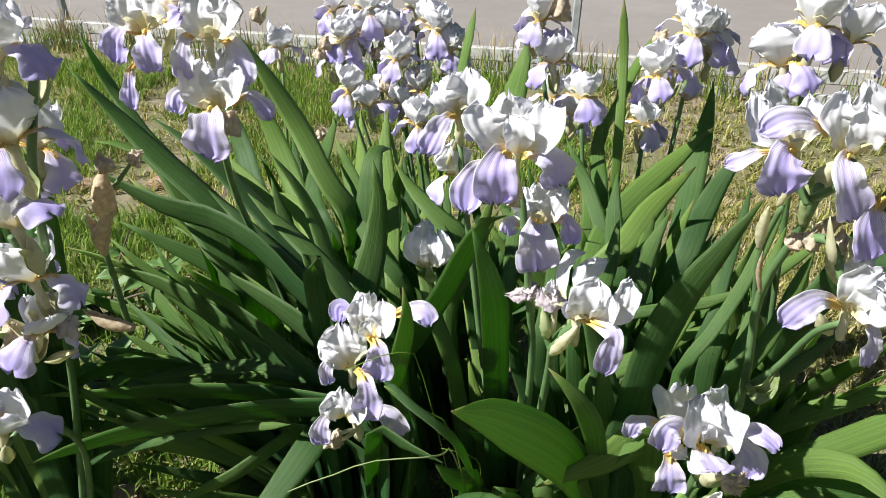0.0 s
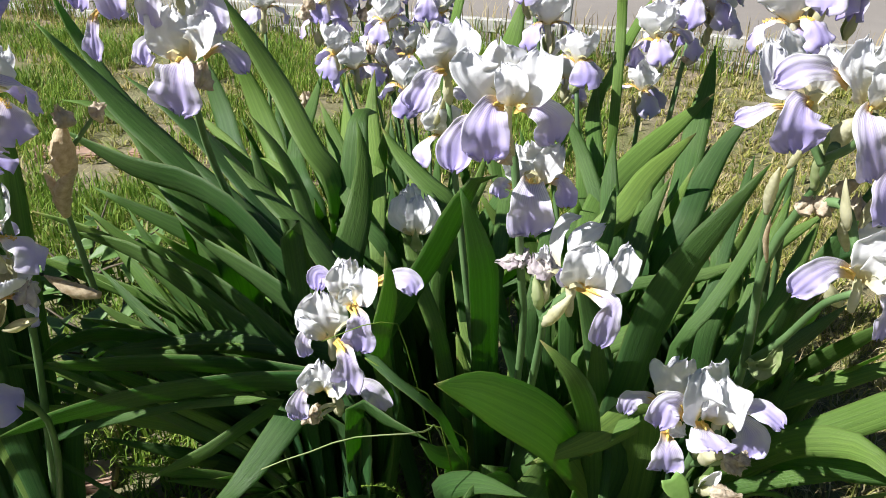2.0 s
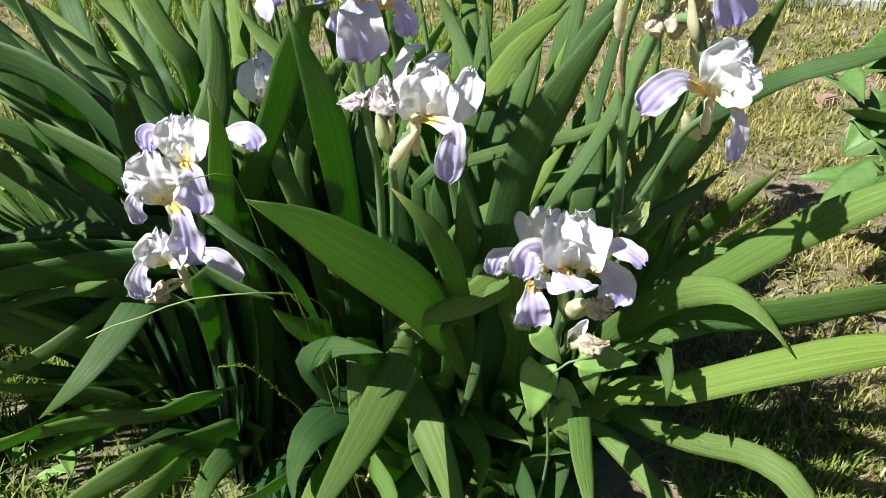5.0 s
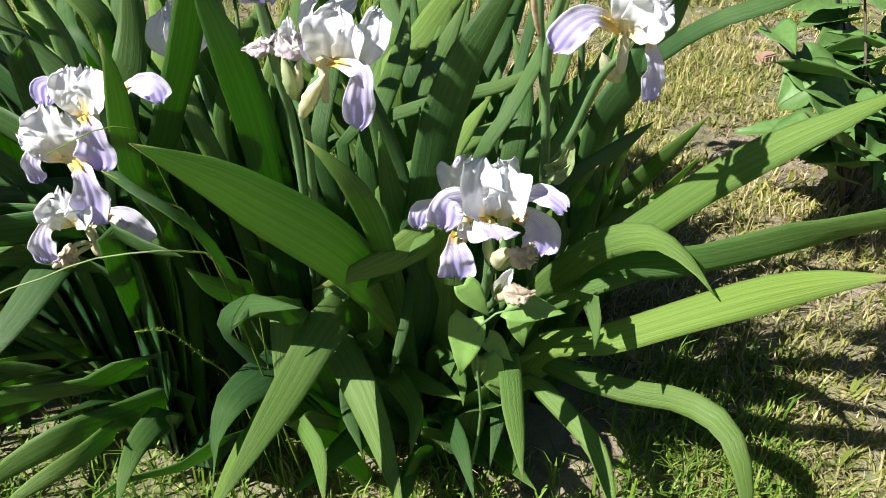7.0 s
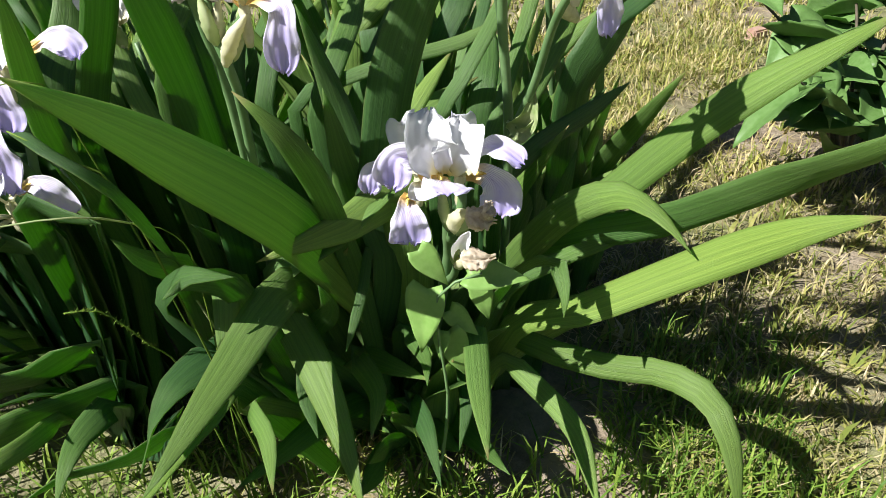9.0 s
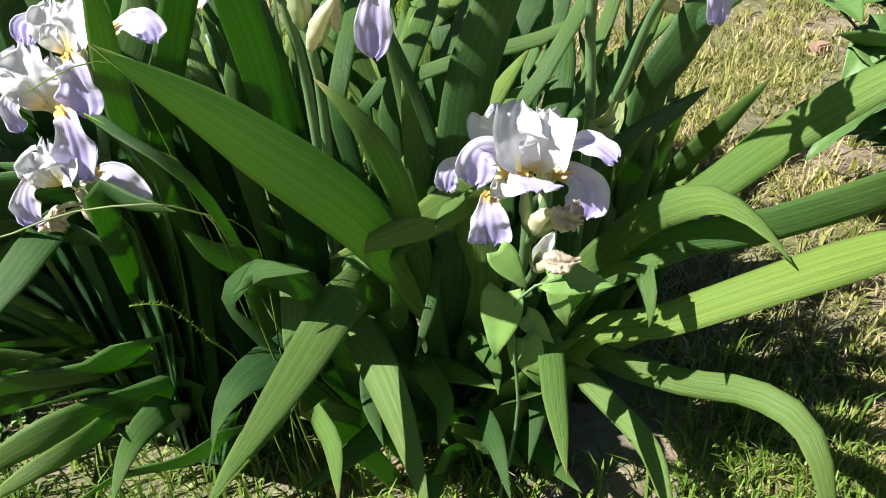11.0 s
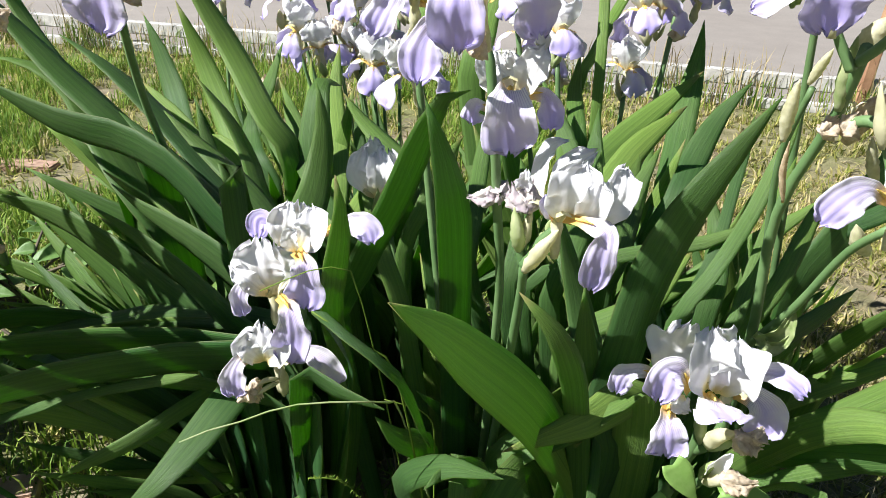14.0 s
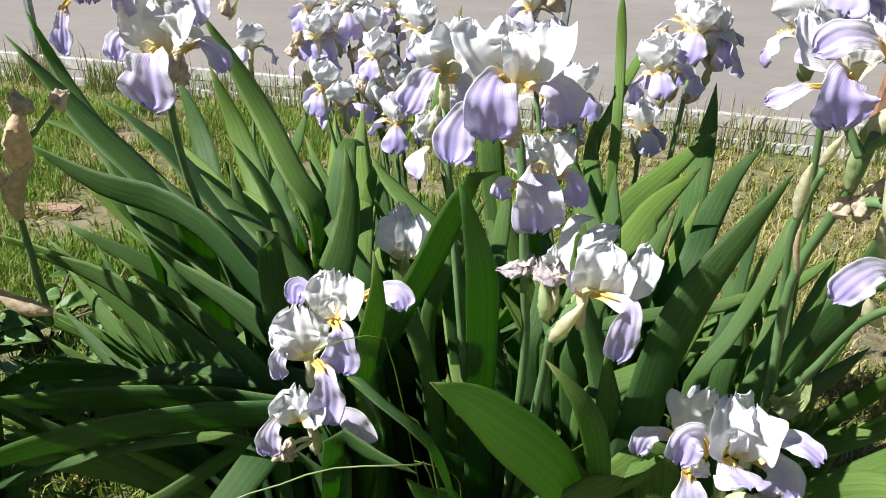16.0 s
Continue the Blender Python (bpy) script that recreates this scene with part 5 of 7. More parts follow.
pod(bloom, ((0.048, 0.975, 0.542), (0.039, 0.965, 0.541), (0.028, 0.96, 0.533)), 0.0074, PAPER, 77)
bloom = throat(centre_fan, 0.108, 1.240, 0.666, 0.7, -150)
petal(bloom, "standard", ((0.107, 1.240, 0.670), (0.099, 1.260, 0.703), (0.100, 1.250, 0.749)), 0.0431, 0, -0.3, 1.2, 384)
petal(bloom, "standard", ((0.103, 1.240, 0.669), (0.084, 1.225, 0.709), (0.093, 1.235, 0.741)), 0.0305, 8, 0.4, 1.2, 385)
petal(bloom, "standard", ((0.111, 1.240, 0.670), (0.138, 1.225, 0.710), (0.127, 1.235, 0.740)), 0.0314, -8, 0.4, 1.2, 386)
petal(bloom, "standard", ((0.108, 1.235, 0.670), (0.119, 1.210, 0.718), (0.113, 1.230, 0.742)), 0.0360, 0, 0.45, 1.1, 387)
petal(bloom, "sheath", ((0.111, 1.240, 0.641), (0.113, 1.225, 0.668), (0.113, 1.220, 0.691)), 0.0205, 0, 0.5, 0.5, 388)
stem(centre_fan, (0.26, 1.26, 0.0), (0.176, 1.277, 0.316), (0.108, 1.29, 0.631), r=0.0045)
bloom = throat(right_fan, 0.551, 0.965, 0.988, 0.95, -100)
petal(bloom, "standard", ((0.547, 0.965, 0.992), (0.509, 0.955, 1.021), (0.503, 0.970, 1.049)), 0.0428, 15, 0.3, 1, 351)
petal(bloom, "standard", ((0.555, 0.985, 0.987), (0.533, 1.000, 1.024), (0.523, 1.000, 1.054)), 0.0436, 5, -0.2, 1, 352)
petal(bloom, "standard", ((0.555, 0.970, 0.993), (0.559, 0.965, 1.023), (0.558, 0.975, 1.047)), 0.0306, -10, 0.3, 1, 353)
petal(bloom, "fall", ((0.549, 0.960, 0.992), (0.533, 0.925, 1.002), (0.528, 0.910, 0.990), (0.531, 0.915, 0.961)), 0.0518, 0, 0.15, 0.8, 354)
petal(bloom, "fall", ((0.535, 0.980, 0.984), (0.517, 0.975, 0.983), (0.501, 0.975, 0.974), (0.486, 0.975, 0.968)), 0.0209, 10, 0.2, 0.9, 355)
bloom = throat(right_fan, 0.606, 0.965, 0.987, 0.95, -80)
petal(bloom, "standard", ((0.598, 0.965, 0.993), (0.580, 0.955, 1.030), (0.589, 0.970, 1.055)), 0.0395, 10, 0.3, 1, 356)
petal(bloom, "standard", ((0.613, 0.975, 0.989), (0.626, 0.985, 1.023), (0.617, 0.990, 1.060)), 0.0535, 0, -0.15, 1, 357)
petal(bloom, "standard", ((0.604, 0.955, 0.993), (0.603, 0.935, 1.020), (0.603, 0.945, 1.049)), 0.0375, -10, 0.4, 1, 358)
petal(bloom, "fall", ((0.578, 0.960, 1.012), (0.554, 0.945, 1.030), (0.527, 0.935, 1.033), (0.506, 0.935, 1.019)), 0.0308, 0, 0.2, 0.8, 359)
petal(bloom, "fall", ((0.602, 0.955, 0.993), (0.587, 0.920, 0.999), (0.589, 0.905, 0.981), (0.606, 0.915, 0.937)), 0.0414, 0, 0.2, 0.7, 360)
petal(bloom, "fall", ((0.649, 0.965, 0.944), (0.637, 0.950, 0.937), (0.634, 0.940, 0.915), (0.644, 0.945, 0.880)), 0.0463, 0, 0.2, 0.7, 361)
bloom = throat(right_fan, 0.645, 0.970, 0.797, 0.9, 180)
petal(bloom, "standard", ((0.639, 0.970, 0.804), (0.648, 0.955, 0.839), (0.670, 0.965, 0.857)), 0.0525, 0, 0.3, 1, 362)
petal(bloom, "standard", ((0.644, 0.965, 0.804), (0.657, 0.945, 0.824), (0.679, 0.950, 0.838)), 0.0464, 0, 0.4, 1, 363)
petal(bloom, "standard", ((0.649, 0.985, 0.800), (0.657, 1.000, 0.830), (0.669, 1.000, 0.856)), 0.0382, 0, -0.2, 1, 364)
petal(bloom, "fall", ((0.636, 0.965, 0.807), (0.606, 0.945, 0.827), (0.585, 0.935, 0.820), (0.567, 0.935, 0.797)), 0.0366, 0, 0.15, 0.7, 365)
petal(bloom, "fall", ((0.662, 0.970, 0.795), (0.666, 0.955, 0.797), (0.672, 0.950, 0.778), (0.675, 0.955, 0.736)), 0.0287, -10, 0.2, 0.8, 366)
bract(right_fan, 0.622, 0.98, 0.853, 2, 180, 5, 1)
bract(right_fan, 0.633, 0.98, 0.857, 2, 0, 5, 1)
stem(right_fan, (0.62, 1.3, 0.0), (0.61, 1.17, 0.532), (0.591, 1.12, 0.731), (0.603, 1.05, 0.868), (0.595, 1.0, 0.939), r=0.0065)
stem(right_fan, (0.61, 1.17, 0.532), (0.628, 1.1, 0.627), (0.638, 1.03, 0.73), (0.648, 0.98, 0.779), r=0.005)
bloom = throat(right_fan, 0.616, 1.15, 0.547, .3)
petal(bloom, "sheath", ((0.607, 1.14, 0.555), (0.618, 1.12, 0.571), (0.627, 1.11, 0.593), (0.633, 1.11, 0.624)), 0.0366, 0, 0.5, 0.6, 78)
petal(bloom, "sheath", ((0.61, 1.14, 0.552), (0.619, 1.12, 0.559), (0.629, 1.11, 0.573), (0.636, 1.11, 0.588)), 0.0225, 0, 0.5, 0.6, 79)
stem(right_fan, (0.601, 1.15, 0.648), (0.575, 1.1, 0.801), (0.578, 1.06, 0.888), r=0.004)
stem(right_fan, (0.596, 1.04, 0.857), (0.621, 1.0, 0.871), (0.636, 0.98, 0.832), r=0.0055)
stem(right_fan, (0.591, 1.0, 0.925), (0.598, 0.96, 0.956), (0.601, 0.94, 0.992), r=0.0045)
stem(right_fan, (0.587, 1.0, 0.918), (0.57, 1.0, 0.945), (0.558, 1.0, 0.971), r=0.0045)
bloom = throat(right_fan, 0.609, 1.030, 0.877, 0.3)
pod(bloom, ((0.555, 1.040, 0.839), (0.552, 1.030, 0.874), (0.552, 1.020, 0.904)), 0.044, PAPER, 210)
pod(bloom, ((0.613, 1.040, 0.841), (0.623, 1.030, 0.875), (0.640, 1.020, 0.897)), 0.066, DRY_BUD, 211)
pod(bloom, ((0.601, 1.040, 0.850), (0.611, 1.030, 0.864), (0.622, 1.020, 0.865)), 0.035, DRY_BUD, 212)
pod(bloom, ((0.609, 1.040, 0.920), (0.609, 1.030, 0.942), (0.616, 1.020, 0.963)), 0.075, PAPER, 213)
pod(bloom, ((0.567, 1.040, 0.896), (0.571, 1.030, 0.915), (0.575, 1.020, 0.933)), 0.031, PAPER, 214)
pod(bloom, ((0.652, 1.040, 0.799), (0.638, 1.030, 0.827), (0.628, 1.020, 0.854)), 0.040, PAPER, 215)
pod(bloom, ((0.666, 1.040, 0.800), (0.657, 1.030, 0.828), (0.652, 1.020, 0.852)), 0.035, DRY_BUD, 216)
pod(bloom, ((0.599, 1.040, 0.872), (0.594, 1.030, 0.913), (0.593, 1.020, 0.945)), 0.048, GREEN_BRACT, 217)
pod(bloom, ((0.662, 1.040, 0.726), (0.646, 1.030, 0.743), (0.635, 1.020, 0.765)), 0.057, PAPER, 218)
pod(bloom, ((0.568, 1.040, 0.776), (0.558, 1.030, 0.813), (0.555, 1.020, 0.845)), 0.022, DRY_BUD, 219)
wilt(right_fan, 0.587, 1.020, 0.862, 0, 0.5, 30, 60)
wilt(right_fan, 0.633, 1.000, 0.872, 1, 0.5, 80, 30)
wilt(right_fan, 0.604, 1.02, 0.864, 0, 0.55, 0, 40)
flower(far_right_fan, 0.641, 1.3, 1.049, 1.05, -100, 5, 0, 1, 3, 17)
stem(far_right_fan, (0.78, 1.55, 0.0), (0.704, 1.413, 0.507), (0.641, 1.3, 1.014), r=0.0055)
flower(far_right_fan, 0.616, 1.32, 0.993, 1.0, -60, 10, 180, 1, 3, 18)
flower(far_right_fan, 0.706, 1.35, 1.021, 0.95, -20, 10, 0, 1, 3, 19)
flower(rear_right_fan, 0.562, 1.8, 0.93, 1.1, -100, 5, 0, 1, 3, 20)
stem(rear_right_fan, (0.44, 1.62, 0.0), (0.507, 1.719, 0.448), (0.562, 1.8, 0.895), r=0.0055)
flower(rear_right_fan, 0.49, 1.72, 0.867, 1.05, -90, 12, 180, 1, 3, 21)
flower(rear_right_fan, 0.48, 1.78, 0.748, 1.0, -70, 5, 0, 1, 3, 22)
stem(rear_right_fan, (0.44, 1.62, 0.0), (0.462, 1.708, 0.356), (0.48, 1.78, 0.713), r=0.0055)
flower(rear_right_fan, 0.609, 1.85, 0.885, 0.95, -40, 10, 0, 1, 3, 23)
wilt(rear_right_fan, 0.495, 1.8, 0.928, 0, 0.9, 0, 40)
bract(rear_right_fan, 0.552, 1.8, 0.884, 0, 0, 15, 1)
flower(rear_right_fan, 0.344, 1.69, 0.824, 1.0, -80, 5, 0, 1, 3, 24)
stem(rear_right_fan, (0.44, 1.62, 0.0), (0.387, 1.659, 0.395), (0.344, 1.69, 0.789), r=0.0055)
flower(rear_right_fan, 0.249, 1.75, 0.966, 1.0, -110, 5, 0, 1, 3, 25)
stem(rear_right_fan, (0.44, 1.62, 0.0), (0.335, 1.692, 0.466), (0.249, 1.75, 0.931), r=0.0055)
flower(rear_right_fan, 0.28, 1.74, 0.884, 1.05, -130, 8, 180, 1, 3, 26)
flower(rear_right_fan, 0.28, 1.78, 0.802, 0.85, -60, 8, 0, 1, 3, 27)
wilt(rear_right_fan, 0.286, 1.75, 1.0, 0, 1.2, 0, 40)
flower(far_fan, -0.225, 1.95, 0.871, 1.0, -100, 8, -100, 1, 3, 40)
stem(far_fan, (0.02, 1.95, 0.0), (-0.115, 1.95, 0.418), (-0.225, 1.95, 0.836), r=0.0045)
flower(far_fan, -0.172, 2.0, 0.929, 1.0, -60, 8, -60, 1, 3, 41)
stem(far_fan, (0.02, 1.95, 0.0), (-0.086, 1.978, 0.447), (-0.172, 2.0, 0.894), r=0.0045)
flower(far_fan, -0.078, 1.9, 0.841, 1.0, -90, 8, -90, 1, 3, 42)
stem(far_fan, (0.02, 1.95, 0.0), (-0.034, 1.922, 0.403), (-0.078, 1.9, 0.806), r=0.0045)
flower(far_fan, -0.001, 2.0, 0.886, 1.0, -80, 8, -80, 1, 3, 43)
stem(far_fan, (0.02, 1.95, 0.0), (0.008, 1.978, 0.425), (-0.001, 2.0, 0.851), r=0.0045)
flower(far_fan, -0.183, 1.85, 0.777, 1.0, -100, 8, -100, 1, 3, 44)
stem(far_fan, (0.02, 1.95, 0.0), (-0.092, 1.895, 0.371), (-0.183, 1.85, 0.742), r=0.0045)
flower(far_fan, -0.064, 2.05, 0.929, 1.0, -130, 8, -130, 1, 3, 45)
stem(far_fan, (0.02, 1.95, 0.0), (-0.026, 2.005, 0.447), (-0.064, 2.05, 0.894), r=0.0045)
flower(far_fan, -0.118, 2.0, 0.884, 1.0, -30, 8, -30, 1, 3, 46)
stem(far_fan, (0.02, 1.95, 0.0), (-0.056, 1.978, 0.424), (-0.118, 2.0, 0.849), r=0.0045)
flower(far_fan, -0.005, 1.75, 0.736, 1.0, -75, 8, -75, 1, 3, 47)
stem(far_fan, (0.02, 1.95, 0.0), (0.006, 1.84, 0.35), (-0.005, 1.75, 0.701), r=0.0045)
flower(far_fan, -0.137, 1.85, 0.746, 1.0, -140, 8, -140, 1, 3, 48)
flower(far_fan, -0.271, 2.05, 0.924, 1.0, -100, 8, -100, 1, 3, 49)
flower(far_fan, -0.068, 1.9, 0.733, 1.0, -40, 8, -40, 1, 3, 50)
wilt(far_fan, -0.251, 1.9, 0.881, 0, 0.7, 0, 40)
bract(far_fan, -0.238, 1.92, 0.858, 0, 0, 25, 0.9)
wilt(far_fan, -0.168, 1.9, 0.784, 0, 0.7, 50, 40)
bract(far_fan, -0.154, 1.92, 0.759, 0, 60, 25, 0.9)
wilt(far_fan, -0.266, 1.9, 0.855, 0, 0.7, 100, 40)
bract(far_fan, -0.254, 1.92, 0.83, 0, 120, 25, 0.9)
wilt(far_fan, -0.113, 1.9, 0.786, 0, 0.7, 150, 40)
bract(far_fan, -0.098, 1.92, 0.761, 0, 180, 25, 0.9)
wilt(far_fan, -0.025, 1.9, 0.816, 0, 0.7, 200, 40)
bract(far_fan, -0.009, 1.92, 0.791, 0, 240, 25, 0.9)
wilt(far_fan, -0.276, 1.9, 0.661, 0, 0.7, 250, 40)
bract(far_fan, -0.262, 1.92, 0.633, 0, 300, 25, 0.9)
flower(far_left_fan, -0.41, 2.03, 0.828, 1.0, -110, 5, 0, 1, 3, 60)
stem(far_left_fan, (-0.42, 1.95, 0.0), (-0.414, 1.994, 0.397), (-0.41, 2.03, 0.793), r=0.0045)
wilt(far_left_fan, -0.433, 1.95, 0.932, 0, 0.8, 0, 40)
bract(far_left_fan, -0.434, 1.97, 0.902, 0, 0, 15, 1)
bloom = throat(side_fan, -0.166, 1.130, 0.953, 0.95, -95)
petal(bloom, "standard", ((-0.169, 1.130, 0.958), (-0.179, 1.115, 0.995), (-0.176, 1.130, 1.026)), 0.0564, 10, 0.3, 0.9, 367)
petal(bloom, "standard", ((-0.175, 1.150, 0.952), (-0.169, 1.170, 0.989), (-0.164, 1.170, 1.025)), 0.0711, 0, -0.2, 0.9, 368)
petal(bloom, "standard", ((-0.154, 1.120, 0.962), (-0.128, 1.105, 1.000), (-0.132, 1.120, 1.024)), 0.0460, -10, 0.35, 1, 369)
petal(bloom, "fall", ((-0.166, 1.120, 0.960), (-0.157, 1.085, 0.966), (-0.155, 1.070, 0.947), (-0.163, 1.080, 0.902)), 0.0650, 0, 0.15, 0.7, 370)
petal(bloom, "fall", ((-0.189, 1.140, 0.956), (-0.206, 1.135, 0.977), (-0.221, 1.130, 0.972), (-0.227, 1.130, 0.949)), 0.0316, 0, 0.2, 1, 371)
petal(bloom, "fall", ((-0.153, 1.150, 0.956), (-0.128, 1.155, 0.970), (-0.111, 1.155, 0.959), (-0.099, 1.155, 0.937)), 0.0283, -10, 0.2, 0.9, 372)
bloom = throat(side_fan, -0.163, 1.130, 1.051, 0.9, -60)
petal(bloom, "standard", ((-0.164, 1.130, 1.054), (-0.170, 1.120, 1.083), (-0.169, 1.130, 1.114)), 0.0480, 10, 0.3, 1, 373)
petal(bloom, "standard", ((-0.170, 1.150, 1.051), (-0.166, 1.165, 1.083), (-0.161, 1.165, 1.116)), 0.0726, 0, -0.2, 1, 374)
petal(bloom, "standard", ((-0.151, 1.120, 1.056), (-0.124, 1.110, 1.083), (-0.123, 1.120, 1.106)), 0.0400, -10, 0.35, 1, 375)
petal(bloom, "fall", ((-0.179, 1.130, 1.058), (-0.183, 1.110, 1.058), (-0.189, 1.105, 1.039), (-0.197, 1.110, 1.002)), 0.0346, 0, 0.2, 0.8, 376)
petal(bloom, "fall", ((-0.149, 1.140, 1.052), (-0.129, 1.125, 1.049), (-0.118, 1.120, 1.030), (-0.119, 1.125, 0.995)), 0.0425, 0, 0.2, 0.8, 377)
bloom = throat(side_fan, -0.252, 1.130, 1.059, 0.9, -120)
petal(bloom, "standard", ((-0.253, 1.130, 1.064), (-0.268, 1.120, 1.085), (-0.269, 1.130, 1.116)), 0.0496, 10, 0.3, 1, 378)
petal(bloom, "standard", ((-0.259, 1.150, 1.061), (-0.255, 1.165, 1.088), (-0.252, 1.165, 1.122)), 0.0661, 0, -0.2, 1, 379)
petal(bloom, "fall", ((-0.258, 1.130, 1.061), (-0.274, 1.120, 1.067), (-0.291, 1.120, 1.051), (-0.302, 1.125, 1.019)), 0.0455, 0, 0.2, 1, 380)
petal(bloom, "fall", ((-0.245, 1.120, 1.064), (-0.232, 1.090, 1.061), (-0.225, 1.080, 1.044), (-0.226, 1.085, 1.018)), 0.0406, 0, 0.2, 0.8, 381)
petal(bloom, "fall", ((-0.218, 1.120, 1.075), (-0.199, 1.100, 1.081), (-0.177, 1.090, 1.094)), 0.0310, 0, 0.2, 0.9, 382)
petal(bloom, "fall", ((-0.281, 1.140, 1.015), (-0.287, 1.135, 1.006), (-0.290, 1.130, 0.983), (-0.298, 1.135, 0.951)), 0.0288, 0, 0.2, 0.8, 383)
stem(side_fan, (-0.3, 1.45, 0.0), (-0.171, 1.33, 0.45), (-0.201, 1.23, 0.774), (-0.153, 1.1, 0.947), r=0.006)
wilt(side_fan, -0.137, 1.1, 0.95, 0, 0.8, 0, 40)
wilt(side_fan, -0.209, 1.15, 1.096, 0, 1.1, 0, 40)
bract(side_fan, -0.248, 1.16, 1.021, 0, 0, 15, 1)
flower(edge_fan, -0.299, 0.9, 1.074, 1.1, -5, 15, -20, 1, 3, 70, 0.6)
flower(edge_fan, -0.293, 0.88, 0.984, 1.1, -80, 10, 180, 1, 3, 71)
flower(edge_fan, -0.314, 0.95, 0.955, 0.95, -30, 10, 0, 1, 3, 72)
flower(edge_fan, -0.333, 0.9, 0.871, 1.1, -5, 15, 180, 1, 3, 73, 0.6)
flower(edge_fan, -0.357, 0.93, 0.778, 1.05, 120, 15, 180, 0.8, 3, 74)
flower(edge_fan, -0.362, 0.92, 0.705, 0.9, -90, 20, 0, 0.9, 2, 75)
flower(edge_fan, -0.421, 0.87, 0.566, 1.05, 15, 15, -30, 1, 3, 76, 0.5)
stem(edge_fan, (-0.58, 1.12, 0.0), (-0.387, 1.0, 0.679), (-0.362, 0.92, 0.848), r=0.006)
stem(edge_fan, (-0.58, 1.12, 0.0), (-0.414, 1.0, 0.421), (-0.411, 0.92, 0.555), (-0.421, 0.87, 0.546), r=0.0055)
stem(edge_fan, (-0.387, 1.0, 0.679), (-0.311, 0.92, 0.919), (-0.258, 0.9, 1.063), r=0.006)
bract(edge_fan, -0.277, 0.92, 1.044, 0, 0, 20, 1.1)
bract(edge_fan, -0.289, 0.92, 1.011, 1, 60, 26, 1.1)
bract(edge_fan, -0.275, 0.92, 1.025, 2, 120, 32, 1.1)
bract(edge_fan, -0.363, 0.92, 0.687, 0, 180, 38, 1.1)
bract(edge_fan, -0.405, 0.92, 0.701, 1, 240, 44, 1.1)
bract(edge_fan, -0.337, 0.92, 0.826, 2, 300, 50, 1.1)
bract(edge_fan, -0.366, 0.92, 0.659, 0, 360, 56, 1.1)
wilt(edge_fan, -0.333, 0.94, 0.708, 2, 0.8, 0, 40)
wilt(edge_fan, -0.405, 0.92, 0.701, 0, 0.8, 0, 40)
bloom = throat(edge_fan, -0.280, 1.000, 0.844, 0.3)
pod(bloom, ((-0.281, 1.000, 0.838), (-0.275, 0.995, 0.879), (-0.271, 1.000, 0.915)), 0.100, DRY_BUD, 201)
pod(bloom, ((-0.300, 1.005, 0.785), (-0.289, 0.995, 0.825), (-0.263, 0.990, 0.858)), 0.073, DRY_BUD, 202)
pod(bloom, ((-0.298, 1.000, 0.805), (-0.300, 0.995, 0.832), (-0.308, 0.995, 0.850)), 0.042, DRY_BUD, 203)
pod(bloom, ((-0.283, 1.010, 0.663), (-0.317, 1.005, 0.671), (-0.352, 1.000, 0.694)), 0.066, DRY_BUD, 204)
wilt(edge_fan, -0.270, 1.000, 0.920, 0, 0.62, 0, 0)
wilt(edge_fan, -0.235, 1.020, 0.924, 0, 0.5, 40, 70)
stem(edge_fan, (-0.326, 1.060, 0.617), (-0.311, 1.030, 0.725), (-0.298, 1.005, 0.789), r=0.0045)
stem(edge_fan, (-0.278, 1.010, 0.872), (-0.239, 1.020, 0.918), r=0.003)
flower(far_fan, -0.189, 2.000, 0.882, 1.00, -100, 8, -100, 1, 3, 120)
wilt(far_fan, -0.151, 1.980, 0.840, 0, 0.7, 0, 40)
bract(far_fan, -0.204, 2.000, 0.820, 0, 0, 20, 1)
flower(far_fan, -0.018, 2.020, 0.895, 1.05, -63, 8, -50, 1, 3, 121)
bract(far_fan, -0.030, 2.020, 0.834, 0, 70, 20, 1)
flower(far_fan, -0.097, 1.950, 0.801, 1.00, -26, 8, 0, 1, 3, 122)
wilt(far_fan, -0.059, 1.930, 0.759, 0, 0.7, 120, 40)
bract(far_fan, -0.110, 1.950, 0.738, 0, 140, 20, 1)
flower(far_fan, 0.026, 2.000, 0.840, 1.00, -69, 8, 50, 1, 3, 123)
bract(far_fan, 0.015, 2.000, 0.778, 0, 210, 20, 1)
flower(far_fan, -0.244, 1.980, 0.823, 1.03, -32, 8, 100, 1, 3, 124)
wilt(far_fan, -0.205, 1.960, 0.781, 0, 0.7, 240, 40)
bract(far_fan, -0.260, 1.980, 0.759, 0, 280, 20, 1)
flower(far_fan, -0.026, 1.900, 0.769, 1.03, -75, 8, 150, 1, 3, 125)
bract(far_fan, -0.038, 1.900, 0.707, 0, 350, 20, 1)
flower(far_fan, -0.155, 2.100, 0.883, 1.00, -38, 8, 200, 1, 3, 126)
wilt(far_fan, -0.116, 2.080, 0.839, 0, 0.7, 360, 40)
bract(far_fan, -0.170, 2.100, 0.819, 0, 420, 20, 1)
flower(rear_right_fan, 0.606, 1.850, 0.920, 1.00, -81, 8, 250, 1, 3, 127)
bract(rear_right_fan, 0.605, 1.850, 0.867, 0, 490, 20, 1)
flower(rear_right_fan, 0.532, 1.800, 0.860, 1.00, -44, 8, 300, 1, 3, 128)
wilt(rear_right_fan, 0.563, 1.780, 0.825, 0, 0.7, 480, 40)
bract(rear_right_fan, 0.530, 1.800, 0.806, 0, 560, 20, 1)
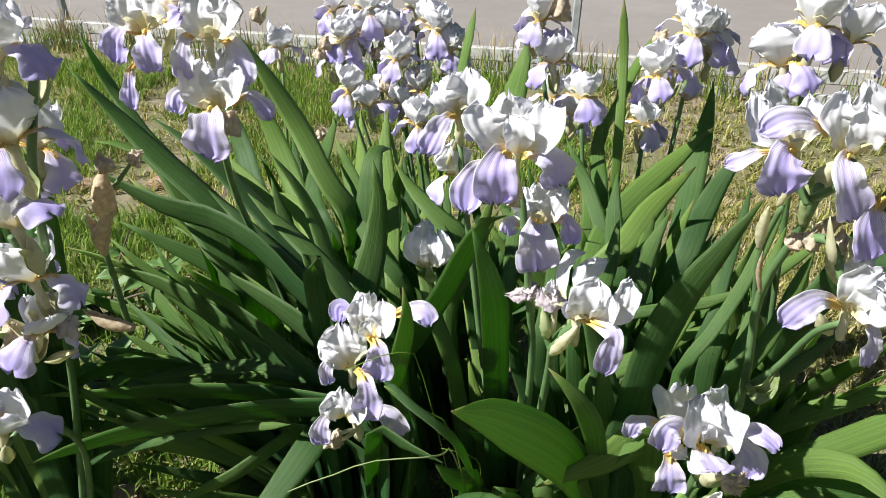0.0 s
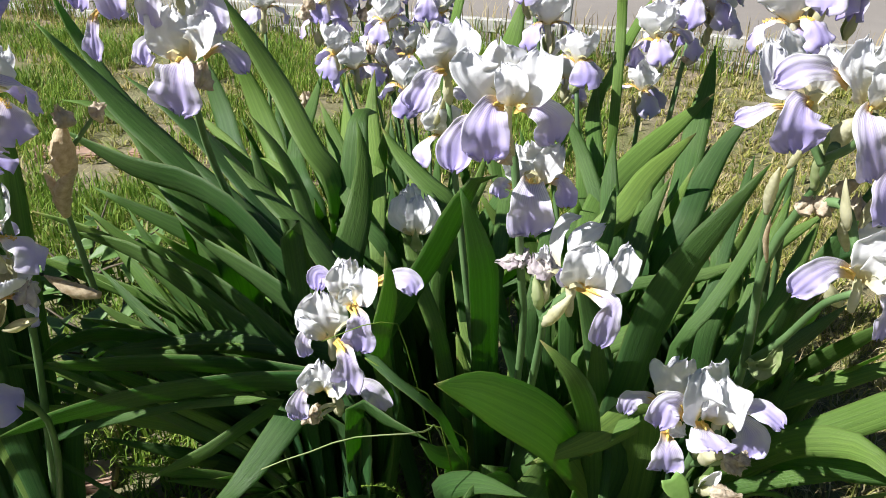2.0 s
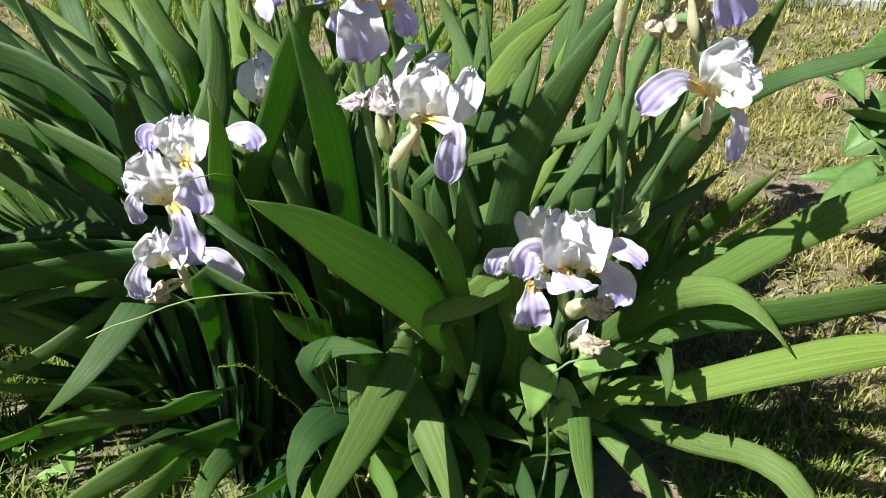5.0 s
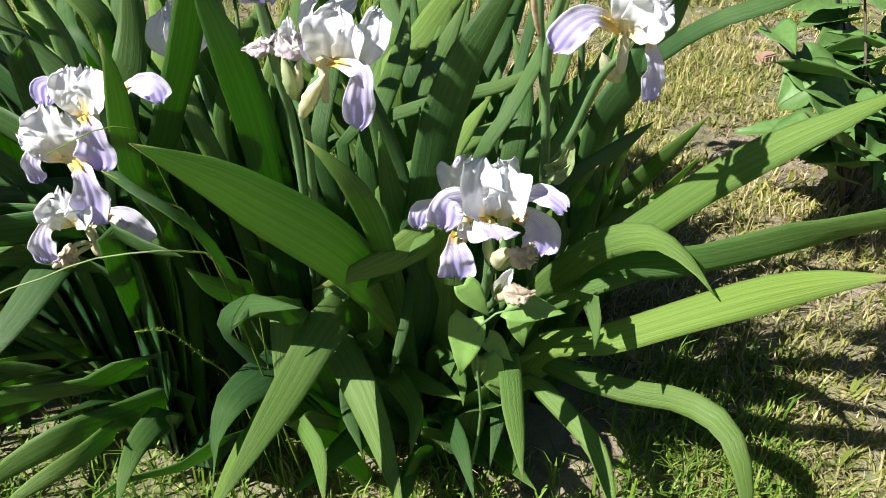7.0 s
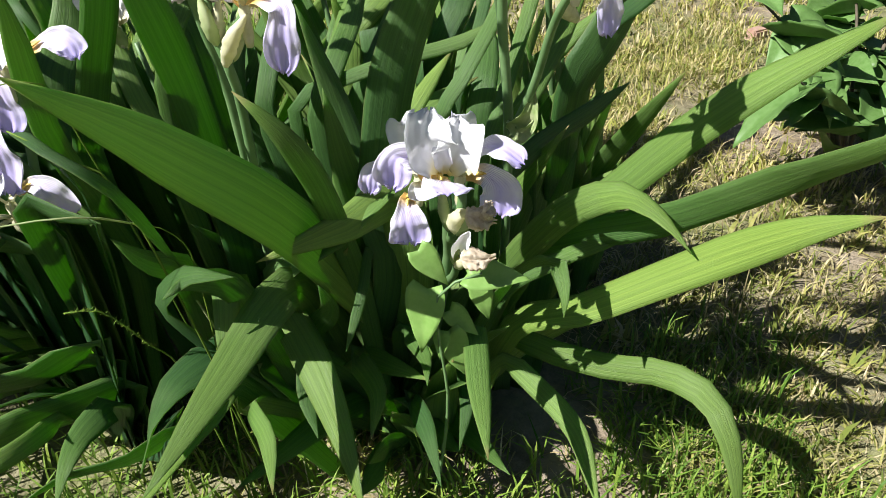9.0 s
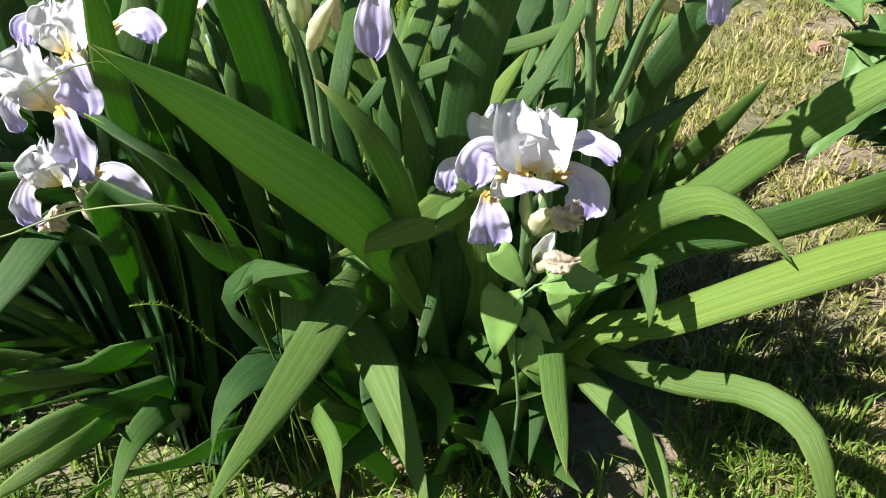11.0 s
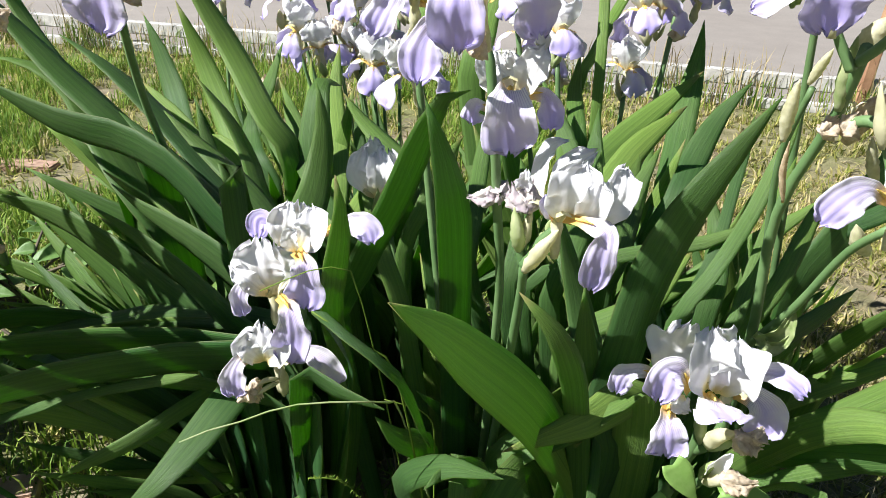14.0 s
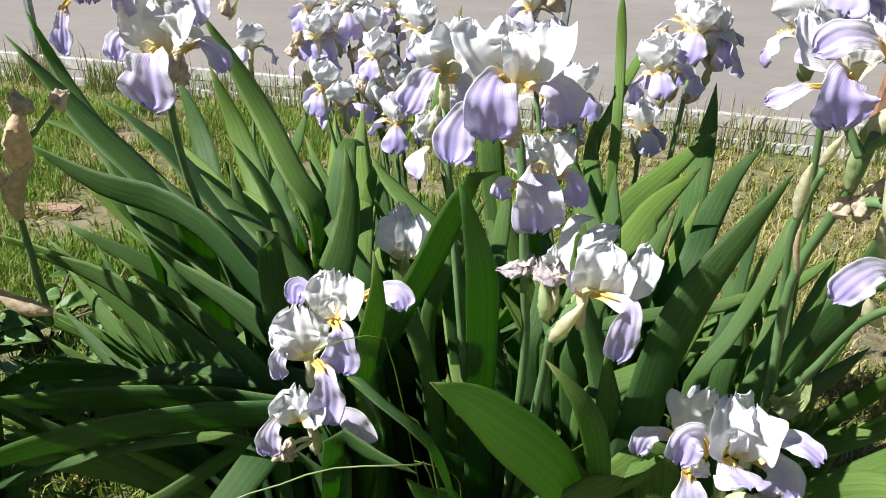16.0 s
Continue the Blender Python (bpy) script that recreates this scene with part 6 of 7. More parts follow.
flower(rear_right_fan, 0.557, 1.900, 0.933, 1.00, -87, 8, 350, 1, 3, 129)
bract(rear_right_fan, 0.554, 1.900, 0.878, 0, 630, 20, 1)
flower(rear_right_fan, 0.326, 1.750, 0.776, 0.80, -50, 8, 400, 1, 3, 130)
wilt(rear_right_fan, 0.358, 1.730, 0.740, 0, 0.7, 600, 40)
bract(rear_right_fan, 0.320, 1.750, 0.719, 0, 700, 20, 1)
flower(far_right_fan, 0.627, 1.350, 0.977, 0.85, -93, 8, 450, 1, 3, 131)
bract(far_right_fan, 0.628, 1.350, 0.939, 0, 770, 20, 1)
flower(rear_right_fan, 0.248, 1.800, 0.933, 0.85, -56, 8, 500, 1, 3, 132)
wilt(rear_right_fan, 0.280, 1.780, 0.898, 0, 0.7, 720, 40)
bract(rear_right_fan, 0.241, 1.800, 0.880, 0, 840, 20, 1)
# tall out-of-view leaves added to the edge plant to shade the left leaves
fill_fan(edge_fan, 20, 0.72, 0.98, 90, 60, 70, 0.25)
# blooms added beyond the left of view; they keep the left leaves dark
outer_shade_fan = iris(-0.98, 1.0, "unseen tall bearded iris crowded with blooms, added to shade the clump")
flower(outer_shade_fan, -0.55, 0.92, 1.0, 1.1, 47, 10, 70, 1, 3, 81)
stem(outer_shade_fan, (-0.98, 1.0, 0.0), (-0.765, 0.96, 0.6), (-0.55, 0.92, 0.965), r=0.0055)
flower(outer_shade_fan, -0.5, 0.95, 0.74, 1.1, 141, 10, 210, 1, 3, 83)
stem(outer_shade_fan, (-0.98, 1.0, 0.0), (-0.74, 0.975, 0.444), (-0.5, 0.95, 0.705), r=0.0055)
flower(outer_shade_fan, -0.62, 0.98, 0.9, 1.1, 188, 10, 280, 1, 3, 84)
stem(outer_shade_fan, (-0.98, 1.0, 0.0), (-0.8, 0.99, 0.54), (-0.62, 0.98, 0.865), r=0.0055)
flower(outer_shade_fan, -0.7, 0.86, 0.98, 1.1, 235, 10, 350, 1, 3, 85)
stem(outer_shade_fan, (-0.98, 1.0, 0.0), (-0.84, 0.93, 0.588), (-0.7, 0.86, 0.945), r=0.0055)
flower(outer_shade_fan, -0.58, 1.02, 1.02, 1.1, 376, 10, 560, 1, 3, 88)
stem(outer_shade_fan, (-0.98, 1.0, 0.0), (-0.78, 1.01, 0.612), (-0.58, 1.02, 0.985), r=0.0055)
flower(outer_shade_fan, -0.72, 0.95, 0.85, 1.1, 423, 10, 630, 1, 3, 89)
stem(outer_shade_fan, (-0.98, 1.0, 0.0), (-0.85, 0.975, 0.51), (-0.72, 0.95, 0.815), r=0.0055)
flower(outer_shade_fan, -0.68, 0.8, 0.88, 1.1, 470, 10, 700, 1, 3, 90)
stem(outer_shade_fan, (-0.98, 1.0, 0.0), (-0.83, 0.9, 0.528), (-0.68, 0.8, 0.845), r=0.0055)
flower(outer_shade_fan, -0.75, 1.05, 1.0, 1.1, 564, 10, 840, 1, 3, 92)
stem(outer_shade_fan, (-0.98, 1.0, 0.0), (-0.865, 1.025, 0.6), (-0.75, 1.05, 0.965), r=0.0055)
flower(outer_shade_fan, -0.72, 1.05, 0.72, 1.1, 611, 10, 910, 1, 3, 93)
stem(outer_shade_fan, (-0.98, 1.0, 0.0), (-0.85, 1.025, 0.432), (-0.72, 1.05, 0.685), r=0.0055)
flower(outer_shade_fan, -0.8, 0.98, 0.78, 1.1, 658, 10, 980, 1, 3, 94)
stem(outer_shade_fan, (-0.98, 1.0, 0.0), (-0.89, 0.99, 0.468), (-0.8, 0.98, 0.745), r=0.0055)
flower(outer_shade_fan, -0.66, 1.08, 0.66, 1.1, 705, 10, 1050, 1, 3, 95)
stem(outer_shade_fan, (-0.98, 1.0, 0.0), (-0.82, 1.04, 0.396), (-0.66, 1.08, 0.625), r=0.0055)
flower(outer_shade_fan, -0.84, 1.06, 0.7, 1.1, 752, 10, 1120, 1, 3, 96)
stem(outer_shade_fan, (-0.98, 1.0, 0.0), (-0.91, 1.03, 0.42), (-0.84, 1.06, 0.665), r=0.0055)
flower(outer_shade_fan, -0.7, 0.98, 0.66, 1.1, 799, 10, 1190, 1, 3, 97)
stem(outer_shade_fan, (-0.98, 1.0, 0.0), (-0.84, 0.99, 0.396), (-0.7, 0.98, 0.625), r=0.0055)
flower(outer_shade_fan, -0.78, 1.1, 0.82, 1.1, 846, 10, 1260, 1, 3, 98)
stem(outer_shade_fan, (-0.98, 1.0, 0.0), (-0.88, 1.05, 0.492), (-0.78, 1.1, 0.785), r=0.0055)
flower(outer_shade_fan, -0.62, 1.02, 0.74, 1.1, 893, 10, 1330, 1, 3, 99)
stem(outer_shade_fan, (-0.98, 1.0, 0.0), (-0.8, 1.01, 0.444), (-0.62, 1.02, 0.705), r=0.0055)
# unseen leaf fan, put there only to cast shade from the left
west_shade_fan = iris(-1.02, 1.27, "unseen dense fan of tall iris leaves, added for shade")
fill_fan(west_shade_fan, 36, 0.5, 0.78, 73, 60, 120, 0.35)
fill_fan(outer_shade_fan, 10, 0.5, 0.84, 31, 0, 180, 0.4)
fill_fan(edge_fan, 4, 0.4, 0.6, 32, 20, 60, 0.3)

# ---- ground ----
def hill(x, y):
    return 0.012 * noise.noise(Vector((x * 1.1, y * 1.1, 0))) + 0.008 * noise.noise(Vector((x * 5, y * 5, 3)))


EDGE_A, EDGE_B = 4.98, -0.150   # the lawn's far edge: y = EDGE_A + EDGE_B * x


def make_ground():
    xs = np.concatenate([np.linspace(-40, -3.2, 12), np.linspace(-3, 3.4, 110), np.linspace(3.6, 40, 12)])
    ts = np.concatenate([np.linspace(-30, -0.6, 8), np.linspace(-0.4, 4.4, 84)])
    verts, faces = [], []
    for t in ts:
        for x in xs:
            top = EDGE_A + EDGE_B * x
            y = t if t < 0 else t * top / 4.4
            verts.append((x, y, hill(x, y) if -3.2 < x < 3.5 and t > -0.5 else 0.0))
    n = len(xs)
    for j in range(len(ts) - 1):
        for i in range(n - 1):
            a = j * n + i
            faces.append((a, a + 1, a + n + 1, a + n))
    # the edge drops to the paving
    b = (len(ts) - 1) * n
    k = len(verts)
    for i, x in enumerate(xs):
        verts.append((x, EDGE_A + EDGE_B * x + 0.03, -0.10))
    for i in range(n - 1):
        faces.append((b + i, b + i + 1, k + i + 1, k + i))
    return tagged(new("ground", mesh_of("ground", verts, faces, SOIL)), "bare brown soil with thin lawn", "ground", kind="structure")


make_ground()


def make_paving():
    xs, ys = np.linspace(-400, 400, 9), np.linspace(0, 1, 9) ** 2 * 600
    verts, faces = [], []
    for d in ys:
        for x in xs:
            verts.append((x, max(-40.0, EDGE_A + EDGE_B * x - 0.3) + d, -0.06))
    for j in range(8):
        for i in range(8):
            a = j * 9 + i
            faces.append((a, a + 1, a + 10, a + 9))
    return tagged(new("pavement", mesh_of("pavement", verts, faces, PAVING)), "plain dusty beige-grey paved surface", "pavement", kind="structure")


make_paving()


# ---- low fence behind the bed ----
def box_mesh(name, a, b, w, h, mat, rot=0.0):
    """A bar of section w x h from a to b with softened edges."""
    a, b = Vector(a), Vector(b)
    t = (b - a).normalized()
    s = t.cross(Vector((0, 0, 1)))
    s = s.normalized() if s.length > 0.1 else Vector((1, 0, 0))
    u = s.cross(t)
    c = min(w, h) * 0.16
    ring = [(-w / 2 + c, -h / 2), (w / 2 - c, -h / 2), (w / 2, -h / 2 + c), (w / 2, h / 2 - c), (w / 2 - c, h / 2), (-w / 2 + c, h / 2), (-w / 2, h / 2 - c), (-w / 2, -h / 2 + c)]
    verts, faces = [], []
    steps = 10
    for j in range(steps + 1):
        p = a.lerp(b, j / steps) + u * 0.006 * noise.noise(Vector((j * 1.7, a.x, 2))) + s * 0.006 * noise.noise(Vector((j * 1.7, a.x, 7)))
        verts += [p + s * x + u * y for x, y in ring]
    for j in range(steps):
        faces += [(j * 8 + i, j * 8 + (i + 1) % 8, j * 8 + 8 + (i + 1) % 8, j * 8 + 8 + i) for i in range(8)]
    faces += [tuple(range(8))[::-1], tuple(steps * 8 + i for i in range(8))]
    return mesh_of(name, verts, faces, mat, smooth=False)


def rail_y(x):
    return 4.96 - 0.155 * x


fence = thing("fence", 0, rail_y(0), -0.06, "low weathered fence with a pale rail and grey posts", "fence")


def in_fence(name, me, label=""):
    ob = part(name, me, fence, label)
    ob.location = -fence.location
    return ob


for x0, x1 in ((-6.2, -3.42), (-3.38, 0.30), (0.34, 3.98)):
    in_fence("rail", box_mesh("rail", (x0, rail_y(x0), 0.15), (x1, rail_y(x1), 0.15), 0.05, 0.085, RAIL), "pale weathered rail")
    in_fence("rail", box_mesh("rail", (x0, rail_y(x0) - 0.05, 0.03), (x1, rail_y(x1) - 0.05, 0.03), 0.04, 0.06, RAIL))
for x, lean, mat in ((-3.40, -0.06, POST), (0.32, 0.05, POST)):
    in_fence("post", box_mesh("post", (x, rail_y(x) + 0.035, -0.08), (x + lean, rail_y(x) + 0.06, 0.95), 0.05, 0.05, mat), "grey metal post")
in_fence("post", box_mesh("post", (2.02, rail_y(2.02) - 0.03, -0.08), (2.10, rail_y(2.02) - 0.02, 0.75), 0.06, 0.05, RUST), "rusty brown post")


# ---- grass and litter ----
def blades(count, place, height, width, lie, seed):
    """Joined grass blades: place(rng, n) gives x, y; lie: 0 upright to 1 flat."""
    rng = np.random.default_rng(seed)
    xy = place(rng, count)
    x, y = xy[:, 0], xy[:, 1]
    n = len(x)
    h = rng.uniform(0.5, 1.0, n) * height
    a = rng.uniform(0, 2 * np.pi, n)
    out = h * np.clip(lie + rng.normal(0, 0.25, n), 0.05, 1.0)
    up = np.sqrt(np.maximum(h * h - out * out, (0.12 * h) ** 2))
    w = width * rng.uniform(0.6, 1.2, n)
    z0 = np.array([hill(i, j) for i, j in xy]) - 0.004
    dx, dy = np.cos(a), np.sin(a)
    sx, sy = -dy * w * 0.5, dx * w * 0.5
    V = np.empty((n, 5, 3))
    V[:, 0] = np.stack([x - sx, y - sy, z0], 1)
    V[:, 1] = np.stack([x + sx, y + sy, z0], 1)
    mx, my, mz = x + dx * out * 0.4, y + dy * out * 0.4, z0 + up * 0.72
    V[:, 2] = np.stack([mx - sx * 0.8, my - sy * 0.8, mz], 1)
    V[:, 3] = np.stack([mx + sx * 0.8, my + sy * 0.8, mz], 1)
    V[:, 4] = np.stack([x + dx * out, y + dy * out, z0 + up * 0.95], 1)
    base = np.arange(n)[:, None] * 5
    quads = (base + np.array([[0, 1, 3, 2]])).tolist()
    tris = (base + np.array([[2, 3, 4]])).tolist()
    return V.reshape(-1, 3), quads + tris


def scatter(x0, x1, y0, y1, patch=1.0, low=0.0, tuft=1, soft=0.3):
    def place(rng, n):
        out = []
        while len(out) < n:
            x, y = rng.uniform(x0, x1), rng.uniform(y0, y1)
            if y > EDGE_A + EDGE_B * x - 0.03:
                continue
            rim = min(x - x0, x1 - x, y - y0, (y1 - y) if y1 < 4.5 else 9.0)
            if rim < soft * (0.55 + 0.9 * noise.noise(Vector((x * 1.9, y * 1.9, 8)))) + rng.uniform(-0.5, 0.3) * soft:
                continue
            inside = ((x - 0.15) / 0.62) ** 2 + ((y - 1.45) / 0.62) ** 2
            if inside < 0.8 and rng.random() < 0.75:
                continue
            if noise.noise(Vector((x * 2.3, y * 2.3, 5))) * patch + rng.uniform(-0.25, 0.25) < low:
                continue
            for k in range(tuft):
                out.append((x + rng.normal(0, 0.011) * (tuft > 1), y + rng.normal(0, 0.011) * (tuft > 1)))
        return np.array(out)
    return place


def stuff(name, count, place, height, width, lie, seed, mat, label):
    v, f = blades(count, place, height, width, lie, seed)
    return tagged(new(name, mesh_of(name, v, f, mat, smooth=False)), label, "grass", kind="stuff")


stuff("lawn_grass", 38000, scatter(0.0, 3.2, 0.4, 3.4, 1.0, 0.06, 9), 0.065, 0.0046, 0.86, 1, TURF, "short sparse sunlit lawn grass, green and straw-yellow")
stuff("lawn_grass", 46000, scatter(-4.2, 4.0, 2.0, 5.6, 1.0, -0.35, 7), 0.08, 0.007, 0.80, 2, TURF, "short sunlit lawn grass behind the irises")
stuff("lawn_grass", 30000, scatter(-3.4, 0.4, 0.2, 2.9, 1.0, -0.15), 0.075, 0.005, 0.5, 3, LUSH, "green grass beside the irises")
stuff("dry_grass", 15000, scatter(0.0, 3.1, 0.4, 3.5, 1.0, -0.4), 0.085, 0.0032, 0.97, 4, STRAW, "flattened dry grass and straw litter")
stuff("dry_grass", 4000, scatter(-2.8, 1.2, 0.6, 4.2, 1.0, -0.25), 0.07, 0.004, 0.97, 5, STRAW, "dry grass litter")


def along_edge(rng, n):
    x = rng.uniform(-5.0, 3.4, n)
    clump = np.array([noise.noise(Vector((i * 3.1, 1, 1))) for i in x])
    x = x[clump + rng.uniform(-0.3, 0.3, n) > -0.05]
    return np.stack([x, EDGE_A + EDGE_B * x - np.abs(rng.normal(0, 0.10, len(x))) - 0.01], 1)


stuff("lawn_grass", 50000, scatter(-7.0, 7.0, -4.0, 4.6, 1.0, -0.3, 8, 1.2), 0.07, 0.010, 0.85, 11, TURF, "thin sunlit lawn around the irises")
stuff("tall_grass", 3800, along_edge, 0.26, 0.006, 0.45, 6, LUSH, "tall uneven grass along the fence")
stuff("tall_grass", 1800, along_edge, 0.40, 0.006, 0.4, 7, STRAW, "tall dry grass stalks along the fence")
stuff("lush_grass", 26000, scatter(-3.6, 0.7, 1.7, 5.0, 1.0, -0.02, 4), 0.13, 0.006, 0.55, 9, LUSH, "patches of fresh green grass in the lawn")
stuff("lush_grass", 22000, scatter(-1.6, 1.2, 0.25, 1.4, 1.0, -0.3, 5), 0.10, 0.0045, 0.6, 8, LUSH, "fresh grass at the front of the irises")


# ---- broad-leaved shrub and weeds ----
def make_broad(seed, heart=0.0, fold=0.25, mat=BROAD, broad=0.36):
    """An oval or heart-shaped leaf, 1 long, lying along x."""
    rnd = random.Random(seed)
    ph = rnd.uniform(0, 6)

    def raw(u, v):
        w = broad * math.sin(math.pi * min(1.0, (0.06 + 0.94 * v)) ** (0.62 - 0.12 * heart)) * (1.05 - 0.15 * v) + 0.004
        x = v - heart * 0.14 * abs(u) * (1 - v) ** 3
        z = fold * w * abs(u) - 0.16 * v * v + 0.025 * math.sin(5 * v + ph) * u + 0.012 * math.sin(21 * v + ph) * abs(u)
        return Vector((x, u * w, z))

    def point(u, v):
        e = 0.02
        a = raw(u + e, v) - raw(u - e, v)
        b = raw(u, min(1, v + e)) - raw(u, max(0, v - e))
        return raw(u, v), a.cross(b).normalized()

    return sheet("leaf", point, 8, 10, 0.008, mat)


HEARTS = [make_broad(s, 1.0, 0.2 + 0.1 * s) for s in (1, 2, 3)]
POINTED = [make_broad(s, 0.8, 0.12 + 0.05 * s, WEED, 0.27) for s in (1, 2)]
OVALS = [make_broad(s, 0.0, 0.15 + 0.1 * s) for s in (4, 5)]


def broad_leaf(plant, mesh, p, length, yaw, pitch, roll):
    m = Matrix.Translation(Vector(p) - plant.location) @ Euler((radians(roll), radians(-pitch), radians(yaw)), "XYZ").to_matrix().to_4x4() @ Matrix.Scale(length, 4)
    return part("leaf", mesh, plant, "", m)


def shrub(x, y, label, seed, height, wide, count, size, mesh):
    rnd = random.Random(seed)
    plant = thing("shrub", x, y, 0.0, label, "shrub")
    tips = []
    for k in range(9):
        a = rnd.uniform(0, 6.28)
        r, h = wide * rnd.uniform(0.35, 1.0), height * rnd.uniform(0.55, 1.0)
        pts = [Vector((0, 0, 0)), Vector((math.cos(a) * r * 0.35, math.sin(a) * r * 0.35, h * 0.55)), Vector((math.cos(a) * r, math.sin(a) * r, h))]
        part("branch", tube("branch", pts, (0.006, 0.0045, 0.002), TWIG, 6, 8, 0.1), plant)
        tips.append(pts)
    for k in range(count):
        pts = tips[k % 9]
        s = rnd.uniform(0.3, 1.0)
        p = spline(pts, s) + Vector((rnd.gauss(0, 0.02), rnd.gauss(0, 0.02), rnd.gauss(0, 0.02)))
        broad_leaf(plant, rnd.choice(mesh), plant.location + p, size * rnd.uniform(0.7, 1.2), rnd.uniform(0, 360), rnd.uniform(-35, 25), rnd.uniform(-30, 30))
    return plant


shrub(1.56, 1.97, "low leafy shrub with broad pointed green leaves", 3, 0.66, 0.50, 120, 0.155, HEARTS)
shrub(-1.02, 1.95, "low weed with rounded green leaves", 5, 0.20, 0.30, 40, 0.085, OVALS)
shrub(-0.40, 1.10, "low weed with small rounded leaves in the grass", 8, 0.05, 0.20, 36, 0.045, POINTED)
shrub(-0.72, 1.62, "low weed with rounded pale green leaves", 6, 0.22, 0.24, 34, 0.085, OVALS)

weed = thing("bindweed", 0.50, 1.02, 0.0, "twining weed with oval light green leaves", "weed")
part("stem", tube("stem", [Vector((0, 0, 0)), Vector((0.02, -0.05, 0.25)), Vector((0.01, -0.07, 0.44)), Vector((0.06, -0.07, 0.47))], (0.003, 0.0022, 0.0015), STALK, 6, 12), weed)


def aimed_leaf(plant, a, b, k):
    """A leaf from its foot a to its tip b, its face turned up and to the front."""
    a, b = Vector(a), Vector(b)
    x = (b - a).normalized()
    y = (FRONT + Vector((-0.35, 0, 0.5))).cross(x).normalized()
    m = Matrix((x, y, x.cross(y))).transposed().to_4x4() @ Matrix.Scale((b - a).length, 4)
    return part("leaf", POINTED[k], plant, "", Matrix.Translation(a - plant.location) @ m)


aimed_leaf(weed, (0.489, 0.955, 0.5), (0.524, 0.945, 0.456), 0)
aimed_leaf(weed, (0.498, 0.96, 0.443), (0.485, 0.94, 0.357), 1)
aimed_leaf(weed, (0.521, 0.97, 0.371), (0.545, 0.955, 0.303), 0)
aimed_leaf(weed, (0.544, 0.955, 0.467), (0.616, 0.945, 0.466), 1)
aimed_leaf(weed, (0.558, 0.97, 0.44), (0.571, 0.96, 0.39), 0)
aimed_leaf(weed, (0.515, 0.965, 0.374), (0.509, 0.955, 0.335), 1)
aimed_leaf(weed, (0.524, 0.98, 0.395), (0.561, 0.97, 0.361), 0)

# ---- dry stalks and seed heads ----
def stalk_with_head(x, y, pts, r, label, head=None, mat=STRAW, name="dry_grass_stalk"):
    plant = thing(name, x, y, 0.0, label, "grass stalk")
    pts = [Vector(p) - plant.location for p in pts]
    part("stem", tube("stem", pts, (r, r * 0.8, r * 0.5), mat, 5, 18, 0.12), plant)
    if head:
        rnd = random.Random(int(x * 1000))
        verts, faces = [], []
        long, wide = head
        for k in range(150):
            s = 1 - long * rnd.random()
            p = spline(pts, s)
            d = Vector((rnd.gauss(0, 1), rnd.gauss(0, 1), rnd.gauss(0.6, 0.8))).normalized() * wide * rnd.uniform(0.6, 1.2)
            e = d.cross(Vector((0.3, 0.5, 0.8))).normalized() * wide * 0.16
            b = len(verts)
            verts += [p - e, p + e, p + d]
            faces.append((b, b + 1, b + 2))
        part("seed_head", mesh_of("seed_head", verts, faces, mat, smooth=False), plant)
    return plant


stalk_with_head(0.28, 1.1, ((0.28, 1.1, 0.0), (0.187, 1.0, 0.488), (0.182, 0.9, 0.584), (0.161, 0.87, 0.604), (0.121, 0.86, 0.605), (0.092, 0.85, 0.603), (0.068, 0.84, 0.595), (0.039, 0.82, 0.595), (0.01, 0.81, 0.584)), 0.0015, "pale twisted grass stalk lying across the leaves", None, GREEN_BRACT, "dry_grass_stalk")
stalk_with_head(0.22, 1.02, ((0.22, 1.02, 0.0), (0.175, 1.0, 0.296), (0.156, 0.97, 0.366), (0.123, 0.95, 0.431), (0.087, 0.94, 0.438)), 0.0015, "grass stalk with a thin green seed spike", (0.35, 0.006), LUSH, "grass_stalk")
stalk_with_head(0.25, 1.05, ((0.25, 1.05, 0.0), (0.192, 0.93, 0.598), (0.151, 0.92, 0.642), (0.108, 0.92, 0.671)), 0.0018, "thin green grass stem across a bloom", None, LUSH, "grass_stalk")
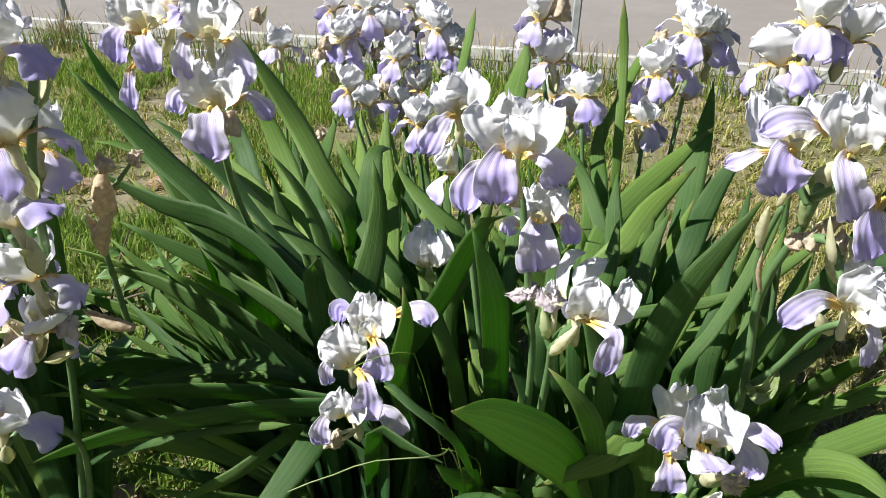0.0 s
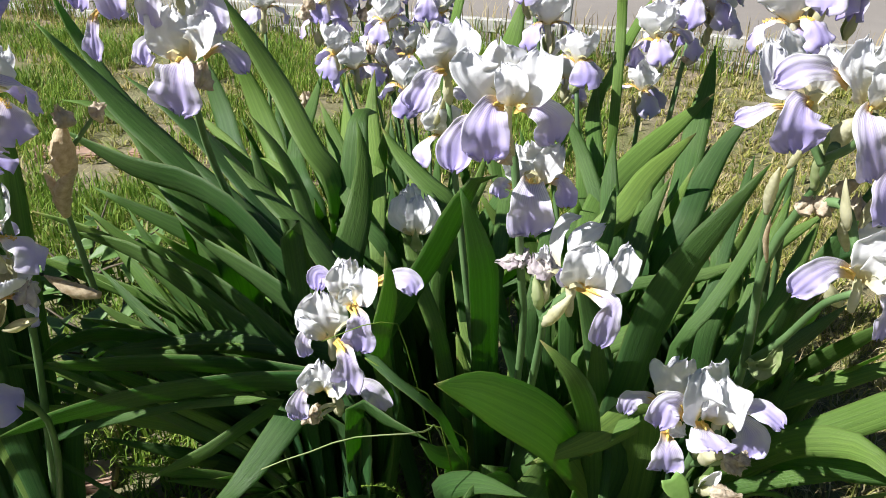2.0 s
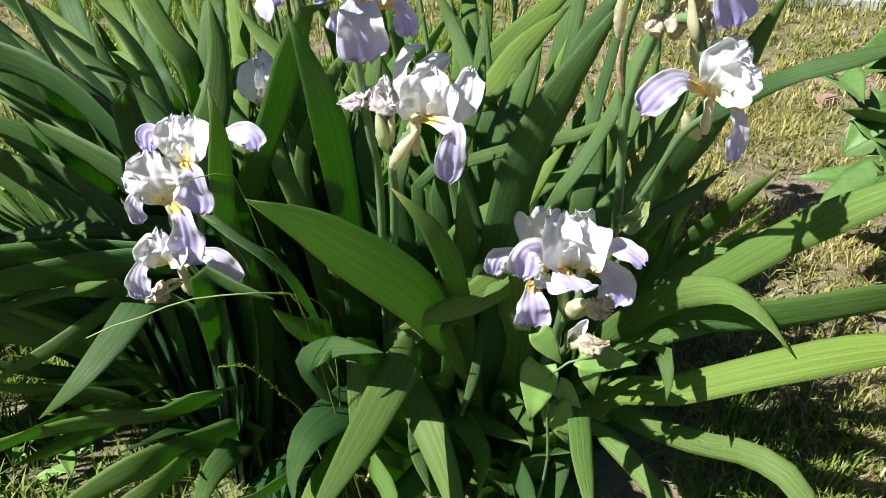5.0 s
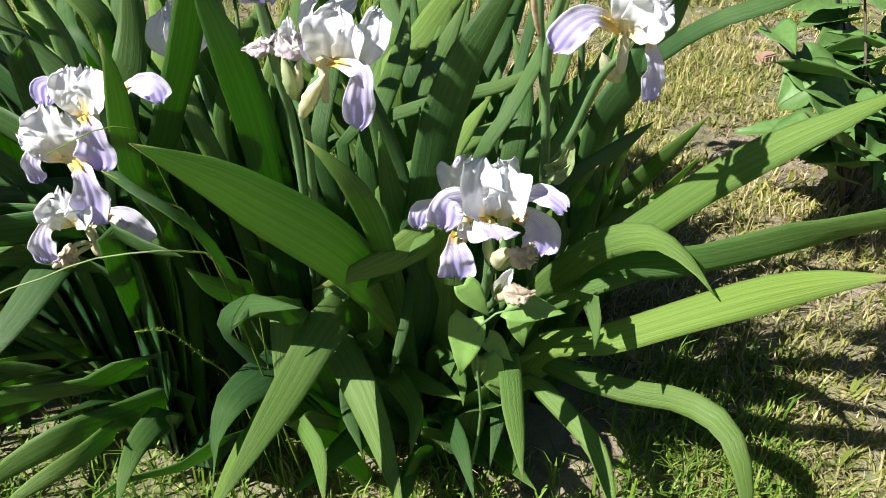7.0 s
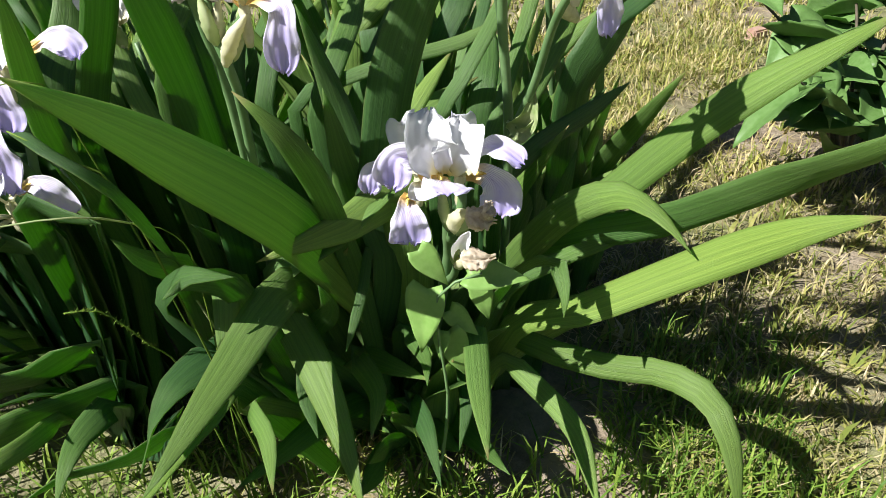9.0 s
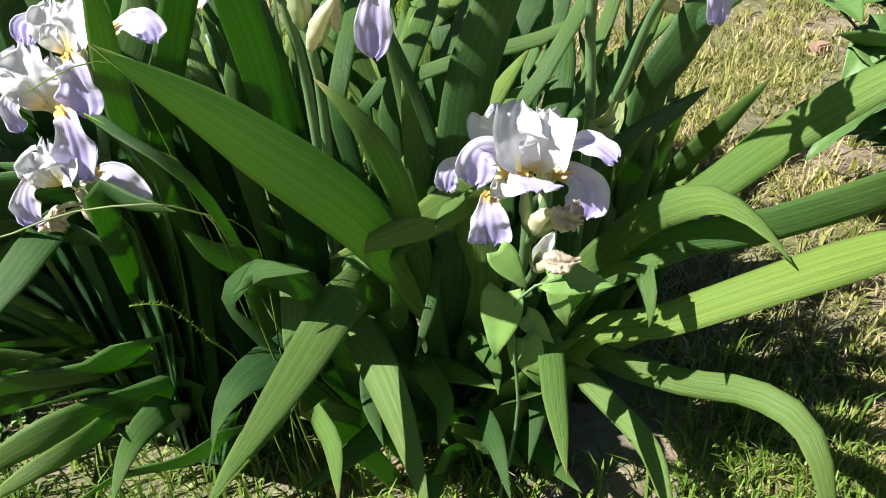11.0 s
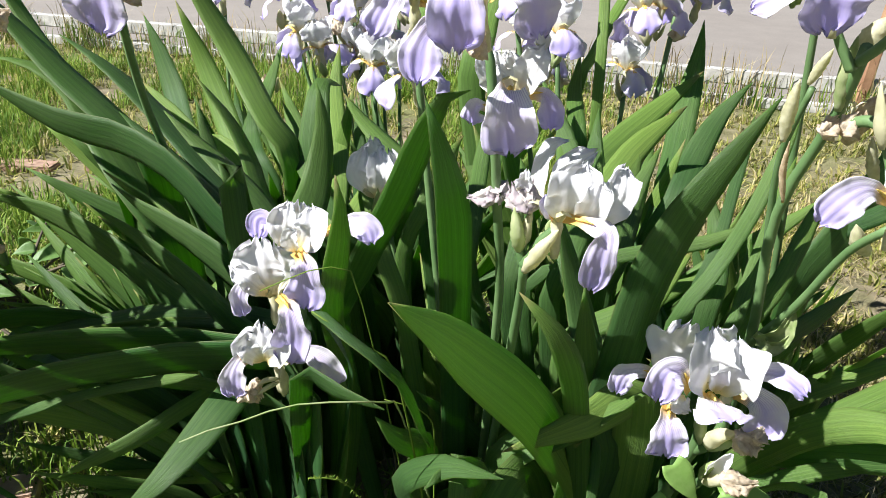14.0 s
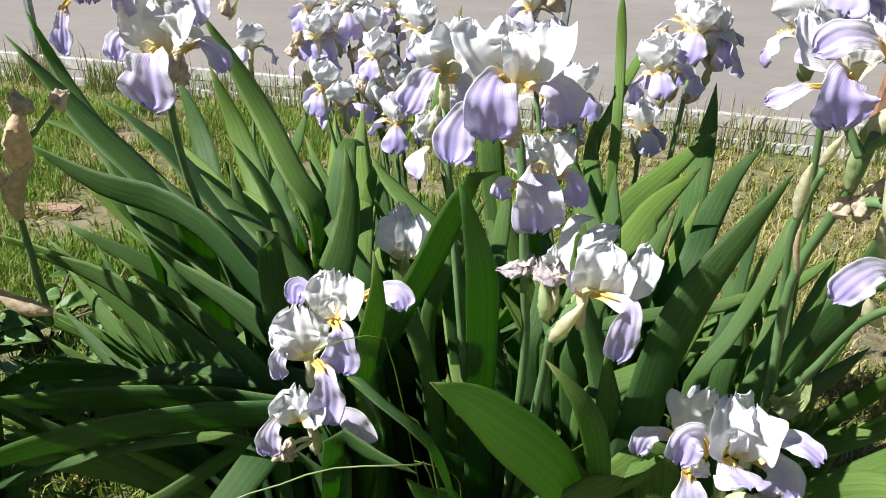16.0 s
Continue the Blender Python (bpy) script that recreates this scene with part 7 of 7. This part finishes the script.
stalk_with_head(0.22, 1.1, ((0.22, 1.1, 0.0), (0.147, 0.95, 0.691), (0.116, 0.93, 0.714), (0.057, 0.92, 0.689)), 0.0012, "thin green grass stem across a bloom", None, LUSH, "grass_stalk")
stalk_with_head(1.006, 1.35, ((1.006, 1.35, 0.0), (1.006, 1.35, 0.24), (0.987, 1.35, 0.334), (0.973, 1.35, 0.367)), 0.0014, "grass stalk with a soft grey seed head", (0.22, 0.008), STRAW, "grass_stalk")
stalk_with_head(1.069, 1.35, ((1.069, 1.35, 0.0), (1.069, 1.35, 0.229), (1.073, 1.35, 0.305), (1.074, 1.35, 0.364)), 0.0014, "grass stalk with a soft grey seed head", (0.25, 0.009), STRAW, "grass_stalk")
stalk_with_head(0.225, 1.0, ((0.225, 1.0, 0.0), (0.225, 1.0, 0.444), (0.218, 0.97, 0.522), (0.175, 0.95, 0.551)), 0.0012, "thin green grass stem under the leaves", None, LUSH, "grass_stalk")

# ---- bricks and litter in the grass ----
def brick(x, y, yaw, lx, ly, lz, label):
    bm = bmesh.new()
    bmesh.ops.create_cube(bm, size=1)
    bmesh.ops.scale(bm, vec=(lx, ly, lz), verts=bm.verts)
    bmesh.ops.bevel(bm, geom=bm.edges[:], offset=0.006, segments=2, affect="EDGES")
    bmesh.ops.subdivide_edges(bm, edges=bm.edges[:], cuts=1)
    for v in bm.verts:
        v.co += noise.noise_vector(v.co * 30) * 0.003
    me = bpy.data.meshes.new("brick")
    bm.to_mesh(me)
    bm.free()
    me.materials.append(BRICK)
    ob = tagged(new("brick", me), label, "brick")
    ob.matrix_basis = pose(x, y, hill(x, y) + lz * 0.32, 2, 1, yaw)
    return ob


brick(-1.70, 2.95, 4, 0.30, 0.09, 0.03, "worn pinkish brick half sunk in the grass")
brick(-1.30, 2.99, -3, 0.26, 0.09, 0.03, "worn pinkish brick half sunk in the grass")
brick(-0.60, 1.27, 24, 0.10, 0.07, 0.035, "small broken brick piece on the soil")
brick(1.76, 3.1, 30, 0.07, 0.05, 0.05, "small broken brick piece in the lawn")
